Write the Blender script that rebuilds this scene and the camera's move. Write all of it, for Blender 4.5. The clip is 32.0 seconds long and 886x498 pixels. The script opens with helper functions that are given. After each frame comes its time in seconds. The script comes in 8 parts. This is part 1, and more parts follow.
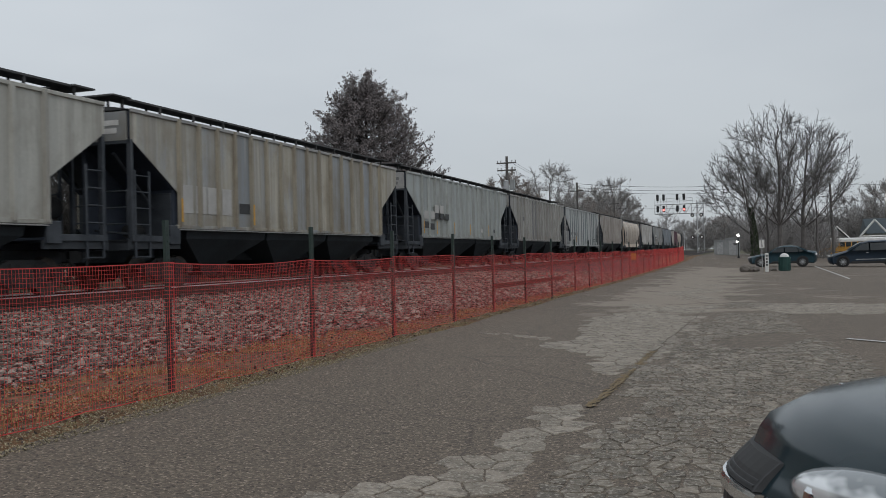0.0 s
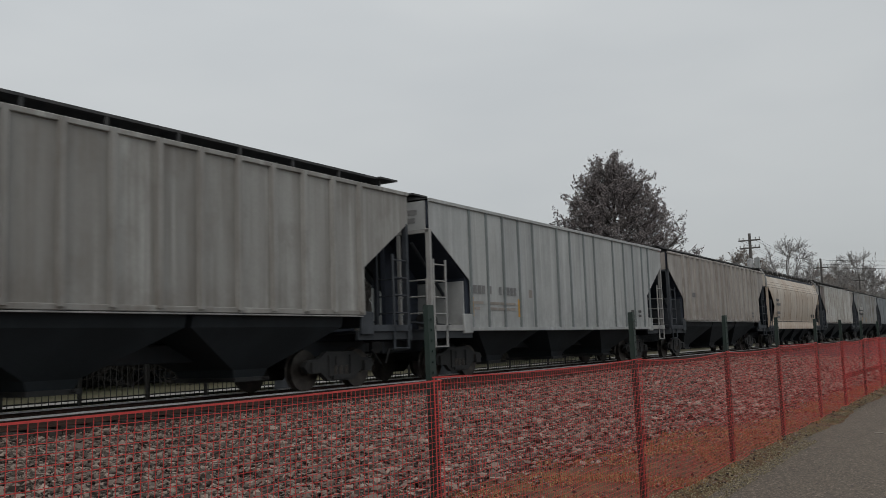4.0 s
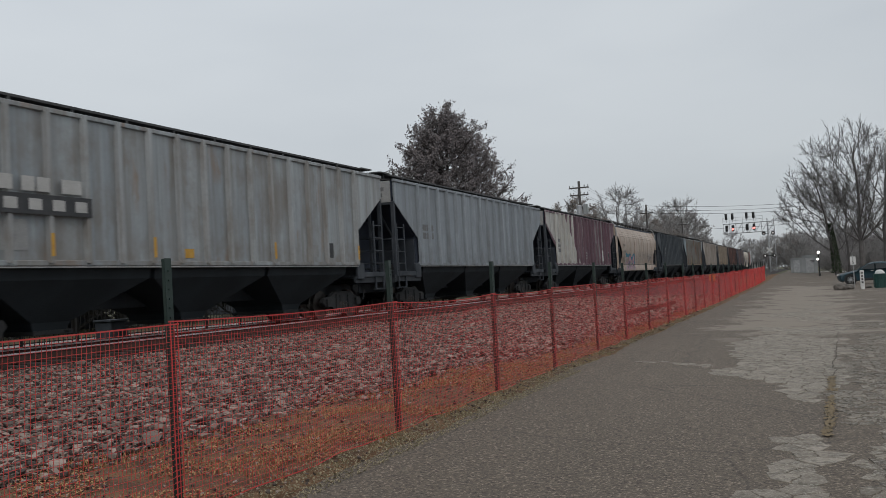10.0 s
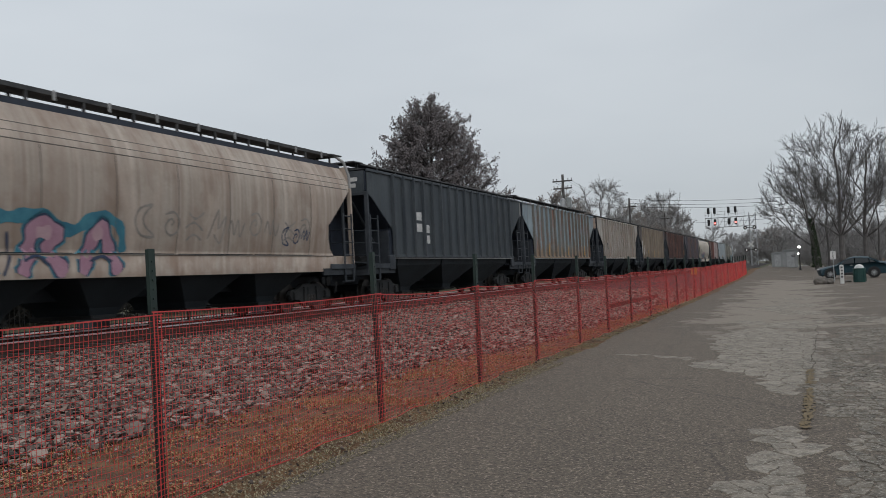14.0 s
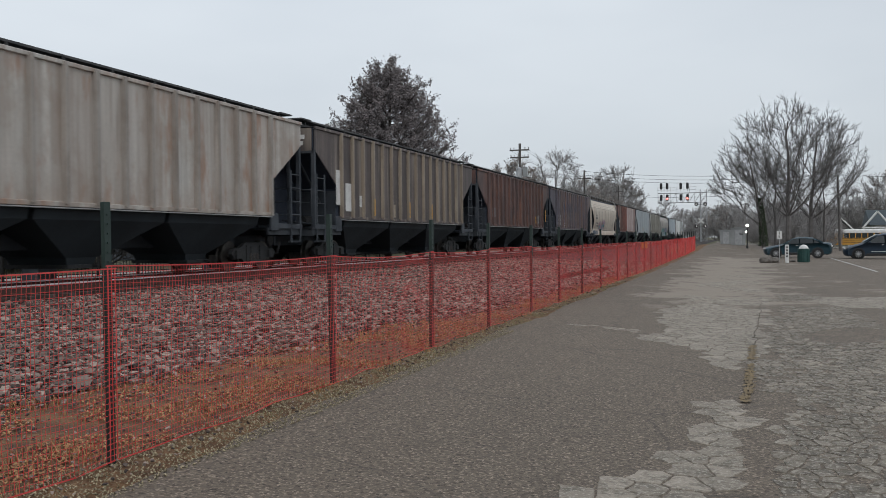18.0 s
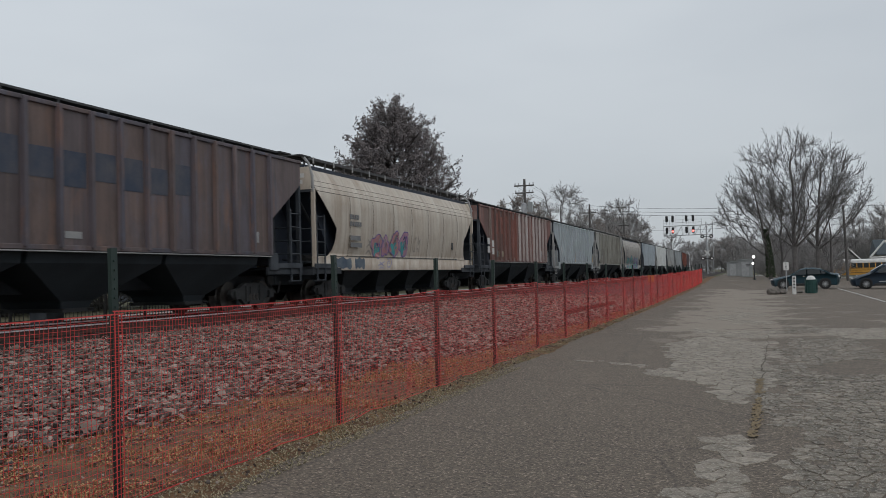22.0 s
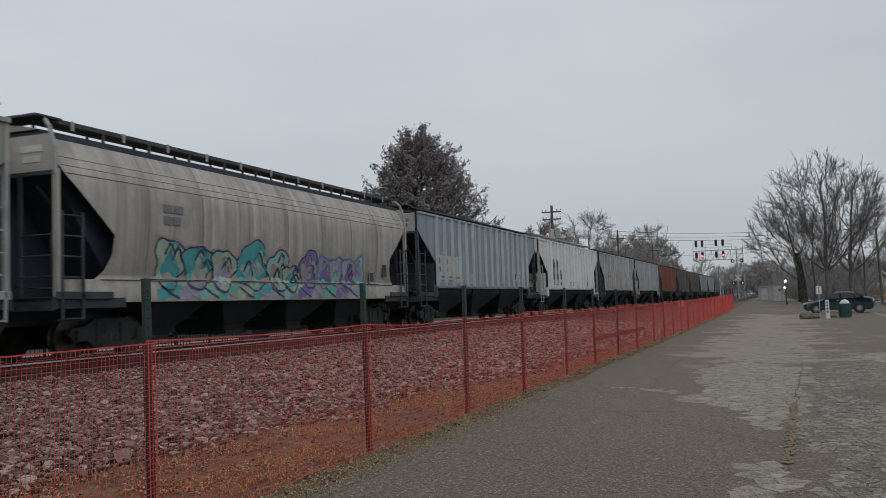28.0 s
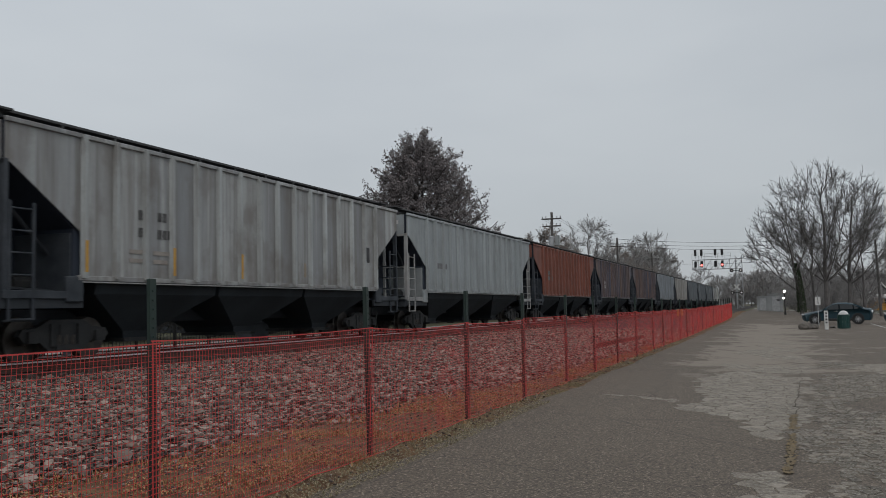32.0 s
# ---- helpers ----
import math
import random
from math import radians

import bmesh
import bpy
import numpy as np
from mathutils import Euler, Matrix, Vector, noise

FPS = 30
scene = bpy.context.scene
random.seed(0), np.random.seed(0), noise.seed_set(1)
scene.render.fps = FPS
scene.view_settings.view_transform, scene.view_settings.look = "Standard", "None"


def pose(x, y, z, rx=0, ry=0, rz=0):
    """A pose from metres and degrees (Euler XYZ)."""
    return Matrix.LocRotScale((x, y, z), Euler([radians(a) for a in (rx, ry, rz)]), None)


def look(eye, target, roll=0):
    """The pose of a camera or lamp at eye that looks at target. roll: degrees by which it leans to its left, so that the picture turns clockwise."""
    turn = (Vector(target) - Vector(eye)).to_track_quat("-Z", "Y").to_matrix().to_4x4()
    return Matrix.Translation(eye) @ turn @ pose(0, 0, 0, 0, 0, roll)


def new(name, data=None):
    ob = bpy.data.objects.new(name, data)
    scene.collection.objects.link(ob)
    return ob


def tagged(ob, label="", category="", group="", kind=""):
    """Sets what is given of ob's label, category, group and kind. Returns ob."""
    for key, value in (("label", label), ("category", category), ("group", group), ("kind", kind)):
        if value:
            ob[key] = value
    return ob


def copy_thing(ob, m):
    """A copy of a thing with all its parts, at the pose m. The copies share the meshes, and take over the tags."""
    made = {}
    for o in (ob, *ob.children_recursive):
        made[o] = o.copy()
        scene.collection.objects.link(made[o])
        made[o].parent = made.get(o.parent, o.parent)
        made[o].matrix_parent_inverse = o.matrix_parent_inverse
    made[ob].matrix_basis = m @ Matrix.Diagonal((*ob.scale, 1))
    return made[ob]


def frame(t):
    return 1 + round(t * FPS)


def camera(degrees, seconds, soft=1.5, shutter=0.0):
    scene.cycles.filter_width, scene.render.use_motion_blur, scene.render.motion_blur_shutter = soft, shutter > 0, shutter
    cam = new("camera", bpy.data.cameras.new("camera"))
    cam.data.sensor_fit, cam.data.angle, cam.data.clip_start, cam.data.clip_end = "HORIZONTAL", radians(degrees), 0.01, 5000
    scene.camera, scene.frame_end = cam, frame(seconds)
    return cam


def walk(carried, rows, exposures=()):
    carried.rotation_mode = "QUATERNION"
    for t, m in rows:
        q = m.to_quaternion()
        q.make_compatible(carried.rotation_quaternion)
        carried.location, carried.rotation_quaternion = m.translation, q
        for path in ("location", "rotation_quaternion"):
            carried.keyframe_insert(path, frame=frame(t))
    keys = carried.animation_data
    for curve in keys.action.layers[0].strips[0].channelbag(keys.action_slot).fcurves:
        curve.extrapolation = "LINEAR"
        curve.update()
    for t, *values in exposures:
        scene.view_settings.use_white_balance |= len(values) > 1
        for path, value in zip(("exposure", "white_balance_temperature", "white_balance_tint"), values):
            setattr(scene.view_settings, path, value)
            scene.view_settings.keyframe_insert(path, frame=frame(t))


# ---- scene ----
cam = camera(52.7, 32.0, 0.6, 0.16)
PATH = [
    (0, (-0.204, 0.523, 1.221), (-0.846, 2.417, 1.235), -1.4),
    (0.5, (-0.448, 0.517, 1.25), (-1.07, 2.418, 1.267), -1.1),
    (1, (-0.776, 0.529, 1.268), (-1.442, 2.415, 1.305), -1.6),
    (1.5, (-1.089, 0.624, 1.329), (-1.85, 2.473, 1.403), -2.2),
    (2, (-1.431, 0.543, 1.328), (-2.305, 2.338, 1.462), -3.4),
    (2.5, (-1.75, 0.449, 1.361), (-2.688, 2.205, 1.55), -3.8),
    (4.5, (-2.847, 0.245, 1.387), (-3.905, 1.93, 1.599), -1.7),
    (5, (-2.923, 0.179, 1.384), (-3.919, 1.904, 1.565), -2.7),
    (5.5, (-2.87, 0.146, 1.397), (-3.743, 1.94, 1.54), -3.6),
    (6, (-2.729, 0.143, 1.381), (-3.469, 1.998, 1.498), -3.3),
    (6.5, (-2.511, 0.213, 1.348), (-3.174, 2.095, 1.481), -2.8),
    (7, (-2.332, 0.219, 1.363), (-2.968, 2.11, 1.498), -1.9),
    (7.5, (-2.199, 0.038, 1.336), (-2.851, 1.927, 1.433), -2.1),
    (8, (-1.975, 0.067, 1.304), (-2.648, 1.948, 1.385), -2.7),
    (8.5, (-1.774, 0.081, 1.326), (-2.436, 1.967, 1.404), -2.8),
    (9, (-1.698, -0.047, 1.322), (-2.369, 1.836, 1.392), -2.6),
    (9.5, (-1.652, -0.096, 1.336), (-2.379, 1.766, 1.409), -2.5),
    (10, (-1.607, -0.068, 1.346), (-2.366, 1.781, 1.427), -3.2),
    (10.5, (-1.583, -0.053, 1.359), (-2.354, 1.79, 1.441), -4.0),
    (11, (-1.559, -0.076, 1.361), (-2.33, 1.768, 1.435), -4.4),
    (11.5, (-1.551, -0.118, 1.345), (-2.303, 1.734, 1.4), -4.3),
    (12, (-1.563, -0.052, 1.355), (-2.307, 1.804, 1.391), -4.1),
    (12.5, (-1.56, -0.098, 1.35), (-2.3, 1.76, 1.389), -4.1),
    (13, (-1.575, -0.123, 1.358), (-2.318, 1.733, 1.409), -3.8),
    (13.5, (-1.576, -0.119, 1.354), (-2.317, 1.738, 1.416), -3.4),
    (14, (-1.599, -0.095, 1.344), (-2.325, 1.768, 1.406), -2.9),
    (14.5, (-1.595, -0.108, 1.348), (-2.311, 1.759, 1.399), -2.4),
    (16.5, (-1.594, -0.121, 1.36), (-2.244, 1.77, 1.322), -0.8),
    (17, (-1.592, -0.137, 1.358), (-2.244, 1.753, 1.322), -0.6),
    (17.5, (-1.614, -0.128, 1.358), (-2.262, 1.764, 1.328), -0.6),
    (18, (-1.616, -0.139, 1.353), (-2.247, 1.759, 1.333), -0.6),
    (18.5, (-1.62, -0.132, 1.363), (-2.234, 1.772, 1.36), -0.4),
    (19, (-1.627, -0.129, 1.37), (-2.224, 1.78, 1.394), -0.0),
    (19.5, (-1.627, -0.135, 1.369), (-2.229, 1.772, 1.413), -0.1),
    (20, (-1.611, -0.139, 1.374), (-2.22, 1.766, 1.432), -0.3),
    (20.5, (-1.597, -0.165, 1.381), (-2.209, 1.738, 1.443), -0.6),
    (21, (-1.574, -0.202, 1.376), (-2.2, 1.697, 1.438), -0.9),
    (21.5, (-1.581, -0.173, 1.376), (-2.216, 1.722, 1.436), -1.2),
    (22, (-1.573, -0.188, 1.38), (-2.216, 1.705, 1.441), -1.5),
    (22.5, (-1.569, -0.216, 1.376), (-2.226, 1.672, 1.446), -1.7),
    (23, (-1.575, -0.22, 1.381), (-2.235, 1.666, 1.459), -1.6),
    (23.5, (-1.573, -0.208, 1.379), (-2.212, 1.686, 1.453), -1.4),
    (24, (-1.561, -0.208, 1.378), (-2.179, 1.693, 1.451), -1.3),
    (24.5, (-1.56, -0.202, 1.379), (-2.168, 1.702, 1.453), -1.3),
    (25, (-1.556, -0.215, 1.378), (-2.16, 1.69, 1.452), -1.3),
    (25.5, (-1.552, -0.216, 1.377), (-2.167, 1.686, 1.452), -1.6),
    (26, (-1.556, -0.209, 1.378), (-2.199, 1.683, 1.459), -1.7),
    (26.5, (-1.535, -0.218, 1.373), (-2.217, 1.66, 1.472), -1.9),
    (28.5, (-1.568, -0.226, 1.376), (-2.27, 1.643, 1.501), -2.0),
    (29, (-1.568, -0.231, 1.37), (-2.276, 1.635, 1.493), -1.9),
    (29.5, (-1.576, -0.237, 1.369), (-2.281, 1.631, 1.493), -1.6),
    (30, (-1.597, -0.234, 1.372), (-2.298, 1.635, 1.499), -1.3),
    (30.5, (-1.607, -0.241, 1.374), (-2.305, 1.628, 1.506), -1.1),
    (31, (-1.599, -0.248, 1.366), (-2.299, 1.621, 1.504), -1.1),
    (31.5, (-1.606, -0.252, 1.378), (-2.306, 1.616, 1.515), -1.2),
    (32, (-1.601, -0.245, 1.373), (-2.297, 1.625, 1.509), -1.2),
]

# exposure and light
EXPO = [(0, 0.12, 6500, 12), (2, 0.1, 6550, 12), (5, -0.06, 6900, 12), (7, -0.03, 6750, 12), (9, 0.1, 6600, 12), (12, 0.18, 6550, 12), (14, 0.15, 6500, 12), (16.5, 0.4, 6450, 12), (18, 0.4, 6450, 12), (20, 0.26, 6450, 12), (23, 0.1, 6500, 12), (26, 0.1, 6500, 12), (32, -0.03, 6550, 12)]
walk(cam, [(t, look(eye, target, roll)) for t, eye, target, roll in PATH], EXPO)

world = bpy.data.worlds.new("overcast_sky")
scene.world = world
world.use_nodes = True
wn, wl = world.node_tree.nodes, world.node_tree.links
wn.clear()
w_out = wn.new("ShaderNodeOutputWorld")
w_bg = wn.new("ShaderNodeBackground")
w_sky = wn.new("ShaderNodeTexSky")
w_sky.sky_type = "NISHITA"
w_sky.sun_disc = False
w_sky.sun_elevation, w_sky.sun_rotation = radians(28), radians(200)
w_scale = wn.new("ShaderNodeVectorMath")
w_scale.operation = "SCALE"
w_scale.inputs["Scale"].default_value = 0.09
wl.new(w_sky.outputs[0], w_scale.inputs[0])
w_co = wn.new("ShaderNodeTexCoord")
w_map = wn.new("ShaderNodeMapping")
w_map.inputs["Scale"].default_value = (1.0, 1.0, 3.2)
w_noise = wn.new("ShaderNodeTexNoise")
w_noise.inputs["Scale"].default_value = 1.6
w_noise.inputs["Detail"].default_value = 4
w_ramp = wn.new("ShaderNodeValToRGB")
w_ramp.color_ramp.elements[0].position, w_ramp.color_ramp.elements[0].color = 0.3, (0.495, 0.545, 0.585, 1)
w_ramp.color_ramp.elements[1].position, w_ramp.color_ramp.elements[1].color = 0.7, (0.595, 0.645, 0.675, 1)
wl.new(w_co.outputs["Generated"], w_map.inputs[0])
wl.new(w_map.outputs[0], w_noise.inputs[0])
wl.new(w_noise.outputs[0], w_ramp.inputs[0])
w_mix = wn.new("ShaderNodeMix")
w_mix.data_type = "RGBA"
w_mix.inputs["Factor"].default_value = 0.93
wl.new(w_scale.outputs[0], w_mix.inputs["A"])
wl.new(w_ramp.outputs[0], w_mix.inputs["B"])
w_sep = wn.new("ShaderNodeSeparateXYZ")
wl.new(w_co.outputs["Generated"], w_sep.inputs[0])
w_low = wn.new("ShaderNodeMapRange")
w_low.inputs["From Min"].default_value, w_low.inputs["From Max"].default_value = 0.0, 0.42
w_low.inputs["To Min"].default_value, w_low.inputs["To Max"].default_value = 0.84, 1.08
wl.new(w_sep.outputs[2], w_low.inputs[0])
w_grad = wn.new("ShaderNodeVectorMath")
w_grad.operation = "SCALE"
wl.new(w_mix.outputs["Result"], w_grad.inputs[0])
wl.new(w_low.outputs[0], w_grad.inputs["Scale"])
# the overcast is thinner, so brighter, beyond the railway than over the town
w_side = wn.new("ShaderNodeMapRange")
w_side.inputs["From Min"].default_value, w_side.inputs["From Max"].default_value = -0.75, 0.25
w_side.inputs["To Min"].default_value, w_side.inputs["To Max"].default_value = 1.03, 0.88
wl.new(w_sep.outputs[0], w_side.inputs[0])
w_tilt = wn.new("ShaderNodeVectorMath")
w_tilt.operation = "SCALE"
wl.new(w_grad.outputs[0], w_tilt.inputs[0])
wl.new(w_side.outputs[0], w_tilt.inputs["Scale"])
wl.new(w_tilt.outputs[0], w_bg.inputs[0])
w_bg.inputs[1].default_value = 1.0
wl.new(w_bg.outputs[0], w_out.inputs[0])
sun = new("sun", bpy.data.lights.new("sun", "SUN"))
sun.data.energy, sun.data.angle, sun.data.color = 0.75, radians(40), (1.0, 0.96, 0.92)
sun.matrix_basis = look((20, -30, 40), (0, 0, 0))

# ---- materials ----


def srgb(r, g, b):
    f = lambda v: (v / 255 / 12.92) if v <= 10 else ((v / 255 + 0.055) / 1.055) ** 2.4
    return (f(r), f(g), f(b), 1)


def node(nt, kind, **inputs):
    n = nt.nodes.new(kind)
    for k, v in inputs.items():
        n.inputs[k.replace("_", " ")].default_value = v
    return n


def noise_fac(nt, scale, detail=4, stretch=(1, 1, 1), rough=0.55, lo=0.35, hi=0.65, space="Object", at=None):
    co = nt.nodes.new("ShaderNodeTexCoord")
    mp = node(nt, "ShaderNodeMapping", Scale=stretch)
    nz = node(nt, "ShaderNodeTexNoise", Scale=scale, Detail=detail, Roughness=rough)
    rg = nt.nodes.new("ShaderNodeMapRange")
    rg.inputs["From Min"].default_value, rg.inputs["From Max"].default_value = lo, hi
    nt.links.new(at or co.outputs[space], mp.inputs[0])
    nt.links.new(mp.outputs[0], nz.inputs[0])
    nt.links.new(nz.outputs[0], rg.inputs[0])
    return rg.outputs[0]


def mixed(nt, fac, a, b):
    m = nt.nodes.new("ShaderNodeMix")
    m.data_type = "RGBA"
    for s, v in (("Factor", fac), ("A", a), ("B", b)):
        if hasattr(v, "is_output"):
            nt.links.new(v, m.inputs[s])
        else:
            m.inputs[s].default_value = v
    return m.outputs["Result"]


def math_node(nt, op, a, b=0.0):
    m = nt.nodes.new("ShaderNodeMath")
    m.operation = op
    for i, v in enumerate((a, b)):
        if hasattr(v, "is_output"):
            nt.links.new(v, m.inputs[i])
        else:
            m.inputs[i].default_value = v
    return m.outputs[0]


def blank(name, rough=0.7, metal=0.0):
    m = bpy.data.materials.new(name)
    m.use_nodes = True
    nt = m.node_tree
    bs = nt.nodes["Principled BSDF"]
    bs.inputs["Roughness"].default_value = rough
    bs.inputs["Metallic"].default_value = metal
    return m, nt, bs


def bumped(nt, bs, height, strength, dist=0.02):
    b = nt.nodes.new("ShaderNodeBump")
    b.inputs["Strength"].default_value, b.inputs["Distance"].default_value = strength, dist
    nt.links.new(height, b.inputs["Height"])
    nt.links.new(b.outputs[0], bs.inputs["Normal"])


def mat(name, c1, c2, scale=4.0, rough=0.7, metal=0.0, bump=0.0, fine=40.0, random_tint=0.0, stretch=(1, 1, 1)):
    """A surface with two scales of variation."""
    m, nt, bs = blank(name, rough, metal)
    big = noise_fac(nt, scale, 4, stretch)
    small = noise_fac(nt, fine, 3)
    col = mixed(nt, big, c1, c2)
    dark = tuple(v * 0.72 for v in c1[:3]) + (1,)
    col = mixed(nt, math_node(nt, "MULTIPLY", small, 0.35), col, dark)
    if random_tint:
        info = nt.nodes.new("ShaderNodeObjectInfo")
        hsv = nt.nodes.new("ShaderNodeHueSaturation")
        nt.links.new(math_node(nt, "ADD", math_node(nt, "MULTIPLY", info.outputs["Random"], random_tint), 1 - random_tint / 2), hsv.inputs["Value"])
        nt.links.new(col, hsv.inputs["Color"])
        col = hsv.outputs[0]
    nt.links.new(col, bs.inputs["Base Color"])
    if bump:
        bumped(nt, bs, small, bump)
    return m


def island_mat(name, c1, c2, rough=0.9, c3=None, skew=1.0):
    """Colour that differs from piece to piece in one mesh."""
    m, nt, bs = blank(name, rough)
    geo = nt.nodes.new("ShaderNodeNewGeometry")
    col = mixed(nt, math_node(nt, "POWER", geo.outputs["Random Per Island"], skew), c1, c2)
    if c3:
        col = mixed(nt, noise_fac(nt, 0.6, 3), col, c3)
    nt.links.new(col, bs.inputs["Base Color"])
    return m


def glow(name, color, strength):
    m, nt, bs = blank(name)
    bs.inputs["Base Color"].default_value = (0.8, 0.8, 0.8, 1)
    bs.inputs["Emission Color"].default_value = color
    bs.inputs["Emission Strength"].default_value = strength
    return m


def car_paint(name, base, panel, dirt, streak=0.5, panel_amt=0.7, rust=None, panel_w=0.9467, high=None, band=None, rust_lo=0.52, origin=7.1):
    """Weathered rolling-stock paint: panel-to-panel differences, vertical runs of dirt, rust."""
    m, nt, bs = blank(name, 0.62)
    co = nt.nodes.new("ShaderNodeTexCoord")
    sep = nt.nodes.new("ShaderNodeSeparateXYZ")
    nt.links.new(co.outputs["Object"], sep.inputs[0])
    info = nt.nodes.new("ShaderNodeObjectInfo")
    turn = nt.nodes.new("ShaderNodeCombineXYZ")
    nt.links.new(math_node(nt, "MULTIPLY", info.outputs["Random"], 60.0), turn.inputs[0])
    nt.links.new(math_node(nt, "MULTIPLY", info.outputs["Random"], 23.0), turn.inputs[1])
    shift = nt.nodes.new("ShaderNodeVectorMath")
    nt.links.new(co.outputs["Object"], shift.inputs[0])
    nt.links.new(turn.outputs[0], shift.inputs[1])
    at = shift.outputs[0]
    cell = math_node(nt, "FLOOR", math_node(nt, "DIVIDE", math_node(nt, "ADD", sep.outputs[1], origin + 20 * panel_w), panel_w))
    wnz = nt.nodes.new("ShaderNodeTexWhiteNoise")
    wnz.noise_dimensions = "2D"
    pair = nt.nodes.new("ShaderNodeCombineXYZ")
    nt.links.new(cell, pair.inputs[0])
    nt.links.new(info.outputs["Random"], pair.inputs[1])
    nt.links.new(pair.outputs[0], wnz.inputs["Vector"])
    col = mixed(nt, math_node(nt, "MULTIPLY", wnz.outputs[0], panel_amt), base, panel)
    runs = noise_fac(nt, 1.0, 5, (1, 2.6, 0.16), 0.6, 0.42, 0.72, at=at)
    col = mixed(nt, math_node(nt, "MULTIPLY", runs, min(0.9, streak * 1.25)), col, dirt)
    thin = noise_fac(nt, 1.0, 4, (1, 9.0, 0.22), 0.6, 0.5, 0.72, at=at)
    col = mixed(nt, math_node(nt, "MULTIPLY", thin, streak * 0.95), col, tuple(v * 0.7 for v in dirt[:3]) + (1,))
    pale = noise_fac(nt, 1.0, 3, (1, 4.0, 0.14), 0.55, 0.56, 0.75, at=at)
    col = mixed(nt, math_node(nt, "MULTIPLY", pale, 0.55), col, tuple(min(0.75, v * 1.4 + 0.03) for v in base[:3]) + (1,))
    blot = noise_fac(nt, 0.9, 6, (1, 1, 0.8), 0.65, 0.48, 0.64, at=at)
    col = mixed(nt, math_node(nt, "MULTIPLY", blot, streak * 1.05), col, dirt)
    bloom = noise_fac(nt, 0.55, 6, (1, 1.6, 0.5), 0.7, 0.52, 0.66, at=at)
    col = mixed(nt, math_node(nt, "MULTIPLY", bloom, 0.5), col, tuple(min(0.75, v * 1.3 + 0.02) for v in panel[:3]) + (1,))
    # grime along the ribs and seams, with the ribs' shade painted in beside them
    along = math_node(nt, "FRACT", math_node(nt, "DIVIDE", math_node(nt, "ADD", sep.outputs[1], origin + 20 * panel_w), panel_w))
    near = nt.nodes.new("ShaderNodeMapRange")
    near.inputs["From Min"].default_value, near.inputs["From Max"].default_value = 1.0 - 0.3 / panel_w, 1.0
    nt.links.new(along, near.inputs[0])
    shade_grime = math_node(nt, "MULTIPLY", near.outputs[0], noise_fac(nt, 1.0, 4, (1, 1.2, 0.5), 0.6, 0.3, 0.62, at=at))
    col = mixed(nt, math_node(nt, "MULTIPLY", shade_grime, 0.55), col, tuple(v * 0.75 for v in dirt[:3]) + (1,))
    low = nt.nodes.new("ShaderNodeMapRange")
    low.inputs["From Min"].default_value, low.inputs["From Max"].default_value = 2.3, 1.5
    nt.links.new(sep.outputs[2], low.inputs[0])
    spl = math_node(nt, "MULTIPLY", low.outputs[0], noise_fac(nt, 3.0, 4, at=at))
    col = mixed(nt, math_node(nt, "MULTIPLY", spl, 0.55), col, dirt)
    if rust:
        rs = noise_fac(nt, 1.3, 6, (1, 1.2, 0.35), 0.65, rust_lo, rust_lo + 0.14, at=at)
        col = mixed(nt, math_node(nt, "MULTIPLY", rs, 0.8), col, rust)
    if high:
        hs = noise_fac(nt, 0.5, 5, (1, 5.0, 0.14), 0.6, 0.54, 0.66, at=at)
        col = mixed(nt, math_node(nt, "MULTIPLY", hs, 0.8), col, high)
    if band:
        edge = math_node(nt, "ADD", sep.outputs[2], math_node(nt, "MULTIPLY", noise_fac(nt, 1.2, 4), 0.7))
        bd = nt.nodes.new("ShaderNodeMapRange")
        bd.inputs["From Min"].default_value, bd.inputs["From Max"].default_value = 2.75, 2.35
        nt.links.new(edge, bd.inputs[0])
        col = mixed(nt, math_node(nt, "MULTIPLY", bd.outputs[0], 0.8), col, band)
    grain = noise_fac(nt, 14, 4)
    col = mixed(nt, math_node(nt, "MULTIPLY", grain, 0.16), col, tuple(v * 0.5 for v in base[:3]) + (1,))
    nt.links.new(col, bs.inputs["Base Color"])
    bumped(nt, bs, noise_fac(nt, 2.2, 2), 0.12, 0.03)
    return m


M_DARK = mat("grimy_black_steel", (0.023, 0.029, 0.036, 1), (0.038, 0.044, 0.051, 1), 2.0, 0.75, 0, 0.2)
M_TRUCK = mat("near_black_cast_steel", (0.014, 0.016, 0.018, 1), (0.032, 0.032, 0.032, 1), 3.0, 0.8, 0, 0.2)
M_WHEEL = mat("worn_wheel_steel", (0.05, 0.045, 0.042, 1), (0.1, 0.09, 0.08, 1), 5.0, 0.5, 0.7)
# near-black, faintly blue, for the bays under the cars
M_HOPPER = mat("near_black_hopper_steel", (0.009, 0.014, 0.018, 1), (0.021, 0.029, 0.036, 1), 0.8, 0.8, 0, 0.15)
# dark from grime, plus the navy shade of the end bays in the colour
M_SLOPE = mat("grimy_shade_slope_sheet", (0.022, 0.03, 0.047, 1), (0.042, 0.053, 0.075, 1), 1.2, 0.7)
M_PATH = mat("dull_worn_path", (0.26, 0.255, 0.24, 1), (0.36, 0.35, 0.33, 1), 1.5, 0.9, 0, 0.3)
M_PLANK = mat("dark_red_stained_plank", (0.07, 0.022, 0.016, 1), (0.11, 0.035, 0.022, 1), 3.0, 0.85, 0, 0.3)
M_GRATE = mat("dull_running_board_steel", (0.045, 0.047, 0.05, 1), (0.085, 0.085, 0.085, 1), 3.0, 0.8)
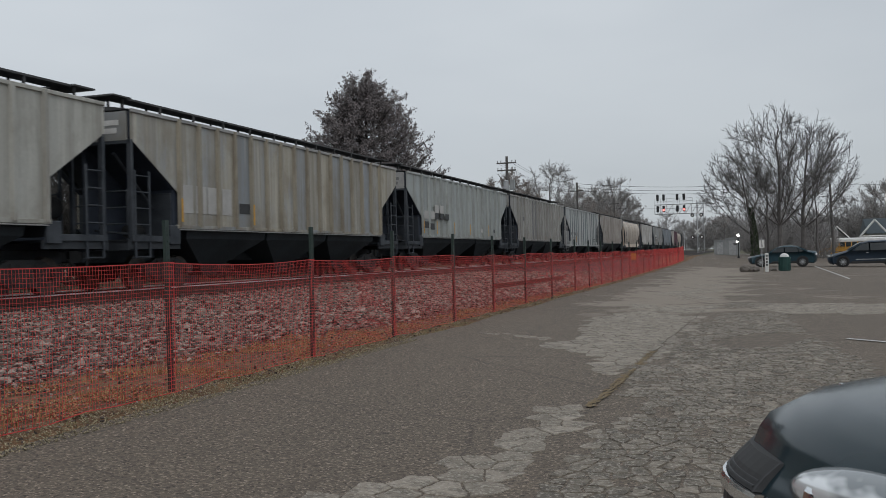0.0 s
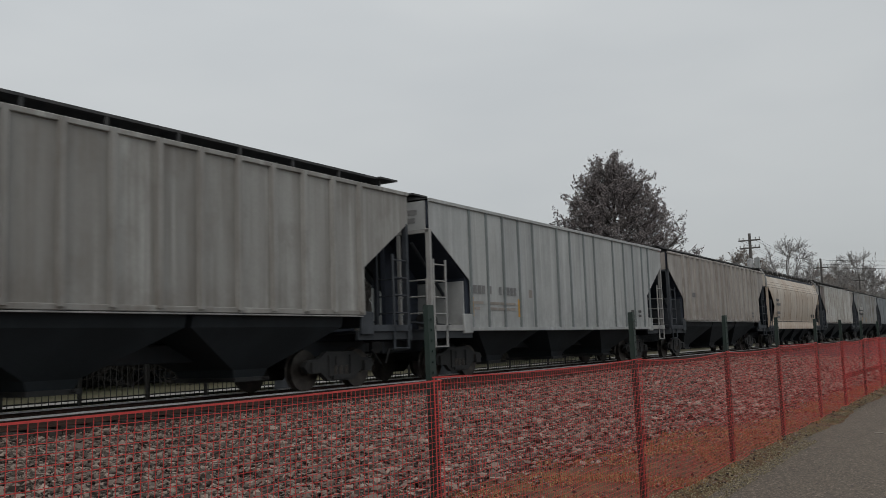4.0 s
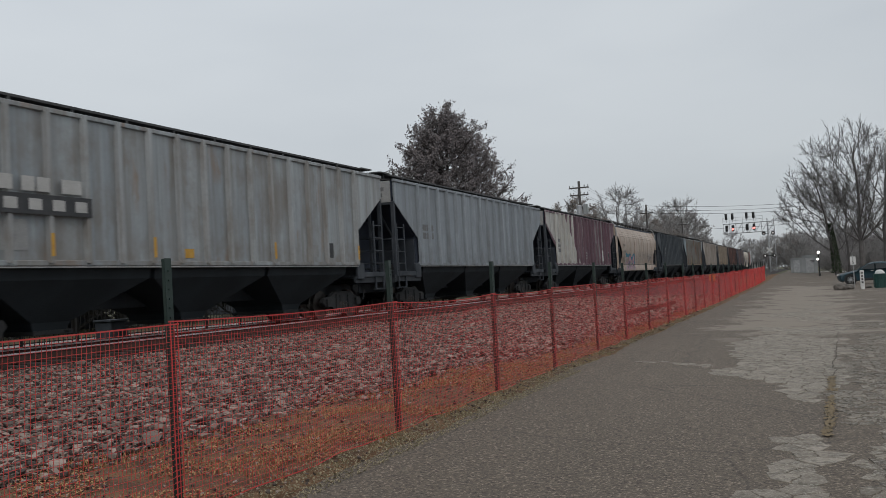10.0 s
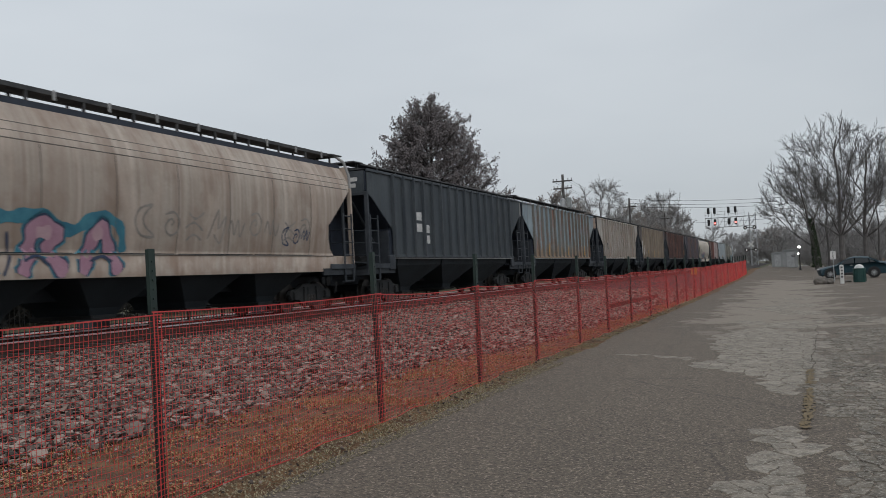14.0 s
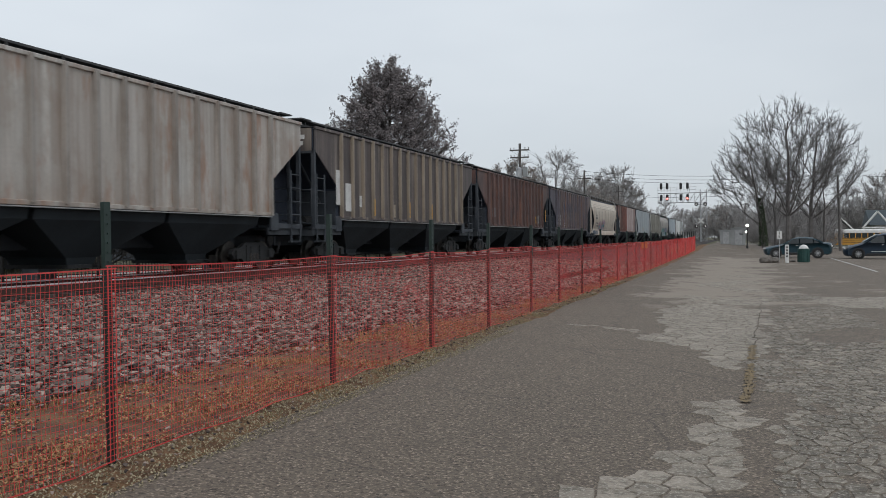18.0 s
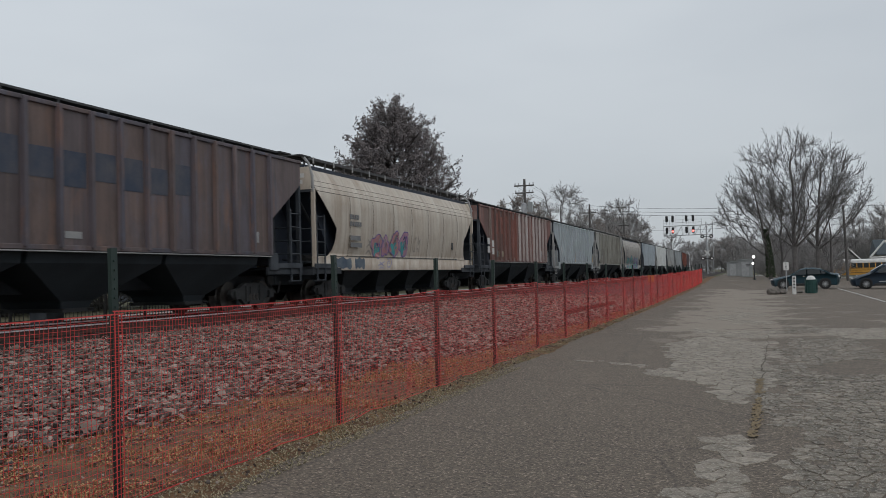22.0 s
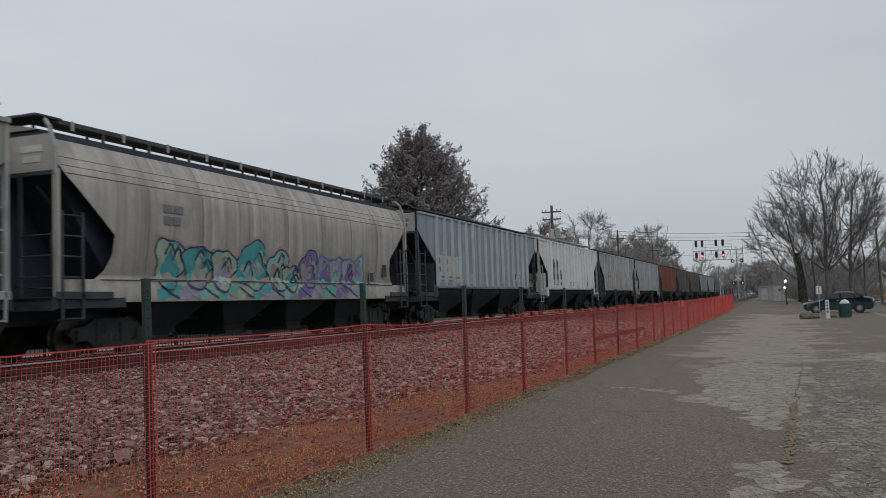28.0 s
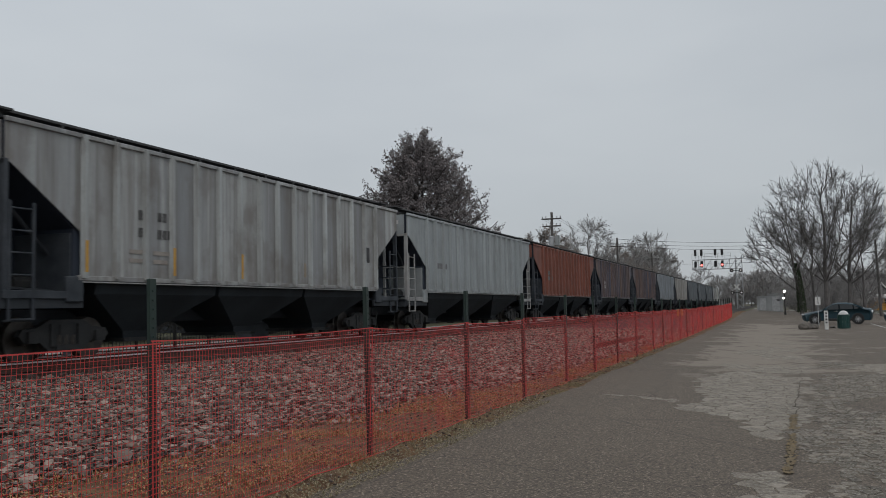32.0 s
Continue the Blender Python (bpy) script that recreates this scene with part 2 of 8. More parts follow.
# dull paint with the shade of the car ends put into its colour
M_SHADEGREY = mat("shade_grey_paint", (0.022, 0.029, 0.038, 1), (0.062, 0.071, 0.083, 1), 1.6, 0.75)
M_CHALK = mat("dull_pale_frame_paint", (0.26, 0.265, 0.265, 1), (0.4, 0.4, 0.39, 1), 1.6, 0.75)
M_WHITE = mat("chalky_white_paint", (0.55, 0.55, 0.54, 1), (0.72, 0.72, 0.7, 1), 3.0, 0.7)
M_GREY_TXT = mat("faded_dark_lettering", (0.05, 0.05, 0.05, 1), (0.12, 0.12, 0.12, 1), 6.0, 0.8)
M_YELLOW = mat("reflective_yellow_strip", (0.55, 0.28, 0.03, 1), (0.62, 0.36, 0.06, 1), 5.0, 0.5)
M_NET = mat("orange_red_plastic_netting", (0.60, 0.052, 0.05, 1), (0.68, 0.08, 0.07, 1), 1.0, 0.6)
M_POST = mat("dark_green_post_steel", (0.012, 0.028, 0.024, 1), (0.02, 0.04, 0.033, 1), 6.0, 0.55)
M_RAIL = mat("rusty_rail_side", (0.05, 0.026, 0.02, 1), (0.085, 0.044, 0.032, 1), 6.0, 0.8)
# bright base colour stands in for sky gleam on the polished head
M_RAILTOP = mat("polished_gleam_rail_head", (0.6, 0.6, 0.6, 1), (0.7, 0.7, 0.7, 1), 9.0, 0.45, 0.4)
M_TIE = mat("weathered_timber_tie", (0.035, 0.03, 0.027, 1), (0.09, 0.075, 0.065, 1), 3.0, 0.9, 0, 0.4, 25, 0.4)
M_STONE = island_mat("pinkish_granite_ballast", (0.05, 0.04, 0.035, 1), (0.36, 0.285, 0.24, 1), 0.95, None, 1.4)
M_BARK = mat("grey_brown_bark", (0.06, 0.053, 0.05, 1), (0.115, 0.103, 0.098, 1), 2.0, 0.95, 0, 0.4)
M_TWIG = mat("grey_twigs", (0.13, 0.126, 0.128, 1), (0.2, 0.192, 0.19, 1), 1.0, 0.95)
M_GREYBARK = mat("dry_grey_bark", (0.105, 0.098, 0.095, 1), (0.17, 0.16, 0.155, 1), 2.0, 0.95, 0, 0.4)
M_IVY = island_mat("dark_ivy_leaves", (0.018, 0.03, 0.016, 1), (0.045, 0.06, 0.03, 1))
M_LEAF = island_mat("dry_brown_leaves", (0.11, 0.102, 0.105, 1), (0.22, 0.192, 0.19, 1))
M_RIM = mat("dull_alloy_rim", (0.2, 0.205, 0.21, 1), (0.34, 0.345, 0.35, 1), 8.0, 0.4, 0.6)
M_GALV = mat("galvanised_steel", (0.36, 0.37, 0.38, 1), (0.5, 0.51, 0.52, 1), 4.0, 0.5, 0.6)
M_POLE = mat("weathered_pole_timber", (0.085, 0.08, 0.077, 1), (0.15, 0.142, 0.135, 1), 3.0, 0.9)
M_BLACK = mat("matt_black_paint", (0.012, 0.012, 0.013, 1), (0.022, 0.022, 0.022, 1), 5.0, 0.6)
M_SHED = mat("grey_sheet_metal", (0.28, 0.3, 0.3, 1), (0.36, 0.37, 0.37, 1), 1.5, 0.6, 0.2)
M_CONC = mat("weathered_concrete", (0.3, 0.29, 0.27, 1), (0.42, 0.41, 0.39, 1), 2.0, 0.9, 0, 0.3)
M_BOULDER = mat("weathered_brown_grey_stone", (0.11, 0.1, 0.088, 1), (0.2, 0.18, 0.16, 1), 5.0, 0.95, 0, 0.5)
M_TEALCAN = mat("dark_teal_bin_paint", (0.015, 0.06, 0.055, 1), (0.025, 0.085, 0.075, 1), 5.0, 0.5)
M_GLASS_DARK, _nt, _bs = blank("tinted_car_glass", 0.08)
_bs.inputs["Base Color"].default_value = (0.015, 0.02, 0.022, 1)
_bs.inputs["IOR"].default_value = 1.5
M_CHROME, _nt, _bs = blank("chrome", 0.15, 1.0)
_bs.inputs["Base Color"].default_value = (0.75, 0.76, 0.77, 1)
M_TYRE = mat("tyre_rubber", (0.015, 0.015, 0.015, 1), (0.03, 0.03, 0.03, 1), 10.0, 0.9)
M_BUS = mat("school_bus_yellow", (0.5, 0.25, 0.035, 1), (0.56, 0.3, 0.05, 1), 3.0, 0.5)
M_ROOF = mat("dark_teal_metal_roof", (0.022, 0.036, 0.044, 1), (0.034, 0.05, 0.058, 1), 2.0, 0.6)
M_SIDING = mat("pale_siding", (0.5, 0.5, 0.48, 1), (0.6, 0.6, 0.58, 1), 3.0, 0.7)


def gloss_paint(name, col):
    m, nt, bs = blank(name, 0.4)
    bs.inputs["Specular IOR Level"].default_value = 0.3
    bs.inputs["Coat Weight"].default_value = 0.25
    bs.inputs["Coat Roughness"].default_value = 0.08
    f = noise_fac(nt, 3, 3)
    nt.links.new(mixed(nt, math_node(nt, "MULTIPLY", f, 0.3), col, tuple(v * 0.8 + 0.01 for v in col[:3]) + (1,)), bs.inputs["Base Color"])
    return m


M_SUV = gloss_paint("dark_grey_green_car_paint", (0.01, 0.026, 0.034, 1))
M_SUV.node_tree.nodes["Principled BSDF"].inputs["Roughness"].default_value = 0.22
M_SUV.node_tree.nodes["Principled BSDF"].inputs["Specular IOR Level"].default_value = 0.34
M_SUV.node_tree.nodes["Principled BSDF"].inputs["Coat Weight"].default_value = 0.3
M_SEDAN = gloss_paint("dark_green_car_paint", (0.012, 0.04, 0.055, 1))
M_VAN = gloss_paint("dark_teal_car_paint", (0.013, 0.027, 0.045, 1))
M_HEADLAMP, _nt, _bs = blank("clear_headlamp_lens", 0.12)
_bs.inputs["Metallic"].default_value = 0.35
_bs.inputs["Coat Weight"].default_value = 1.0
_nt.links.new(mixed(_nt, noise_fac(_nt, 7, 2, (1, 1, 2.2), 0.4, 0.4, 0.56), (0.82, 0.84, 0.85, 1), (0.22, 0.24, 0.25, 1)), _bs.inputs["Base Color"])
G_WHITE = glow("lit_lamp_globe", (1.0, 0.98, 0.92, 1), 6.0)
G_DIM = glow("faint_flasher_lamp", (1.0, 0.96, 0.9, 1), 0.6)
G_RED = glow("lit_red_signal", (1.0, 0.08, 0.05, 1), 3.0)
G_AMBER = glow("lit_amber_lamp", (1.0, 0.45, 0.05, 1), 3.0)

# ---- mesh helpers ----


def part(name, bm, material, parent=None, label="", m=None):
    """Links a bmesh as one mesh object, under a thing or a part."""
    me = bpy.data.meshes.new(name)
    bm.to_mesh(me)
    bm.free()
    if material:
        me.materials.append(material)
    ob = new(name, me)
    if parent:
        ob.parent = parent
    if m is not None:
        ob.matrix_basis = m
    if label:
        ob["label"] = label
    return ob


def shared(name, me, parent, m=None):
    ob = new(name, me)
    ob.parent = parent
    if m is not None:
        ob.matrix_basis = m
    return ob


def mesh_of(name, bm, material):
    me = bpy.data.meshes.new(name)
    bm.to_mesh(me)
    bm.free()
    me.materials.append(material)
    return me


def box(bm, c, s, m=None):
    """A box of size s round c."""
    t = Matrix.Translation(c) @ Matrix.Diagonal((*s, 1))
    return bmesh.ops.create_cube(bm, size=1, matrix=(m @ t) if m is not None else t)["verts"]


def bevelled(c, s, r=0.01, seg=1):
    bm = bmesh.new()
    box(bm, c, s)
    bmesh.ops.bevel(bm, geom=bm.edges[:], offset=r, segments=seg, affect="EDGES")
    return bm


def rod(bm, a, b, r, n=6, r2=None):
    """A round bar from a to b."""
    a, b = Vector(a), Vector(b)
    d = b - a
    q = d.to_track_quat("Z", "Y").to_matrix().to_4x4()
    bmesh.ops.create_cone(bm, cap_ends=True, segments=n, radius1=r, radius2=r if r2 is None else r2, depth=d.length, matrix=Matrix.Translation((a + b) / 2) @ q)


def prism(bm, outline, axis, lo, hi):
    """An outline of (u, v) pairs pushed along an axis from lo to hi."""
    place = {"x": lambda u, v, w: (w, u, v), "y": lambda u, v, w: (u, w, v), "z": lambda u, v, w: (u, v, w)}[axis]
    a = [bm.verts.new(place(u, v, lo)) for u, v in outline]
    b = [bm.verts.new(place(u, v, hi)) for u, v in outline]
    n = len(outline)
    bm.faces.new(a[::-1])
    bm.faces.new(b)
    for i in range(n):
        bm.faces.new((a[i], a[(i + 1) % n], b[(i + 1) % n], b[i]))
    bmesh.ops.recalc_face_normals(bm, faces=bm.faces[:])


def raw(name, verts, faces, material, parent=None, smooth=False):
    me = bpy.data.meshes.new(name)
    me.from_pydata(verts, [], faces)
    me.materials.append(material)
    if smooth:
        me.shade_smooth()
    ob = new(name, me)
    if parent:
        ob.parent = parent
    return ob


def thing(name, m, label, category, group=""):
    ob = new(name)
    ob.empty_display_size = 0.2
    ob.matrix_basis = m
    return tagged(ob, label, category, group)


def text_mesh(body, size, material, parent, m, name="lettering"):
    cu = bpy.data.curves.new(name, "FONT")
    cu.body, cu.size, cu.align_x, cu.align_y, cu.extrude = body, size, "CENTER", "CENTER", 0.002
    tmp = bpy.data.objects.new("tmp", cu)
    me = bpy.data.meshes.new_from_object(tmp)
    bpy.data.objects.remove(tmp)
    me.materials.append(material)
    return shared(name, me, parent, m)


# ---- the lie of the land ----
FENCE_X, TRACK_X, RAIL_Z = -5.3, -15.87, 0.54


def lerp(v, pts):
    return float(np.interp(v, [p[0] for p in pts], [p[1] for p in pts]))


def lot_z(x, y):
    """Height of the lot and the ground right of the fence."""
    z = lerp(x, [(-5.3, 0.0), (-5.0, -0.02), (-1.8, -0.19), (200, -0.19)])
    rise = lerp(y, [(40, 0), (55, 0.08), (67, 0.12), (80, 0.28), (95, 0.5), (165, 0.66), (2000, 0.66)])
    return z + rise * lerp(x, [(-3, 1.0), (4, 0.3), (8, -0.35), (20, -0.4)])


def land_z(x, y):
    if x >= FENCE_X:
        return lot_z(x, y)
    near = lerp(x, [(-60, 0.1), (-24, 0.2), (-18.6, 0.28), (-17.6, 0.24), (-14.5, 0.22), (-12.5, 0.2), (-7.4, 0.05), (-5.3, 0.0)])
    far = lot_z(FENCE_X, y)
    k = lerp(x, [(-14, 0.0), (-7, 1.0)])
    return near + k * far


def bend(y):
    """The railway curves away gently in the distance."""
    return TRACK_X - max(0.0, y - 190.0) ** 2 / 1500.0

# ---- ground ----


def asphalt_mat():
    m, nt, bs = blank("worn_patched_asphalt", 0.85)
    co = nt.nodes.new("ShaderNodeTexCoord")
    sep = nt.nodes.new("ShaderNodeSeparateXYZ")
    nt.links.new(co.outputs["Object"], sep.inputs[0])
    big = noise_fac(nt, 0.35, 5, (1, 0.6, 1), 0.6, 0.35, 0.68)
    col = mixed(nt, big, (0.091, 0.070, 0.049, 1), (0.131, 0.100, 0.071, 1))
    # the old pale surface showing through, in ragged streaks along the drive
    def band(lo, hi, soft, axis):
        up = nt.nodes.new("ShaderNodeMapRange")
        up.inputs["From Min"].default_value, up.inputs["From Max"].default_value = lo - soft, lo + soft
        dn = nt.nodes.new("ShaderNodeMapRange")
        dn.inputs["From Min"].default_value, dn.inputs["From Max"].default_value = hi + soft, hi - soft
        for n_ in (up, dn):
            nt.links.new(sep.outputs[axis], n_.inputs[0])
        return math_node(nt, "MULTIPLY", up.outputs[0], dn.outputs[0])

    lane = math_node(nt, "MULTIPLY", band(-3.4, -0.5, 1.1, 0), band(19.5, 64.0, 2.5, 1))
    wide = math_node(nt, "MULTIPLY", band(-4.6, 14.0, 0.6, 0), band(23.0, 90.0, 4.0, 1))
    ragged_n = noise_fac(nt, 0.5, 7, (0.9, 0.85, 1), 0.8, 0.3, 0.7)
    push = math_node(nt, "ADD", math_node(nt, "ADD", ragged_n, math_node(nt, "MULTIPLY", lane, 0.5)), math_node(nt, "MULTIPLY", wide, 0.09))
    edge = nt.nodes.new("ShaderNodeMapRange")
    edge.inputs["From Min"].default_value, edge.inputs["From Max"].default_value = 0.76, 0.86
    nt.links.new(push, edge.inputs[0])
    reg = nt.nodes.new("ShaderNodeMapRange")
    reg.inputs["From Min"].default_value, reg.inputs["From Max"].default_value = 16.0, 22.0
    nt.links.new(sep.outputs[1], reg.inputs[0])
    # aggregate
    vor = node(nt, "ShaderNodeTexVoronoi", Scale=58.0)
    nt.links.new(co.outputs["Object"], vor.inputs[0])
    col = mixed(nt, math_node(nt, "MULTIPLY", vor.outputs["Color"], 0.45), col, (0.255, 0.210, 0.169, 1))
    fine = noise_fac(nt, 32, 5)
    col = mixed(nt, math_node(nt, "MULTIPLY", fine, 0.68), col, (0.042, 0.033, 0.024, 1))
    grit = noise_fac(nt, 40, 3, (1, 1, 1), 0.6, 0.55, 0.66)
    col = mixed(nt, math_node(nt, "MULTIPLY", grit, 0.85), col, (0.338, 0.274, 0.213, 1))
    pits = noise_fac(nt, 34, 3, (1, 1, 1), 0.6, 0.57, 0.65)
    col = mixed(nt, math_node(nt, "MULTIPLY", pits, 0.9), col, (0.024, 0.018, 0.014, 1))
    chip = noise_fac(nt, 9, 4, (1, 1, 1), 0.6, 0.68, 0.74)
    col = mixed(nt, math_node(nt, "MULTIPLY", chip, 0.5), col, (0.283, 0.231, 0.185, 1))
    col = mixed(nt, math_node(nt, "MULTIPLY", math_node(nt, "MULTIPLY", edge.outputs[0], reg.outputs[0]), math_node(nt, "ADD", math_node(nt, "MULTIPLY", fine, 0.3), 0.55)), col, (0.265, 0.226, 0.182, 1))
    # hairline cracks
    warp = node(nt, "ShaderNodeTexNoise", Scale=1.4, Detail=4.0)
    add = nt.nodes.new("ShaderNodeVectorMath")
    add.operation = "MULTIPLY_ADD"
    add.inputs[1].default_value = (0.5, 0.5, 0.0)
    nt.links.new(warp.outputs["Color"], add.inputs[0])
    nt.links.new(co.outputs["Object"], add.inputs[2])
    nt.links.new(co.outputs["Object"], warp.inputs[0])
    cr = node(nt, "ShaderNodeTexVoronoi", Scale=0.32)
    cr.feature = "DISTANCE_TO_EDGE"
    nt.links.new(add.outputs[0], cr.inputs[0])
    line = nt.nodes.new("ShaderNodeMapRange")
    line.inputs["From Min"].default_value, line.inputs["From Max"].default_value = 0.006, 0.0
    nt.links.new(cr.outputs["Distance"], line.inputs[0])
    col = mixed(nt, math_node(nt, "MULTIPLY", line.outputs[0], 0.5), col, (0.028, 0.024, 0.020, 1))
    nt.links.new(col, bs.inputs["Base Color"])
    bumped(nt, bs, vor.outputs["Distance"], 0.35, 0.006)
    return m


M_ASPHALT = asphalt_mat()
M_GRASS = mat("winter_grass_and_soil", (0.10, 0.085, 0.05, 1), (0.075, 0.085, 0.04, 1), 0.5, 0.95, 0, 0.5, 12)
M_DIRT = mat("straw_strewn_soil", (0.115, 0.062, 0.034, 1), (0.25, 0.145, 0.07, 1), 3.2, 0.95, 0, 0.9, 34)
# bed darker than the stones, painting in the shadow of their gaps
M_BED = mat("shade_dark_ballast", (0.022, 0.018, 0.017, 1), (0.045, 0.037, 0.034, 1), 5.0, 0.95, 0, 0.9, 16)
def old_pavement(name, c1, c2, c3):
    """Pale worn pavement: block by block, with grit and dark stains."""
    m, nt, bs = blank(name, 0.92)
    geo = nt.nodes.new("ShaderNodeNewGeometry")
    col = mixed(nt, geo.outputs["Random Per Island"], c1, c2)
    col = mixed(nt, math_node(nt, "MULTIPLY", noise_fac(nt, 0.9, 5, (1, 1, 1), 0.65), 0.75), col, c3)
    col = mixed(nt, math_node(nt, "MULTIPLY", noise_fac(nt, 9, 5, (1, 1, 1), 0.7, 0.46, 0.6), 0.75), col, tuple(v * 0.45 for v in c3[:3]) + (1,))
    col = mixed(nt, math_node(nt, "MULTIPLY", noise_fac(nt, 40, 3, (1, 1, 1), 0.6, 0.52, 0.64), 0.65), col, (0.4, 0.37, 0.32, 1))
    nt.links.new(col, bs.inputs["Base Color"])
    bumped(nt, bs, noise_fac(nt, 40, 4), 0.5, 0.006)
    return m


M_OLD = old_pavement("old_cracked_pale_pavement", (0.195, 0.17, 0.137, 1), (0.315, 0.276, 0.227, 1), (0.225, 0.196, 0.158, 1))
M_OLD_DARK = old_pavement("old_cracked_grey_pavement", (0.098, 0.085, 0.068, 1), (0.279, 0.244, 0.197, 1), (0.148, 0.128, 0.102, 1))
M_ROADPAINT = mat("worn_white_road_paint", (0.42, 0.41, 0.39, 1), (0.55, 0.54, 0.52, 1), 6.0, 0.8)


def sheet(name, xs, ys, zfun, material, jag=None, drop=None):
    """A ground sheet over a grid; jag(x, y) shifts the grid sideways."""
    verts, faces = [], []
    for j, y in enumerate(ys):
        for i, x in enumerate(xs):
            xx = x + (jag(i, x, y) if jag else 0.0)
            verts.append((xx, y, zfun(xx, y)))
    n = len(xs)
    for j in range(len(ys) - 1):
        for i in range(n - 1):
            a = j * n + i
            faces.append((a, a + 1, a + n + 1, a + n))
    return raw(name, verts, faces, material, smooth=True)


def steps(*spans):
    out = []
    for a, b, n in spans:
        out += [a + (b - a) * k / n for k in range(n)]
    return out + [spans[-1][1]]


def bed_edge(y):
    """Where the crushed stone gives way to soil and straw."""
    return lerp(y, [(0, -7.35), (8, -7.3), (12, -6.8), (17, -6.25), (24, -5.95), (45, -5.8)])


GX = steps((-2500, -200, 6), (-200, -30, 10), (-30, -4.9, 40), (-4.9, 0, 10), (0, 40, 12), (40, 200, 8), (200, 2500, 6))
GY = steps((-600, -20, 6), (-20, 40, 40), (40, 170, 40), (170, 600, 14), (600, 4000, 6))
ground = tagged(sheet("ground", GX, GY, lambda x, y: land_z(x, y) - 0.05, M_GRASS), "dull winter grass and bare soil", "ground", kind="structure")

ragged = lambda y, s=0.0: 0.16 * noise.noise((s, y * 0.35, 0)) + 0.06 * noise.noise((s + 7, y * 1.7, 0)) + 0.025 * noise.noise((s, y * 6, 3))
LOT_Y = steps((-14, 3, 20), (3, 30, 180), (30, 90, 90), (90, 150, 20))
lot = sheet("parking_lot", [-5.0, -4.76, -4.2, -3.6, -3.0, -2.4, -1.8, -1.2, 0, 2, 5, 9, 16, 26, 40], LOT_Y, lot_z, M_ASPHALT,
            lambda i, x, y: 0.8 * ragged(y) if i == 0 else (0.4 * ragged(y) if i == 1 else 0.0))
tagged(lot, "patched worn grey asphalt parking lot", "parking lot", kind="structure")
strip = sheet("ground_strip", [-7.9, -7.2, -6.4, -5.6, -5.2, -4.8, -4.5], steps((-14, 40, 120), (40, 110, 40)), lambda x, y: land_z(x, y) - 0.012 + 0.02 * noise.noise((x * 2, y * 2, 0)) - (0.03 if x > -4.9 else 0.0), M_DIRT)
tagged(strip, "bare soil strip with straw and dead leaves", "ground", kind="structure")
bed = sheet("ballast_bed", [-19.2, -18.4, -17.4, -15.9, -14.2, -12.5, -11, -9.5, -8.2, -7.3], steps((-20, 60, 90), (60, 190, 30), (190, 420, 30)),
            lambda x, y: land_z(x - (bend(y) - TRACK_X), y) + 0.0 + 0.04 * noise.noise((x * 1.1, y * 1.1, 5)), M_BED,
            lambda i, x, y: bend(y) - TRACK_X + (ragged(y, 3.0) * 2.2 + bed_edge(y) + 7.35 if i == 9 else 0.0))
tagged(bed, "bed of pinkish crushed stone along the track", "ballast", kind="structure")


def inside(p, poly):
    x, y = p
    c = False
    for (x1, y1), (x2, y2) in zip(poly, poly[1:] + poly[:1]):
        if (y1 > y) != (y2 > y) and x < (x2 - x1) * (y - y1) / (y2 - y1) + x1:
            c = not c
    return c


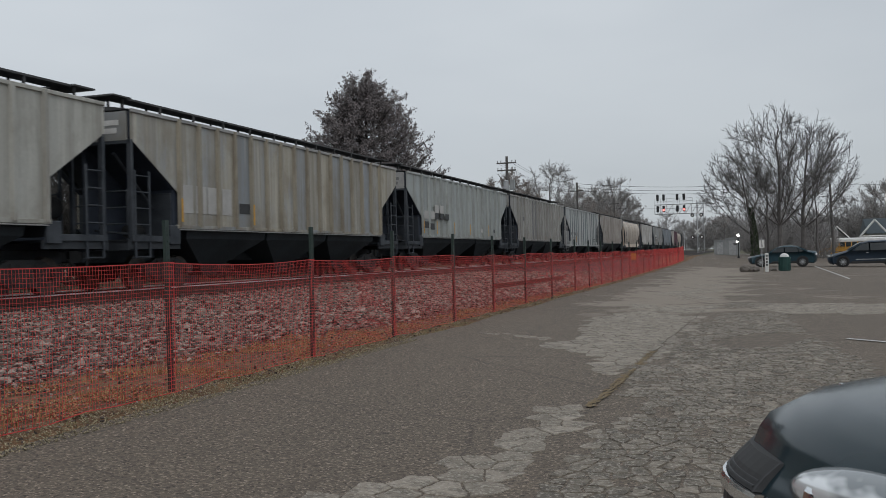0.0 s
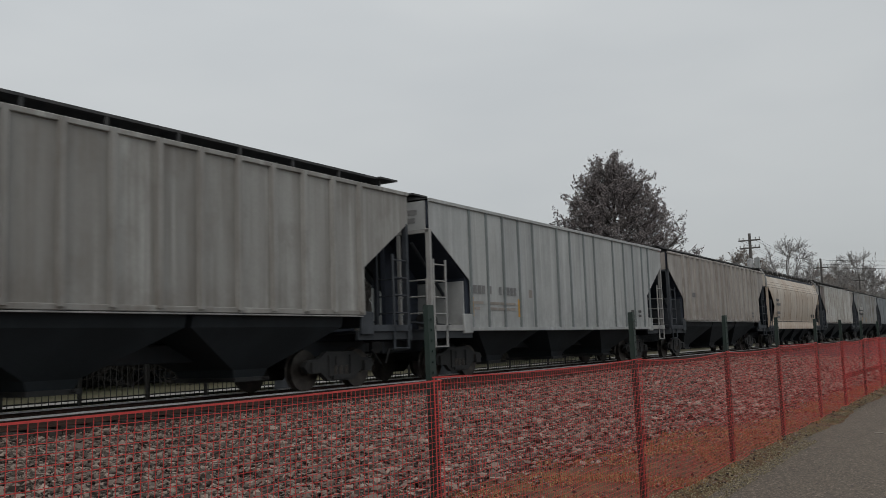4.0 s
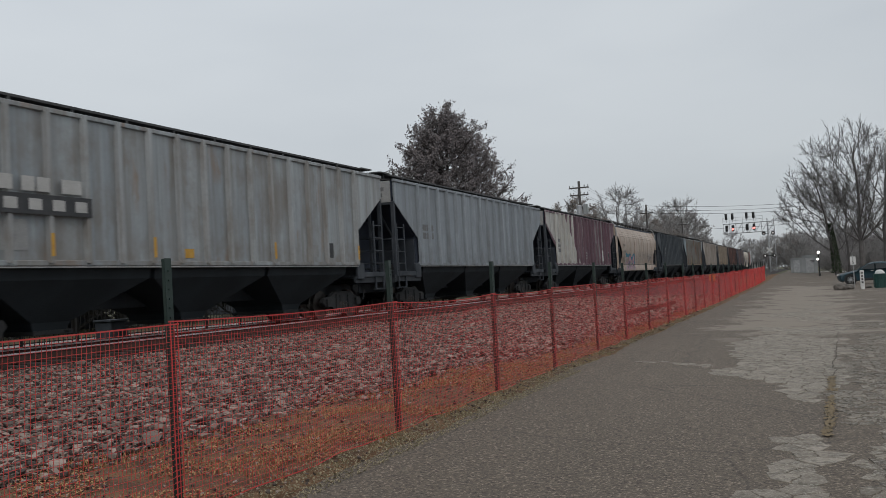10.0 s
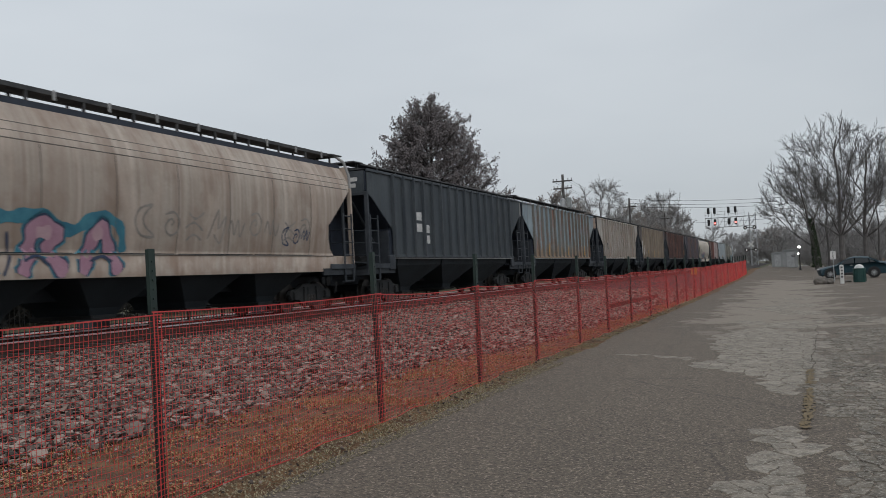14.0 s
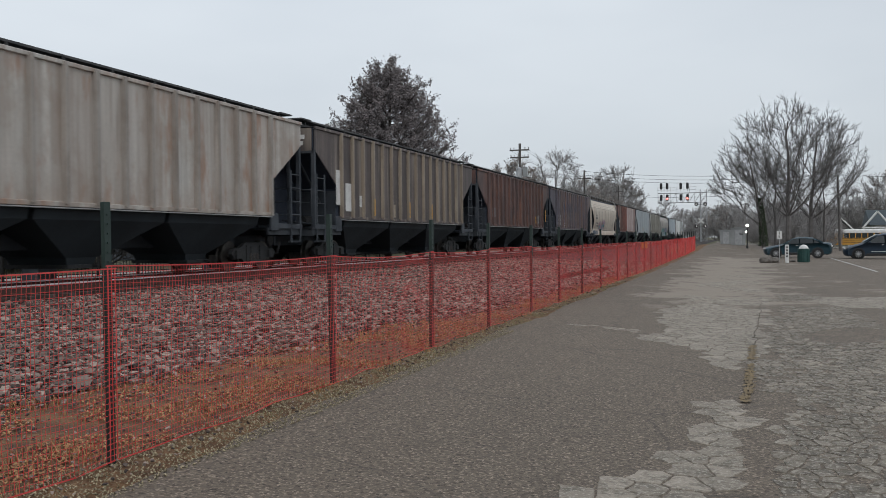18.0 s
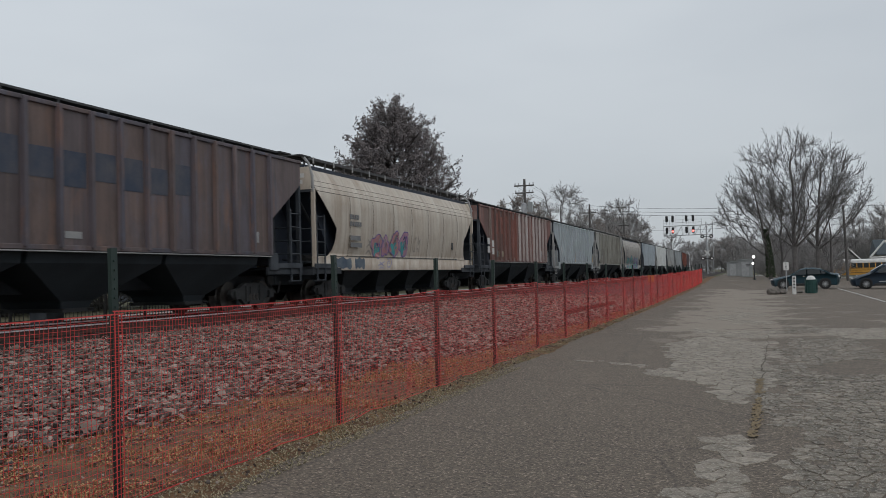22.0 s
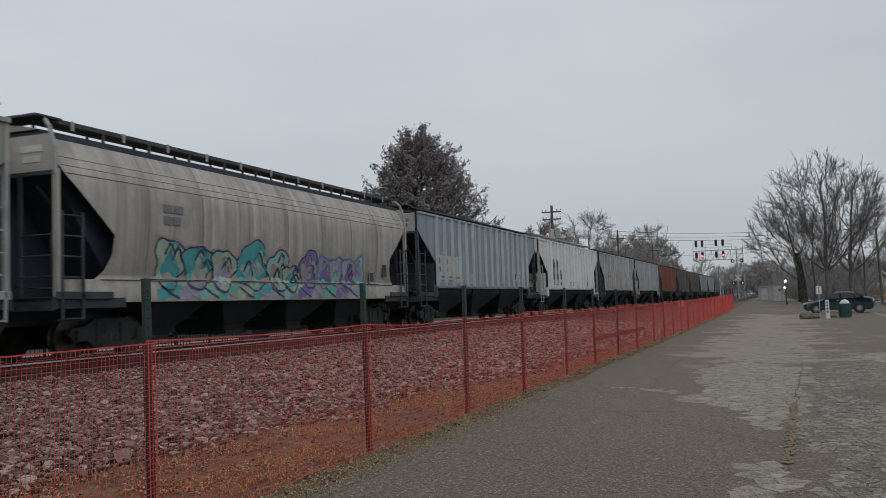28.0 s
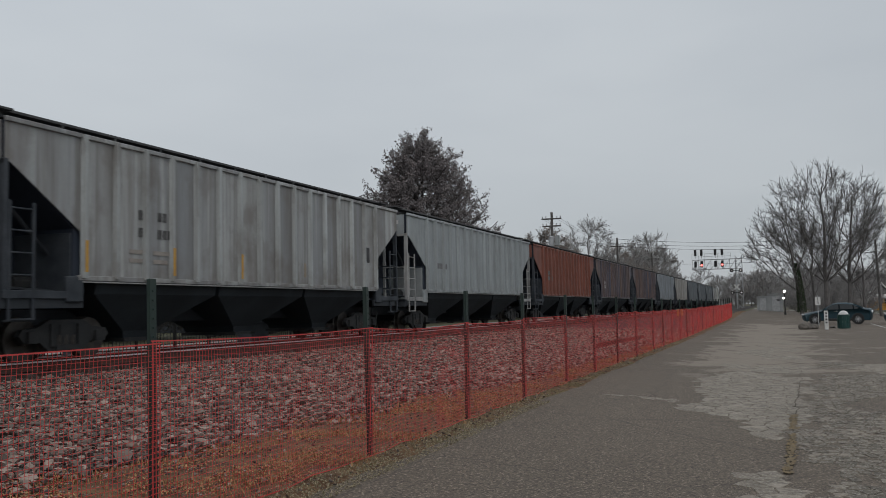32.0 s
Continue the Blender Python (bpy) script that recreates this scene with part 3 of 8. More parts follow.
def cracked(name, zones, cell, material, label, seed, gap=0.009, lift=0.006, keep=1.0, fray=1.0, holes=-0.08):
    """Pavement broken into small irregular blocks with open cracks."""
    rng = random.Random(seed)
    verts, faces = [], []
    for poly in zones:
        x0, x1 = min(p[0] for p in poly), max(p[0] for p in poly)
        y0, y1 = min(p[1] for p in poly), max(p[1] for p in poly)
        cy_ = cell * 1.35
        nx, ny = int((x1 - x0) / cell) + 2, int((y1 - y0) / cy_) + 2
        g = {(i, j): (x0 + (i + 0.3 * (j % 2) + rng.uniform(-0.32, 0.32)) * cell, y0 + (j + rng.uniform(-0.3, 0.3)) * cy_) for i in range(-2, nx + 3) for j in range(-2, ny + 3)}
        for i in range(nx):
            for j in range(ny):
                cx, cy = g[i, j]
                if not inside((cx + fray * 0.45 * noise.noise((cx * 1.6, cy * 0.7, seed)), cy + fray * 0.8 * noise.noise((cx * 0.8, cy * 0.9, seed + 9))), poly):
                    continue
                if keep < 1 and (rng.random() > keep or noise.noise((cx * 0.55, cy * 0.3, seed)) < holes):
                    continue
                c = [(cx - 2 * cell, cy - 3 * cell), (cx + 2 * cell, cy - 3 * cell), (cx + 2 * cell, cy + 3 * cell), (cx - 2 * cell, cy + 3 * cell)]
                for di in (-2, -1, 0, 1, 2):
                    for dj in (-2, -1, 0, 1, 2):
                        if (di, dj) == (0, 0):
                            continue
                        ox, oy = g[i + di, j + dj]
                        nx_, ny_ = ox - cx, oy - cy
                        lim = (nx_ * (ox + cx) + ny_ * (oy + cy)) / 2 - gap * 0.5 * math.hypot(nx_, ny_)
                        out = []
                        for (ax, ay), (bx, by) in zip(c, c[1:] + c[:1]):
                            da, db = nx_ * ax + ny_ * ay - lim, nx_ * bx + ny_ * by - lim
                            if da <= 0:
                                out.append((ax, ay))
                            if (da < 0) != (db < 0) and da != db:
                                u = da / (da - db)
                                out.append((ax + (bx - ax) * u, ay + (by - ay) * u))
                        c = out
                        if len(c) < 3:
                            break
                    if len(c) < 3:
                        break
                if len(c) < 3:
                    continue
                worn = []
                for (ax, ay), (bx, by) in zip(c, c[1:] + c[:1]):
                    parts = 1 + min(3, int(math.hypot(bx - ax, by - ay) / 0.05))
                    for q in range(parts):
                        ex, ey = ax + (bx - ax) * q / parts, ay + (by - ay) * q / parts
                        worn.append((ex + 0.022 * noise.noise((ex * 11, ey * 8, seed)), ey + 0.03 * noise.noise((ex * 9, ey * 9, seed + 5))))
                c = worn
                n, b = len(c), len(verts)
                dz = rng.uniform(-0.0015, 0.0015) + lift
                tilt = (rng.gauss(0, 0.005), rng.gauss(0, 0.005))
                for k, zz in ((1.0, -0.02), (0.99, dz - 0.003), (0.95, dz)):
                    for px, py in c:
                        vx, vy = cx + (px - cx) * k, cy + (py - cy) * k
                        verts.append((vx, vy, lot_z(vx, vy) + zz + (tilt[0] * (px - cx) + tilt[1] * (py - cy)) * (zz > 0)))
                for r in range(2):
                    for q in range(n):
                        faces.append((b + r * n + q, b + r * n + (q + 1) % n, b + (r + 1) * n + (q + 1) % n, b + (r + 1) * n + q))
                faces.append(tuple(b + 2 * n + q for q in range(n)))
    ob = raw(name, verts, faces, material)
    return tagged(ob, label, "pavement", kind="stuff")


ZONE_LOW = [(-1.99, 8.5), (-1.58, 8.75), (-1.52, 8.2), (-1.65, 5.5), (-1.8, 3.6), (-2.85, 4.2), (-2.42, 5.5), (-2.02, 6.7), (-1.88, 7.6), (-1.98, 8.1)]
ZONE_UP = [(-3.2, 13.2), (-2.7, 14.5), (-3.15, 17.8), (-3.1, 19.3), (-2.5, 21.3), (-1.2, 20.1), (-1.12, 16.7), (-1.45, 11.5), (-1.67, 10.8), (-2.1, 11.4), (-2.2, 12.5), (-2.84, 12.96)]
ZONE_LANE = [(-2.5, 21.3), (-3.1, 24), (-2.3, 26.5), (-2.8, 29), (-2.0, 33), (-2.4, 37), (-1.0, 38), (-0.8, 30), (-1.0, 24), (-1.15, 20.6)]
ZONE_BAND = [(-0.1, 24.4), (3.2, 24.0), (3.2, 20.2), (0.2, 21.0)]
ZONE_RIGHT = [(-1.48, 3.0), (-1.45, 8.3), (-1.46, 10.5), (-1.2, 15.5), (-0.98, 20), (-0.9, 25), (0.3, 25), (0.6, 18), (1.0, 14), (1.2, 9), (2.0, 3)]
cracked("cracked_pavement", [ZONE_LOW], 0.22, M_OLD, "pale old pavement broken by wide cracks", 3, 0.014, fray=0.3)
cracked("cracked_pavement", [ZONE_UP, ZONE_BAND], 0.25, M_OLD, "pale worn pavement patch with fine cracks", 4, 0.014, fray=0.6)
ZONE_SCAR = [(-4.9, 14.6), (-4.0, 14.35), (-3.1, 14.1), (-3.1, 14.4), (-4.0, 14.6), (-4.9, 15.0)]
cracked("cracked_pavement", [ZONE_SCAR], 0.12, M_OLD, "thin pale scar across the asphalt", 8, 0.014, 0.005, 0.6, fray=0.25)
cracked("cracked_pavement", [ZONE_LANE], 0.2, M_OLD, "pale worn strip along the drive", 6, 0.008, 0.005, 0.93)
cracked("cracked_pavement", [ZONE_RIGHT], 0.13, M_OLD_DARK, "grey crazed pavement beside the seam", 5, 0.02, 0.006, 0.92, holes=-0.24)

# painted lines on the lot
for (xa, ya), (xb, yb) in (((1.2, 15.2), (3.4, 13.0)), ((3.86, 41.4), (4.2, 66.5))):
    pts = [(xa + (xb - xa) * k / 20, ya + (yb - ya) * k / 20) for k in range(21)]
    d = Vector((xb - xa, yb - ya)).normalized() * 0.05
    vs = [v for px, py in pts for v in ((px - d.y, py + d.x, lot_z(px, py) + 0.014), (px + d.y, py - d.x, lot_z(px, py) + 0.014))]
    tagged(raw("painted_line", vs, [(2 * k, 2 * k + 1, 2 * k + 3, 2 * k + 2) for k in range(20)], M_ROADPAINT), "worn white painted parking line", "road marking", "parking lines", "structure")


# faded yellow paint along the seam
M_FADED = mat("faded_yellow_paint", (0.21, 0.15, 0.075, 1), (0.16, 0.125, 0.08, 1), 9.0, 0.9, 0, 0.3)
M_SEAMDIRT = mat("dark_seam_dirt", (0.065, 0.055, 0.043, 1), (0.12, 0.1, 0.077, 1), 6.0, 0.95, 0, 0.6)
SEAM = [(3.0, -1.74), (8.1, -1.64), (9.2, -1.55), (11.5, -1.5), (13.0, -1.46), (18.0, -1.28), (21.0, -1.2), (27.0, -1.0)]


def seam_strip(name, y0, y1, wide, lift, material, label, seed):
    """A ragged strip that follows the joint between the two pavings."""
    n = int((y1 - y0) / 0.03)
    vs, fs = [], []
    for k in range(n + 1):
        y = y0 + (y1 - y0) * k / n
        x = lerp(y, SEAM) + 0.07 * noise.noise((y * 0.9, seed, 0)) + 0.03 * noise.noise((y * 3.1, seed, 9))
        w = wide * (0.75 + 0.7 * noise.noise((y * 4.1, seed, 3)) + 0.5 * noise.noise((y * 17, seed, 5)))
        for u in (-w, w):
            vs.append((x + u, y, lot_z(x + u, y) + lift))
        if k:
            fs.append((2 * k - 2, 2 * k - 1, 2 * k + 1, 2 * k))
    tagged(raw(name, vs, fs, material), label, "pavement joint", kind="structure")


seam_strip("pavement_joint", 13.2, 22.0, 0.009, 0.0105, M_SEAMDIRT, "dark dirt-filled joint between two pavings", 2)
flake_rng = random.Random(31)
vs, fs = [], []
for k in range(620):
    py = 8.6 + 4.6 * flake_rng.random()
    if noise.noise((py * 1.7, 4.0, 1.0)) < -0.25:
        continue
    px = lerp(py, SEAM) + flake_rng.gauss(0, 0.026)
    rad = flake_rng.uniform(0.006, 0.02)
    n0 = len(vs)
    for q in range(6):
        w = 6.283 * q / 6 + flake_rng.uniform(-0.4, 0.4)
        x_, y_ = px + rad * math.cos(w), py + 2.4 * rad * math.sin(w)
        vs.append((x_, y_, lot_z(x_, y_) + 0.013 + 0.000004 * k))
    fs.append(tuple(range(n0, n0 + 6)))
tagged(raw("painted_line", vs, fs, M_FADED), "faded yellow paint flaking along the pavement seam", "road marking", kind="stuff")


def tufts(name, n, area, material, label, height, seed, wide=0.006, flat=0.0, clump=0.0):
    """Blades of grass or leaves scattered over an area."""
    rng = random.Random(seed)
    verts, faces = [], []
    while len(faces) < n:
        x, y = rng.uniform(*area[0]), rng.uniform(*area[1])
        if clump and noise.noise((x * 1.3, y * 1.3, seed)) < clump * rng.random():
            continue
        if x < bed_edge(y) - 0.3:
            continue
        z = land_z(x, y) - 0.01
        a = rng.uniform(0, 6.28)
        h = height * rng.uniform(0.4, 1.2)
        lean = h * rng.uniform(0.2, 0.9)
        w = wide * rng.uniform(0.6, 1.5)
        b = len(verts)
        ca, sa = math.cos(a), math.sin(a)
        if flat:
            h, lean = 0.012, wide * 2
        verts += [(x - sa * w, y + ca * w, z + 0.012 * bool(flat)), (x + sa * w, y - ca * w, z + 0.012 * bool(flat)), (x + ca * lean, y + sa * lean, z + h + 0.012 * bool(flat))]
        if flat:
            verts.append((x - ca * lean * 0.8, y - sa * lean * 0.8, z + 0.02))
            faces += [(b, b + 1, b + 2), (b + 1, b, b + 3)]
        else:
            faces.append((b, b + 1, b + 2))
    return tagged(raw(name, verts, faces, material), label, "grass" if not flat else "leaves", kind="stuff")


M_BLADE = island_mat("dry_yellow_green_grass", (0.3, 0.255, 0.145, 1), (0.2, 0.19, 0.095, 1))
M_FRINGE = island_mat("olive_straw_litter", (0.19, 0.165, 0.105, 1), (0.4, 0.34, 0.22, 1))
M_STRAW = island_mat("orange_brown_dead_leaves", (0.2, 0.1, 0.042, 1), (0.48, 0.29, 0.14, 1))
tufts("grass", 5000, ((-5.42, -4.96), (1, 26)), M_BLADE, "dry yellowing grass along the fence foot", 0.022, 11, 0.005, 0, 0.1)
tufts("dead_leaves", 15000, ((-5.4, -4.84), (0.8, 13)), M_FRINGE, "straw litter fraying over the asphalt edge", 0.02, 15, 0.008, 1.0, 0.0)
tufts("dead_leaves", 9000, ((-5.4, -5.02), (13, 36)), M_FRINGE, "thin straw litter along the asphalt edge", 0.02, 17, 0.008, 1.0, 0.1)
tufts("dead_leaves", 34000, ((-7.7, -5.3), (2, 34)), M_STRAW, "dead leaves and straw on the soil strip", 0.02, 13, 0.012, 1.0, 0.12)
tufts("grass", 9000, ((-7.6, -5.2), (2, 30)), M_STRAW, "dead straw-coloured grass", 0.07, 14, 0.005, 0, 0.5)


def ballast_stones():
    rng = np.random.RandomState(5)
    base = [(0.1, 0.1, 0.8), (0.95, 0.2, 0.5), (0.2, 1.0, 0.2), (-0.9, 0.45, 0.55), (-0.6, -0.8, 0.1), (0.45, -0.9, 0.6), (0.7, 0.5, -0.6), (-0.6, 0.45, -0.6), (0, -0.75, -0.6)]
    tris = [(0, 1, 2), (0, 2, 3), (0, 3, 4), (0, 4, 5), (0, 5, 1), (1, 6, 2), (2, 7, 3), (3, 7, 4), (4, 8, 5), (5, 8, 1), (1, 8, 6), (2, 6, 7), (4, 7, 8)]
    base, tris = np.array(base), np.array(tris)
    spots = []
    for (xa, xb, ya, yb, dens, size) in ((-15.0, -6.4, -1.0, 12.0, 430, 0.03), (-15.0, -5.8, 12.0, 26.0, 320, 0.031), (-15.0, -5.6, 26.0, 48.0, 130, 0.04), (-7.6, -5.0, 1.0, 30.0, 90, 0.012)):
        n = int((xb - xa) * (yb - ya) * dens)
        spots.append(np.c_[rng.uniform(xa, xb, n), rng.uniform(ya, yb, n), rng.lognormal(0, 0.3, n) * size])
    s = np.vstack(spots)
    edge = np.array([bed_edge(y) + 2.2 * ragged(y, 3.0) for y in s[:, 1]]) + rng.normal(0, 0.26, len(s))
    s = s[(s[:, 0] < edge) | ((s[:, 2] < 0.02) & (s[:, 0] > edge - 0.1))]
    n = len(s)
    ang = rng.uniform(0, 6.28, n)
    til = rng.normal(0, 0.5, n)
    ca, sa, ct, st = np.cos(ang), np.sin(ang), np.cos(til), np.sin(til)
    v = base[None] * s[:, 2][:, None, None] * rng.uniform(0.6, 1.4, (n, 1, 3)) * np.array([1.0, 1.0, 0.62])
    v = v * rng.uniform(0.62, 1.34, (n, len(base), 1))
    y1, z1 = v[..., 1] * ct[:, None] - v[..., 2] * st[:, None], v[..., 1] * st[:, None] + v[..., 2] * ct[:, None]
    x2, y2 = v[..., 0] * ca[:, None] - y1 * sa[:, None], v[..., 0] * sa[:, None] + y1 * ca[:, None]
    zz = np.array([land_z(x, y) + 0.04 * noise.noise((x * 1.1, y * 1.1, 5)) for x, y in s[:, :2]])
    out = np.stack([x2 + s[:, 0][:, None], y2 + s[:, 1][:, None], z1 + (zz + s[:, 2] * 0.15 + rng.uniform(-0.01, 0.04, n))[:, None]], -1)
    f = (tris[None] + (np.arange(n) * len(base))[:, None, None]).reshape(-1, 3)
    me = bpy.data.meshes.new("ballast_stones")
    me.vertices.add(n * len(base))
    me.vertices.foreach_set("co", out.ravel())
    me.loops.add(f.size)
    me.loops.foreach_set("vertex_index", f.ravel().astype(np.int32))
    me.polygons.add(len(f))
    me.polygons.foreach_set("loop_start", np.arange(0, f.size, 3, dtype=np.int32))
    me.update(calc_edges=True)
    me.shade_flat()
    me.materials.append(M_STONE)
    tagged(new("ballast_stones", me), "loose pinkish grey crushed stones", "ballast", kind="stuff")


ballast_stones()

# ---- track ----


def track():
    rows = steps((-20, 190, 42), (190, 420, 24))
    ends = (("rail", 0.7475), ("rail", -0.7475))
    prof = [(-0.07, -0.18), (0.07, -0.18), (0.07, -0.165), (0.012, -0.14), (0.012, -0.05), (0.036, -0.035), (0.036, -0.004), (-0.036, -0.004), (-0.036, -0.035), (-0.012, -0.05), (-0.012, -0.14), (-0.07, -0.165)]
    # head reaches down the side so the painted gleam shows as a line
    head = [(-0.039, -0.026), (0.039, -0.026), (0.039, -0.005), (0.033, 0.002), (-0.033, 0.002), (-0.039, -0.005)]
    railway = thing("railway_track", pose(0, 0, 0), "steel rails on dark weathered timber ties", "railway track")
    railway["kind"] = "structure"
    for nm, off in ends:
        made = None
        for pr, mt, pname in ((prof, M_RAIL, "rail"), (head, M_RAILTOP, "rail_head")):
            vs, fs = [], []
            n = len(pr)
            for y in rows:
                vs += [(bend(y) + off + u, y, RAIL_Z + v) for u, v in pr]
            for j in range(len(rows) - 1):
                for i in range(n):
                    fs.append((j * n + i, j * n + (i + 1) % n, (j + 1) * n + (i + 1) % n, (j + 1) * n + i))
            made = raw(pname, vs, fs, mt, railway if pname == "rail" else made)
    tie = mesh_of("tie", bevelled((0, 0, 0), (2.6, 0.22, 0.18), 0.012), M_TIE)
    rng = random.Random(8)
    y, k = -6.0, 0
    while y < 140:
        shared("tie", tie, railway, pose(bend(y) + rng.uniform(-0.04, 0.04), y, RAIL_Z - 0.275, 0, 0, rng.uniform(-1, 1)))
        y += 0.52


track()

# ---- orange safety fence ----
POST_Y = [-4.6, -1.6, 1.4, 4.42, 7.59, 10.45, 13.14, 16.1, 18.82, 21.73, 24.85, 28.4, 31.1, 33.8]
while POST_Y[-1] < 79:
    POST_Y.append(POST_Y[-1] + 2.85)
LEAN = {4.42: (-1.2, 0.6), 7.59: (-0.6, -0.6), 10.45: (0.2, 0.5), 13.14: (0.3, 0.2), 16.1: (0.4, 0.0), 18.82: (0.3, -2.0), 21.73: (0.5, -2.6), 24.85: (0.2, -1.4)}


def net_top(y, i):
    a, b = POST_Y[i], POST_Y[i + 1]
    u = (y - a) / (b - a)
    return 1.21 + 0.012 * math.sin(i * 2.3) - 0.16 * u * (1 - u) * (0.6 + 0.4 * math.sin(i * 1.7 + 1))


def safety_fence():
    fence = thing("safety_fence", pose(FENCE_X, 0, 0), "orange-red plastic net fence on dark green steel posts", "fence")
    bm = bmesh.new()
    box(bm, (0.016, 0, 0.8), (0.006, 0.058, 1.66))
    box(bm, (-0.008, 0, 0.8), (0.045, 0.006, 1.66))
    for k in range(26):
        box(bm, (0.022, 0, 0.1 + k * 0.058), (0.008, 0.014, 0.012))
    post_me = mesh_of("post", bm, M_POST)
    rng = random.Random(21)
    for y in POST_Y:
        lx, ly = LEAN.get(y, (rng.uniform(-0.8, 0.8), rng.uniform(-1.2, 1.2)))
        shared("post", post_me, fence, pose(0, y, land_z(FENCE_X, y) - 0.02, -ly, lx, rng.uniform(-6, 6)))
    for i in range(len(POST_Y) - 1):
        a, b = POST_Y[i], POST_Y[i + 1]
        vs, fs = [], []

        def ribbon(pts, wy, wz, wx=0.0022):
            n0 = len(vs)
            for (x, y, z) in pts:
                vs.extend([(x - wx, y - wy, z - wz), (x + wx, y - wy, z - wz), (x + wx, y + wy, z + wz), (x - wx, y + wy, z + wz)])
            for k in range(len(pts) - 1):
                for s in range(4):
                    fs.append((n0 + 4 * k + s, n0 + 4 * k + (s + 1) % 4, n0 + 4 * k + 4 + (s + 1) % 4, n0 + 4 * k + 4 + s))

        def spot(u, v):
            y = a - 0.05 + (b - a + 0.1) * u
            top = net_top(min(max(y, a), b), i)
            foot = 0.015 + 0.02 * math.sin(y * 5.1) * math.sin(y * 1.3)
            z = land_z(FENCE_X, y) + foot + (top - foot) * v
            bulge = 0.03 * math.sin(math.pi * u) * math.sin(math.pi * v) * math.sin(i * 2.1 + 0.5) + 0.006 * noise.noise((y * 2, z * 2, i))
            return (0.026 + bulge, y, z)

        nv = int((b - a) / 0.033)
        for k in range(nv):
            u = (k + 0.5) / nv
            ribbon([spot(u + 0.25 / nv * noise.noise((i, k, v)), v) for v in (0, 0.2, 0.4, 0.6, 0.8, 1.0)], 0.0042 if k in (0, nv - 1) else 0.0012, 0.0, 0.0008)
        rows_v = [r / 33 for r in range(34)]
        for r, v in enumerate(rows_v):
            edge = r in (0, 33)
            ribbon([spot(u / 8, v) for u in range(9)], 0.0, 0.0042 if edge else 0.0013, 0.0008)
        ob = raw("netting", vs, fs, M_NET, fence)
        ob["kind"] = "stuff"
    bm = bmesh.new()
    box(bm, (0, 0, 0), (0.035, 7.6, 0.1))
    part("loose_plank", bm, M_PLANK, fence, "long dark plank lashed behind the netting", pose(-0.055, 22.9, 0.5, -0.4, 0, 0))


safety_fence()

# ---- covered hopper cars ----
END, SLOPE_IN = 9.1, 7.15


def y_end(z, kind):
    """How far the side sheet reaches at a height: full length above, cut back over the end platforms."""
    if kind == "round":
        return lerp(z, [(1.1, 8.95), (1.59, 8.95), (1.6, 7.9), (1.8, 7.62), (2.1, 7.45), (2.5, 7.42), (3.6, 8.86), (3.8, 9.0), (4.6, 9.05)])
    return lerp(z, [(1.1, SLOPE_IN), (2.5, SLOPE_IN), (3.64, 8.98), (3.66, END), (4.6, END)])


def side_x(z, kind):
    if kind == "round":
        return lerp(z, [(1.1, 1.5), (1.58, 1.5), (1.6, 1.43), (2.0, 1.5), (2.6, 1.58), (3.2, 1.6), (3.62, 1.57), (3.65, 1.55), (3.78, 1.52), (3.8, 1.5), (3.95, 1.45), (3.97, 1.43), (4.25, 1.28), (4.5, 1.08)])
    return 1.56


def shell(kind, sgn):
    """One side sheet with its lower sill."""
    zs = {"round": [1.13, 1.58, 1.6, 1.7, 1.8, 1.95, 2.1, 2.3, 2.5, 2.75, 3.0, 3.3, 3.6, 3.65, 3.78, 3.8, 3.95, 3.97, 4.12, 4.25, 4.38, 4.5]}.get(kind, [1.2 if kind == "flat" else 1.58, 2.0, 2.5, 2.78, 3.07, 3.35, 3.64, 3.66, 4.0, 4.43])
    vs, fs = [], []
    cols = 13
    for th in (0, 1):
        n0 = len(vs)
        for z in zs:
            e = y_end(z, kind)
            for c in range(cols):
                vs.append((sgn * (side_x(z, kind) - 0.012 * th), -e + 2 * e * c / (cols - 1), z))
        for r in range(len(zs) - 1):
            for c in range(cols - 1):
                q = (n0 + r * cols + c, n0 + r * cols + c + 1, n0 + (r + 1) * cols + c + 1, n0 + (r + 1) * cols + c)
                fs.append(q if (sgn > 0) != bool(th) else q[::-1])
    me = bpy.data.meshes.new("side_sheet")
    me.from_pydata(vs, [], fs)
    if kind == "round":
        me.shade_smooth()
    return me


def shape_mesh(name, build, material):
    bm = bmesh.new()
    build(bm)
    return mesh_of(name, bm, material)


M_SEAM = mat("dark_seam_line", (0.13, 0.115, 0.1, 1), (0.22, 0.195, 0.17, 1), 2.0, 0.8)


SEAMS = (-7.1, -6.15, -5.19, -4.2, -3.22, -1.43, -0.41, 0.78, 1.7, 3.5, 4.61, 5.61, 6.65, 7.4)


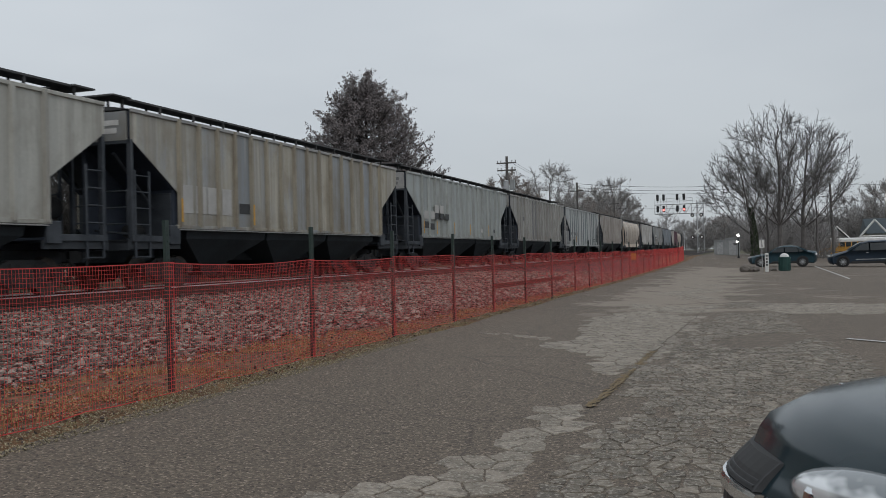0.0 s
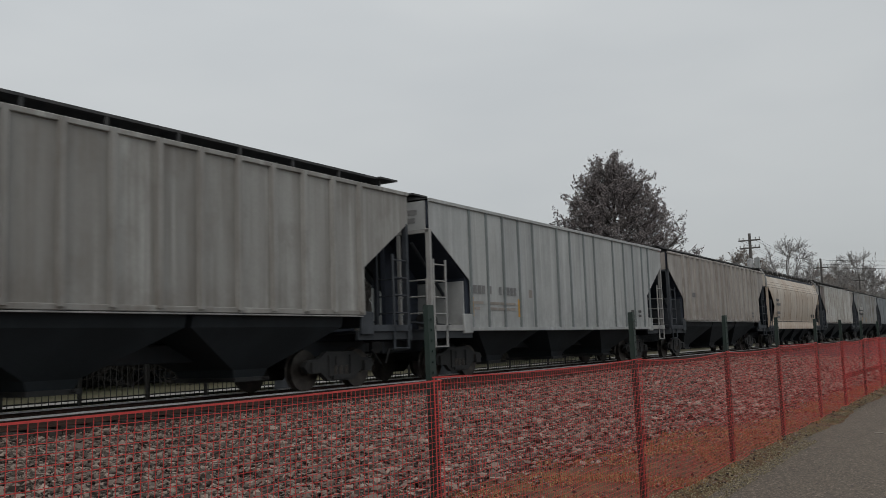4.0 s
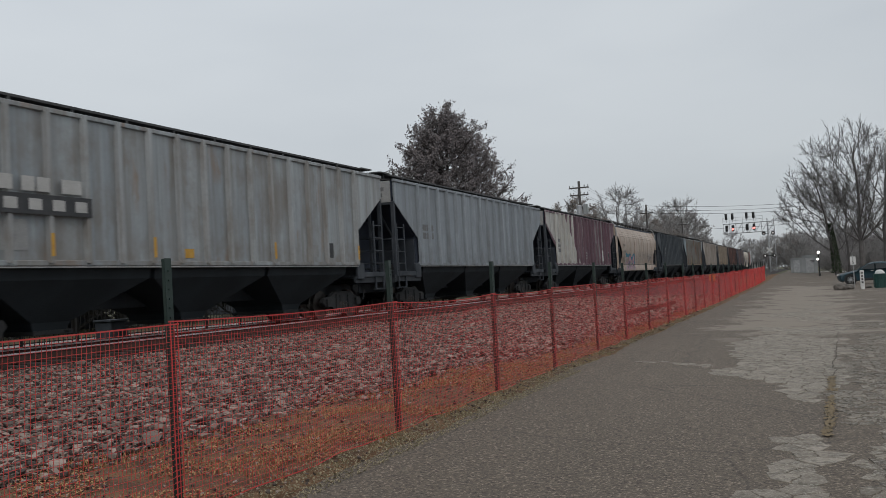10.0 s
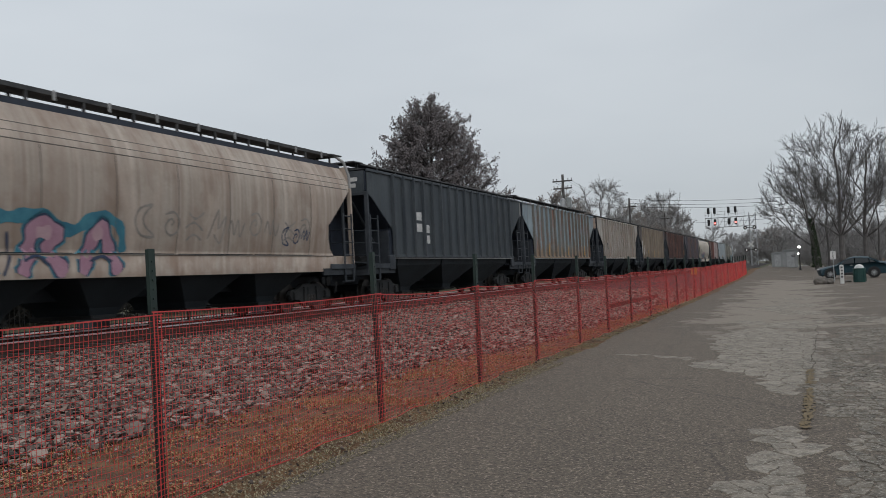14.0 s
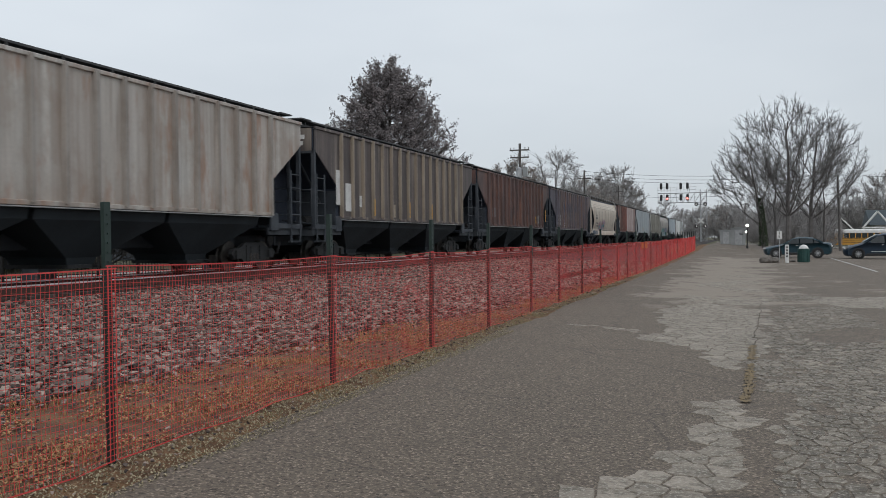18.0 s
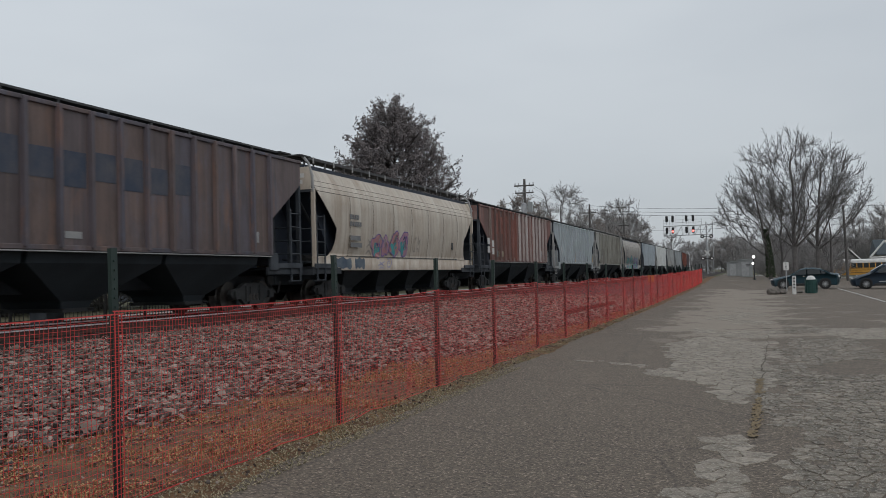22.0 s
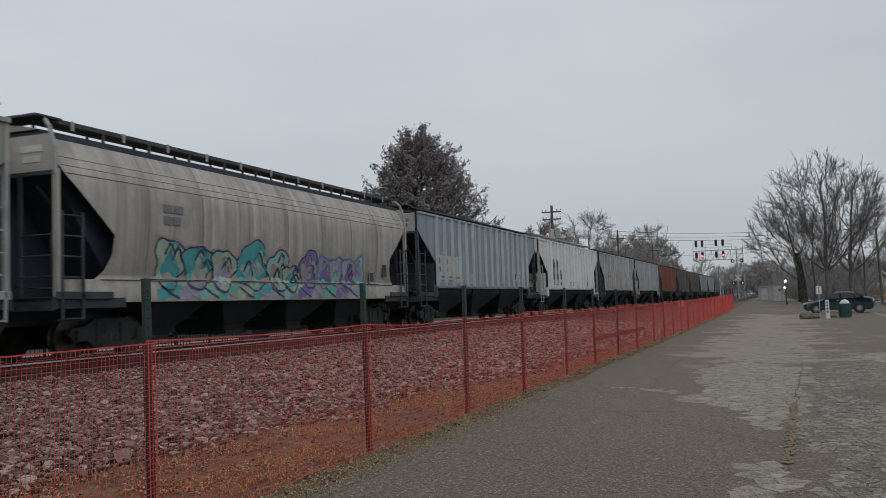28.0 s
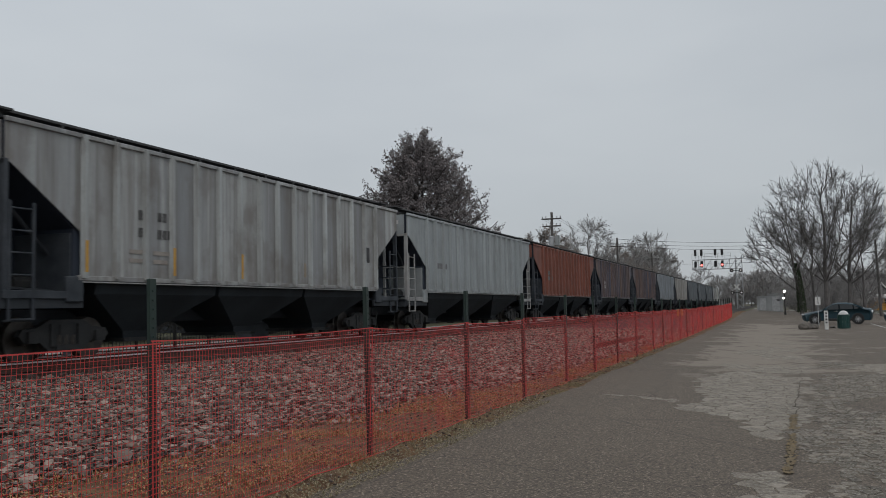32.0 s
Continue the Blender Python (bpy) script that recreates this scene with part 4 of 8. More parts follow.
def hopper_prototype(kind, ribs):
    """One car, its parts in the car's own space: origin on the rail level under its middle, +x the near side."""
    car = thing("hopper_car", pose(0, 0, 0), "covered hopper car", "train car", "cars of the freight train")
    top = 4.43 if kind != "round" else 4.5
    for sgn in (1, -1):
        sheet_me = shell(kind, sgn)
        sheet_me.materials.append(M_DARK)
        shared("side_sheet", sheet_me, car)
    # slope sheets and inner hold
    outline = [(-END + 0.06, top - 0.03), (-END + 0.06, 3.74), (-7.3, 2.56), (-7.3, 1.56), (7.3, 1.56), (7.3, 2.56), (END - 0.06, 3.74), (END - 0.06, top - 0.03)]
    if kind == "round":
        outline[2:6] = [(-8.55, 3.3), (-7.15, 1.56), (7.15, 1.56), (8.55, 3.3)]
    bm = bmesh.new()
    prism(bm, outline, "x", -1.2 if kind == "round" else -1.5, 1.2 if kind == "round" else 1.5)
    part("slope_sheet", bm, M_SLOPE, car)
    # roof
    bm = bmesh.new()
    w = 1.56 if kind != "round" else 1.12
    prism(bm, [(-w, top), (-w * 0.6, top + 0.1), (-0.3, top + 0.15), (0.3, top + 0.15), (w * 0.6, top + 0.1), (w, top)], "y", -END, END)
    part("roof", bm, M_DARK, car)
    # running boards on stanchions
    for sx in (1, -1):
        bm = bmesh.new()
        bx = 0.82
        z = top + {"rib": 0.26, "flat": 0.13, "round": 0.25}[kind]
        box(bm, (sx * bx, 0, z), (0.5, 2 * END - 0.5, 0.05 if kind != "round" else 0.09))
        for k in range(12):
            y = -END + 0.4 + k * (2 * END - 0.8) / 11
            box(bm, (sx * (bx + 0.22), y, (z + top - 0.1) / 2), (0.05, 0.06, z - top + 0.12))
            box(bm, (sx * (bx - 0.2), y, (z + top + 0.05) / 2), (0.04, 0.06, z - top - 0.05))
        board = part("running_board", bm, M_GRATE, car)
        if kind == "round":
            for k in range(11):
                y = -END + 1.0 + k * (2 * END - 2.0) / 10
                part("bracket", bevelled((sx * (bx + 0.262), y, z - 0.04), (0.02, 0.09, 0.2), 0.004), M_CHALK, board)
    for sy in (1, -1):
        bm = bmesh.new()
        box(bm, (0, sy * (END - 0.2), top + (0.14 if kind == "flat" else 0.26)), (2.4, 0.72, 0.04))
        part("end_walk", bm, M_GRATE, car)
    hatch = shape_mesh("hatch_cover", lambda b: prism(b, [(-0.3, 0.1), (-0.27, 0.2), (0.27, 0.2), (0.3, 0.1)], "y", -1.05, 1.05), M_DARK)
    for k in range(7):
        shared("hatch_cover", hatch, car, pose(0, -7.2 + 2.4 * k, top))
    # ribs
    if ribs:
        rib_me = shape_mesh("rib", lambda b: prism(b, [(-0.06, 0.0), (-0.045, 0.11), (0.045, 0.11), (0.06, 0.0)] if kind == "rib" else [(-0.035, 0.0), (-0.03, 0.05), (0.03, 0.05), (0.035, 0.0)], "z", 1.6 if kind == "rib" else 1.22, 4.42), M_DARK)
        for sgn in (1, -1):
            even = [-SLOPE_IN + 0.05 + k * (2 * SLOPE_IN - 0.1) / (ribs - 1) for k in range(ribs)]
            # the smooth-sided car has seams at uneven steps
            for y in even if kind == "rib" else SEAMS:
                shared("rib", rib_me, car, pose(sgn * 1.56, y, 0, 0, 0, -90 if sgn > 0 else 90))
        for sgn in (1, -1):
            part("top_chord", bevelled((sgn * 1.575, 0, 4.4), (0.07, 2 * END, 0.09), 0.01), M_DARK, car)
            if kind == "rib":
                part("sill_flange", bevelled((sgn * 1.565, 0, 1.525), (0.1, 2 * SLOPE_IN, 0.026), 0.004), M_CHALK, car)
            part("side_sill", bevelled((sgn * 1.575, 0, 1.6 if kind == "rib" else 1.24), (0.07, 2 * SLOPE_IN + 0.2, 0.1), 0.01), M_DARK, car)
    if kind == "round":
        zs = [1.62 + 1.98 * k / 14 for k in range(15)]
        for k in range(7):
            y = -6.3 + 2.1 * k
            vs = [v for z in zs for v in ((side_x(z, kind) + 0.002, y - 0.012, z), (side_x(z, kind) + 0.007, y, z), (side_x(z, kind) + 0.002, y + 0.012, z))]
            fs = [f for q in range(14) for f in ((3 * q, 3 * q + 1, 3 * q + 4, 3 * q + 3), (3 * q + 1, 3 * q + 2, 3 * q + 5, 3 * q + 4))]
            raw("weld_seam", vs, fs, M_SEAM, car)
        # a thin dark strip along each roof crease
        for z in (3.64, 3.79, 3.96):
            e = y_end(z, kind) - 0.04
            part("roof_crease", bevelled((side_x(z, kind) + 0.001, 0, z), (0.012, 2 * e, 0.022), 0.004), M_SEAM, car)
        for sx in (1, -1):
            for sy in (1, -1):
                bm = bmesh.new()
                bend_pts = [(sx * 0.9, sy * 8.7, top + 0.3), (sx * 1.12, sy * 8.95, top + 0.24), (sx * 1.36, sy * 9.06, top + 0.02), (sx * 1.5, sy * 9.08, top - 0.4), (sx * 1.52, sy * 9.08, 3.6)]
                for a, b in zip(bend_pts, bend_pts[1:]):
                    rod(bm, a, b, 0.045, 8)
                part("end_handrail", bm, M_CHALK, car, "pale bent tube at the corner")
        part("sill_lip", bevelled((1.5, 0, 1.59), (0.03, 15.6, 0.022), 0.006), M_SEAM, car)
    # hopper bays
    bays = (-4.45, 0.0, 4.45) if kind != "round" else (-4.9, -1.65, 1.65, 4.9)
    hw = 2.15 if kind != "round" else 1.55
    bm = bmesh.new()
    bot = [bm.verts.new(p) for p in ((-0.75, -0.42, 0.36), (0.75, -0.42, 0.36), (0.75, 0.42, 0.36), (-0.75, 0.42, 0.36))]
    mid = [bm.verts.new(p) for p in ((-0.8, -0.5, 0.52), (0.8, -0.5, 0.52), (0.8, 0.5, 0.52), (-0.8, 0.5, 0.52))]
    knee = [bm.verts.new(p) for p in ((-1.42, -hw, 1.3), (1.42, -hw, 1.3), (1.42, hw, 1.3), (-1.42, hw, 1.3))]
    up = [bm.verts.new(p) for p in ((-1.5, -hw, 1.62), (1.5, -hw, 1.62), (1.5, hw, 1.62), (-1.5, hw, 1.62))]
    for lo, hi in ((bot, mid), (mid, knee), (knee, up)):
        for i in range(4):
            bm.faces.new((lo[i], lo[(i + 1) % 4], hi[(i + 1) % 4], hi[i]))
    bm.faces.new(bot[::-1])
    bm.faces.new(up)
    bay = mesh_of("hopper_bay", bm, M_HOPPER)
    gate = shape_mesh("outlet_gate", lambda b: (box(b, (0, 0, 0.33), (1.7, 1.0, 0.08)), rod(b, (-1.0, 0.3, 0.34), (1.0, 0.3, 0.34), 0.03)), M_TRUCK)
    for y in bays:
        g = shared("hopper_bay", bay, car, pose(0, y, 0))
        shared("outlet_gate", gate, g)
    # dark plate added in each end bay to stop sky showing through
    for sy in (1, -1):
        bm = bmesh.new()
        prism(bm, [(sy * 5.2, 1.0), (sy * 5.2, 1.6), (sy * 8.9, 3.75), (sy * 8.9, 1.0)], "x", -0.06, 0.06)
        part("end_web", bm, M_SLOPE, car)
    part("centre_sill", bevelled((0, 0, 0.86), (0.34, 18.4, 0.34), 0.02), M_DARK, car)
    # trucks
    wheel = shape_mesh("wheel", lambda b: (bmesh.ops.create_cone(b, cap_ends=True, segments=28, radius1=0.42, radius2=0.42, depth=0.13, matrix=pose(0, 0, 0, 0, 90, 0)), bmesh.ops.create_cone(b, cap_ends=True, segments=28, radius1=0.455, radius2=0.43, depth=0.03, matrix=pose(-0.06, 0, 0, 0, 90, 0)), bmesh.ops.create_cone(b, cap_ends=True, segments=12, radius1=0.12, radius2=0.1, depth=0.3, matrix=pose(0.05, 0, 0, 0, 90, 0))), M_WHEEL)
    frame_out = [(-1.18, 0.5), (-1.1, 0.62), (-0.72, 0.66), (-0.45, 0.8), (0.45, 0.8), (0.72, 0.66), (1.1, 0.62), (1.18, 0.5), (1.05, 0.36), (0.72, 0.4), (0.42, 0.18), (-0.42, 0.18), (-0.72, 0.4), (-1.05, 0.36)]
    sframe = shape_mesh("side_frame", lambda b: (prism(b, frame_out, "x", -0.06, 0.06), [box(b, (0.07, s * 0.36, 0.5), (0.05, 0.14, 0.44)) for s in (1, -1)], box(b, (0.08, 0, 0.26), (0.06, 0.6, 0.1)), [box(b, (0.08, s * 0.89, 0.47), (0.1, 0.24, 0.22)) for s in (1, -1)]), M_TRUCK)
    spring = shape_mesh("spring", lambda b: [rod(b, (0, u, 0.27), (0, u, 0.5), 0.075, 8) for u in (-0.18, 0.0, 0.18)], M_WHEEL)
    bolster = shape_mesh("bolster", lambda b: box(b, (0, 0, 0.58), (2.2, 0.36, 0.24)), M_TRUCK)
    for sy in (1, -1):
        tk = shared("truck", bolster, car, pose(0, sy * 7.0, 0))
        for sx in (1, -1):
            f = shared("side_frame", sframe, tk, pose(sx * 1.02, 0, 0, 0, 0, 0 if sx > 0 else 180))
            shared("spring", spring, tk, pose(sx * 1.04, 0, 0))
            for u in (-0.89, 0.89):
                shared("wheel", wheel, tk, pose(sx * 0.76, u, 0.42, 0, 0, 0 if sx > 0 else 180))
    # ends: platforms, posts, ladders, couplers
    for sy in (1, -1):
        bm = bmesh.new()
        box(bm, (0, sy * 8.35, 1.2), (3.0, 1.7, 0.06))
        box(bm, (0, sy * 9.16, 1.12), (3.05, 0.08, 0.26))
        for sx in (1, -1):
            box(bm, (sx * 1.5, sy * 8.1, 1.12), (0.07, 2.1, 0.2))
        part("end_platform", bm, M_DARK, car)
        for sx in (1, -1):
            part("end_post", bevelled((sx * 1.5, sy * 9.05, 2.45), (0.13, 0.1, 2.5), 0.012), M_DARK, car)
            part("end_post", bevelled((sx * 0.62, sy * 9.06, 2.45), (0.1, 0.07, 2.5), 0.012), M_DARK, car)
            part("end_sill", bevelled((sx * 1.55, sy * 8.3, 1.27), (0.07, 1.62, 0.15), 0.01), M_DARK, car)
            bm = bmesh.new()
            top_z = 2.95 if kind != "round" else 2.9
            box(bm, (sx * 1.57, sy * 8.4, (0.8 + top_z) / 2), (0.03, 0.07, top_z - 0.8))
            box(bm, (sx * 1.57, sy * 8.98, (0.8 + top_z) / 2), (0.03, 0.06, top_z - 0.8))
            for k in range(6):
                rod(bm, (sx * 1.57, sy * 8.4, 0.82 + k * 0.4), (sx * 1.57, sy * 9.0, 0.82 + k * 0.4), 0.018)
            part("ladder", bm, M_DARK, car)
            bm = bmesh.new()
            for x in (0.66, 1.44):
                box(bm, (sx * x, sy * 9.11, 2.04), (0.03, 0.03, 0.9))
            for k in range(3):
                rod(bm, (sx * 0.66, sy * 9.11, 1.64 + k * 0.4), (sx * 1.44, sy * 9.11, 1.64 + k * 0.4), 0.018)
            part("end_ladder", bm, M_DARK, car)
            part("corner_step", bevelled((sx * 1.5, sy * 8.7, 0.8), (0.1, 0.6, 0.04), 0.008), M_DARK, car)
            if kind != "round":
                part("jacking_pad", bevelled((sx * 1.56, sy * 7.33, 1.38), (0.09, 0.46, 0.5), 0.02), M_DARK, car)
            rods = bmesh.new()
            rod(rods, (sx * 1.1, sy * 7.4, 1.35), (sx * 0.3, sy * 8.9, 1.5), 0.03)
            rod(rods, (sx * 0.9, sy * 6.4, 1.3), (sx * 0.9, sy * 8.9, 3.4), 0.045)
            part("brace", rods, M_DARK, car)
        part("crossbar", bevelled((0, sy * 9.07, 3.64), (3.1, 0.06, 0.1), 0.012), M_DARK, car)
        if kind != "round":
            part("end_plate", bevelled((0, sy * 7.33, 1.88), (2.94, 0.04, 1.2), 0.01), M_SHADEGREY, car)
        part("end_fascia", bevelled((0, sy * 9.08, 4.03), (2.9, 0.05, 0.72), 0.01), M_DARK, car)
        bm = bmesh.new()
        box(bm, (0, sy * 9.3, 0.86), (0.24, 0.55, 0.22))
        box(bm, (0.04, sy * 9.52, 0.86), (0.34, 0.2, 0.3))
        part("coupler", bm, M_TRUCK, car)
        bm = bmesh.new()
        rod(bm, (0.35, sy * 9.2, 0.8), (0.42, sy * 9.5, 0.45), 0.03)
        part("air_hose", bm, M_BLACK, car)
    bm = bmesh.new()
    bmesh.ops.create_cone(bm, cap_ends=True, segments=16, radius1=0.28, radius2=0.28, depth=0.04, matrix=pose(-0.7, -9.2, 2.1, 90, 0, 0))
    part("brake_wheel", bm, M_TRUCK, car)
    bm = bmesh.new()
    rod(bm, (0.5, -7.9, 1.5), (0.5, -7.0, 1.5), 0.17, 10)
    part("air_tank", bm, M_TRUCK, car)
    return car


PAINTED = {"side_sheet", "rib", "top_chord", "side_sill", "end_fascia"}
PALE_FRAMES = {3, 5, 19, 20, 23, 25}


def plain(ob):
    return ob.name.split(".")[0]


def repaint(car, paint, frames, fascia, roof, ribs=None):
    """Gives one car its own paint on sides, ribs, end frames and roof."""
    for o in car.children_recursive:
        k = plain(o)
        want = paint if k in PAINTED else None
        # most end frames get shade-dark grey in place of the side paint
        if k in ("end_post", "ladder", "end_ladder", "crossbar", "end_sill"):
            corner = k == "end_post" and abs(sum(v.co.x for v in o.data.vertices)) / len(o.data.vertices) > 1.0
            want = frames if frames is not paint or corner else M_SHADEGREY
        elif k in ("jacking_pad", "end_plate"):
            want = paint if frames is M_CHALK else M_SHADEGREY
        elif k == "end_fascia":
            want = fascia or paint
        elif k == "roof":
            want = roof
        elif k == "rib" and ribs:
            want = ribs
        if want:
            o.material_slots[0].link = "OBJECT"
            o.material_slots[0].material = want


def bars(car, y, z, rows, material, h=0.16, gap=0.07, x=1.573):
    """Faded lettering that cannot be read, as plain bars; y is the left end seen from the near side."""
    for r, cells in enumerate(rows):
        u = y
        for w in cells:
            if w > 0:
                bm = bmesh.new()
                box(bm, (x, u + w / 2, z - r * (h + gap)), (0.006, w, h))
                part("lettering", bm, material, car, "faded painted lettering")
            u += abs(w) + 0.05


def panel(car, y, z, w, h, material, name="painted_panel", label="", x=1.57):
    bm = bmesh.new()
    box(bm, (x, y, z), (0.006, w, h))
    return part(name, bm, material, car, label)


SHAPES = [
    [[(0.5, 0.5), (0.62, 0.62), (0.5, 0.75), (0.28, 0.62), (0.22, 0.36), (0.5, 0.15), (0.85, 0.3), (0.92, 0.7), (0.6, 1.0), (0.15, 0.9)]],
    [[(0.0, 0.3), (0.2, 0.8), (0.42, 0.25), (0.6, 0.85), (0.8, 0.2), (1.05, 0.75)]],
    [[(0.1, 0.9), (0.5, 0.72), (0.95, 0.95)], [(0.0, 0.42), (0.45, 0.6), (1.0, 0.35)], [(0.1, 0.02), (0.5, 0.22), (0.95, 0.05)]],
    [[(0.9, 1.0), (0.3, 0.86), (0.05, 0.5), (0.3, 0.1), (0.95, 0.05), (0.55, 0.32), (0.42, 0.56), (0.62, 0.8), (0.9, 1.0)]],
    [[(0.05, 0.1), (0.5, 1.05), (0.62, 0.45), (1.0, 0.85), (0.85, 0.0), (0.4, 0.25)]],
]


def spray(car, pts, wide, material, layer):
    """One sprayed stroke that follows the curved side of the car."""
    line = []
    P = [pts[0]] + pts + [pts[-1]]
    for i in range(1, len(P) - 2):
        for k in range(6):
            u = k / 6
            line.append(tuple(0.5 * (2 * b + (c - a) * u + (2 * a - 5 * b + 4 * c - d) * u * u + (3 * b - a - 3 * c + d) * u ** 3) for a, b, c, d in zip(P[i - 1], P[i], P[i + 1], P[i + 2])))
    line.append(pts[-1])
    vs, fs = [], []
    m = len(line)
    for k, (y, z) in enumerate(line):
        dy, dz = line[min(k + 1, m - 1)][0] - line[max(k - 1, 0)][0], line[min(k + 1, m - 1)][1] - line[max(k - 1, 0)][1]
        ln = math.hypot(dy, dz) or 1.0
        w = wide * (0.62 if k in (0, m - 1) else 1.0) * (0.9 + 0.2 * math.sin(k * 1.3 + y))
        for q in (-0.5, -0.17, 0.17, 0.5):
            yy, zz = y - dz / ln * w * q, max(1.14, z + dy / ln * w * q)
            vs.append((side_x(zz, "round") + 0.005 + 0.003 * layer, yy, zz))
    for k in range(m - 1):
        fs += [(4 * k + q, 4 * k + q + 1, 4 * k + q + 5, 4 * k + q + 4) for q in range(3)]
    raw("graffiti_stroke", vs, fs, material, car)["label"] = "sprayed graffiti stroke"


def tag_row(car, y0, y1, z0, z1, count, coats, seed):
    """A row of sprayed shapes; coats are (width, material) from the lowest coat up."""
    rng = random.Random(seed)
    step = (y1 - y0) / count
    shapes = []
    for k in range(count):
        s = rng.choice(SHAPES)
        a, b = z0 + rng.uniform(-0.06, 0.06), z1 + rng.uniform(-0.08, 0.08)
        tilt = rng.uniform(-0.12, 0.12)
        shapes.append([[(y0 + step * (k + 0.1 + 0.8 * u) + tilt * v, a + (b - a) * v) for u, v in line] for line in s])
    for layer, (wide, material) in enumerate(coats):
        for s in shapes:
            for line in s:
                spray(car, line, wide, material, layer)


def blob(car, y, z, ry, rz, material, layer, phase, lobe=0.16):
    """One sprayed patch with a wavy edge, laid on the curved side."""
    vs, fs, n = [], [], 22
    for ring in range(4):
        for k in range(n):
            a = 6.2832 * k / n
            q = ring / 3 * (1 + lobe * math.sin(3 * a + phase) + 0.6 * lobe * math.sin(5 * a + 2.3 * phase))
            zz = max(1.14, z + rz * q * math.sin(a))
            vs.append((side_x(zz, "round") + 0.004 + 0.003 * layer, y + ry * q * math.cos(a), zz))
    for ring in range(3):
        fs += [(ring * n + k, ring * n + (k + 1) % n, ring * n + n + (k + 1) % n, ring * n + n + k) for k in range(n)]
    raw("graffiti_patch", vs, fs, material, car)["label"] = "sprayed graffiti patch"


def rim_line(car, y, z, ry, rz, wide, material, layer, phase, lobe=0.16):
    """The drawn outline of such a patch."""
    pts = []
    for k in range(15):
        a = 6.2832 * k / 14
        q = 1 + lobe * math.sin(3 * a + phase) + 0.6 * lobe * math.sin(5 * a + 2.3 * phase)
        pts.append((y + ry * q * math.cos(a), z + rz * q * math.sin(a)))
    spray(car, pts, wide, material, layer)


def mural(car, cells, aura, line, seed):
    """Overlapping painted letters: (y, z, half width, half height, fill, second colour)."""
    rng = random.Random(seed)
    for k, (y, z, ry, rz, fill, second) in enumerate(cells):
        ph = rng.uniform(0, 6.28)
        lay = 3 * (k % 3)
        if aura:
            blob(car, y, z, ry * 1.16, rz * 1.16, aura, 0, ph)
        blob(car, y, z, ry, rz, fill, 1 + lay, ph)
        blob(car, y + ry * rng.uniform(-0.3, 0.3), z - rz * 0.3, ry * 0.62, rz * 0.5, second, 2 + lay, ph + 2, 0.3)
        rim_line(car, y, z, ry, rz, 0.05, line, 3 + lay, ph)
        for q in range(7):
            u, v = rng.uniform(-0.5, 0.3), rng.uniform(-0.5, 0.4)
            spray(car, [(y + ry * u, z + rz * v), (y + ry * (u + 0.3), z + rz * (v + 0.45)), (y + ry * (u + 0.62), z + rz * (v + rng.uniform(-0.2, 0.3)))], rng.uniform(0.03, 0.1), rng.choice((line, M_CHALK, second, fill, M_NAVY)), 4 + lay)


def paint_of(name, base, panel_c, dirt, **kw):
    cool = lambda c: srgb(c[0] * 0.975, c[1] * 0.998, c[2] * 1.01)
    return car_paint(name, cool(base), cool(panel_c), cool(dirt), **kw)


M_TANPAINT = mat("faded_tan_patch", (0.3, 0.25, 0.19, 1), (0.36, 0.3, 0.23, 1), 3.0, 0.7)
M_BLACKPAINT = mat("dark_stencil_paint", (0.035, 0.037, 0.04, 1), (0.06, 0.062, 0.065, 1), 4.0, 0.7)
M_GREYPAINT = mat("grey_stencil_paint", (0.16, 0.165, 0.17, 1), (0.22, 0.22, 0.22, 1), 4.0, 0.7)
RUST = srgb(120, 72, 48)
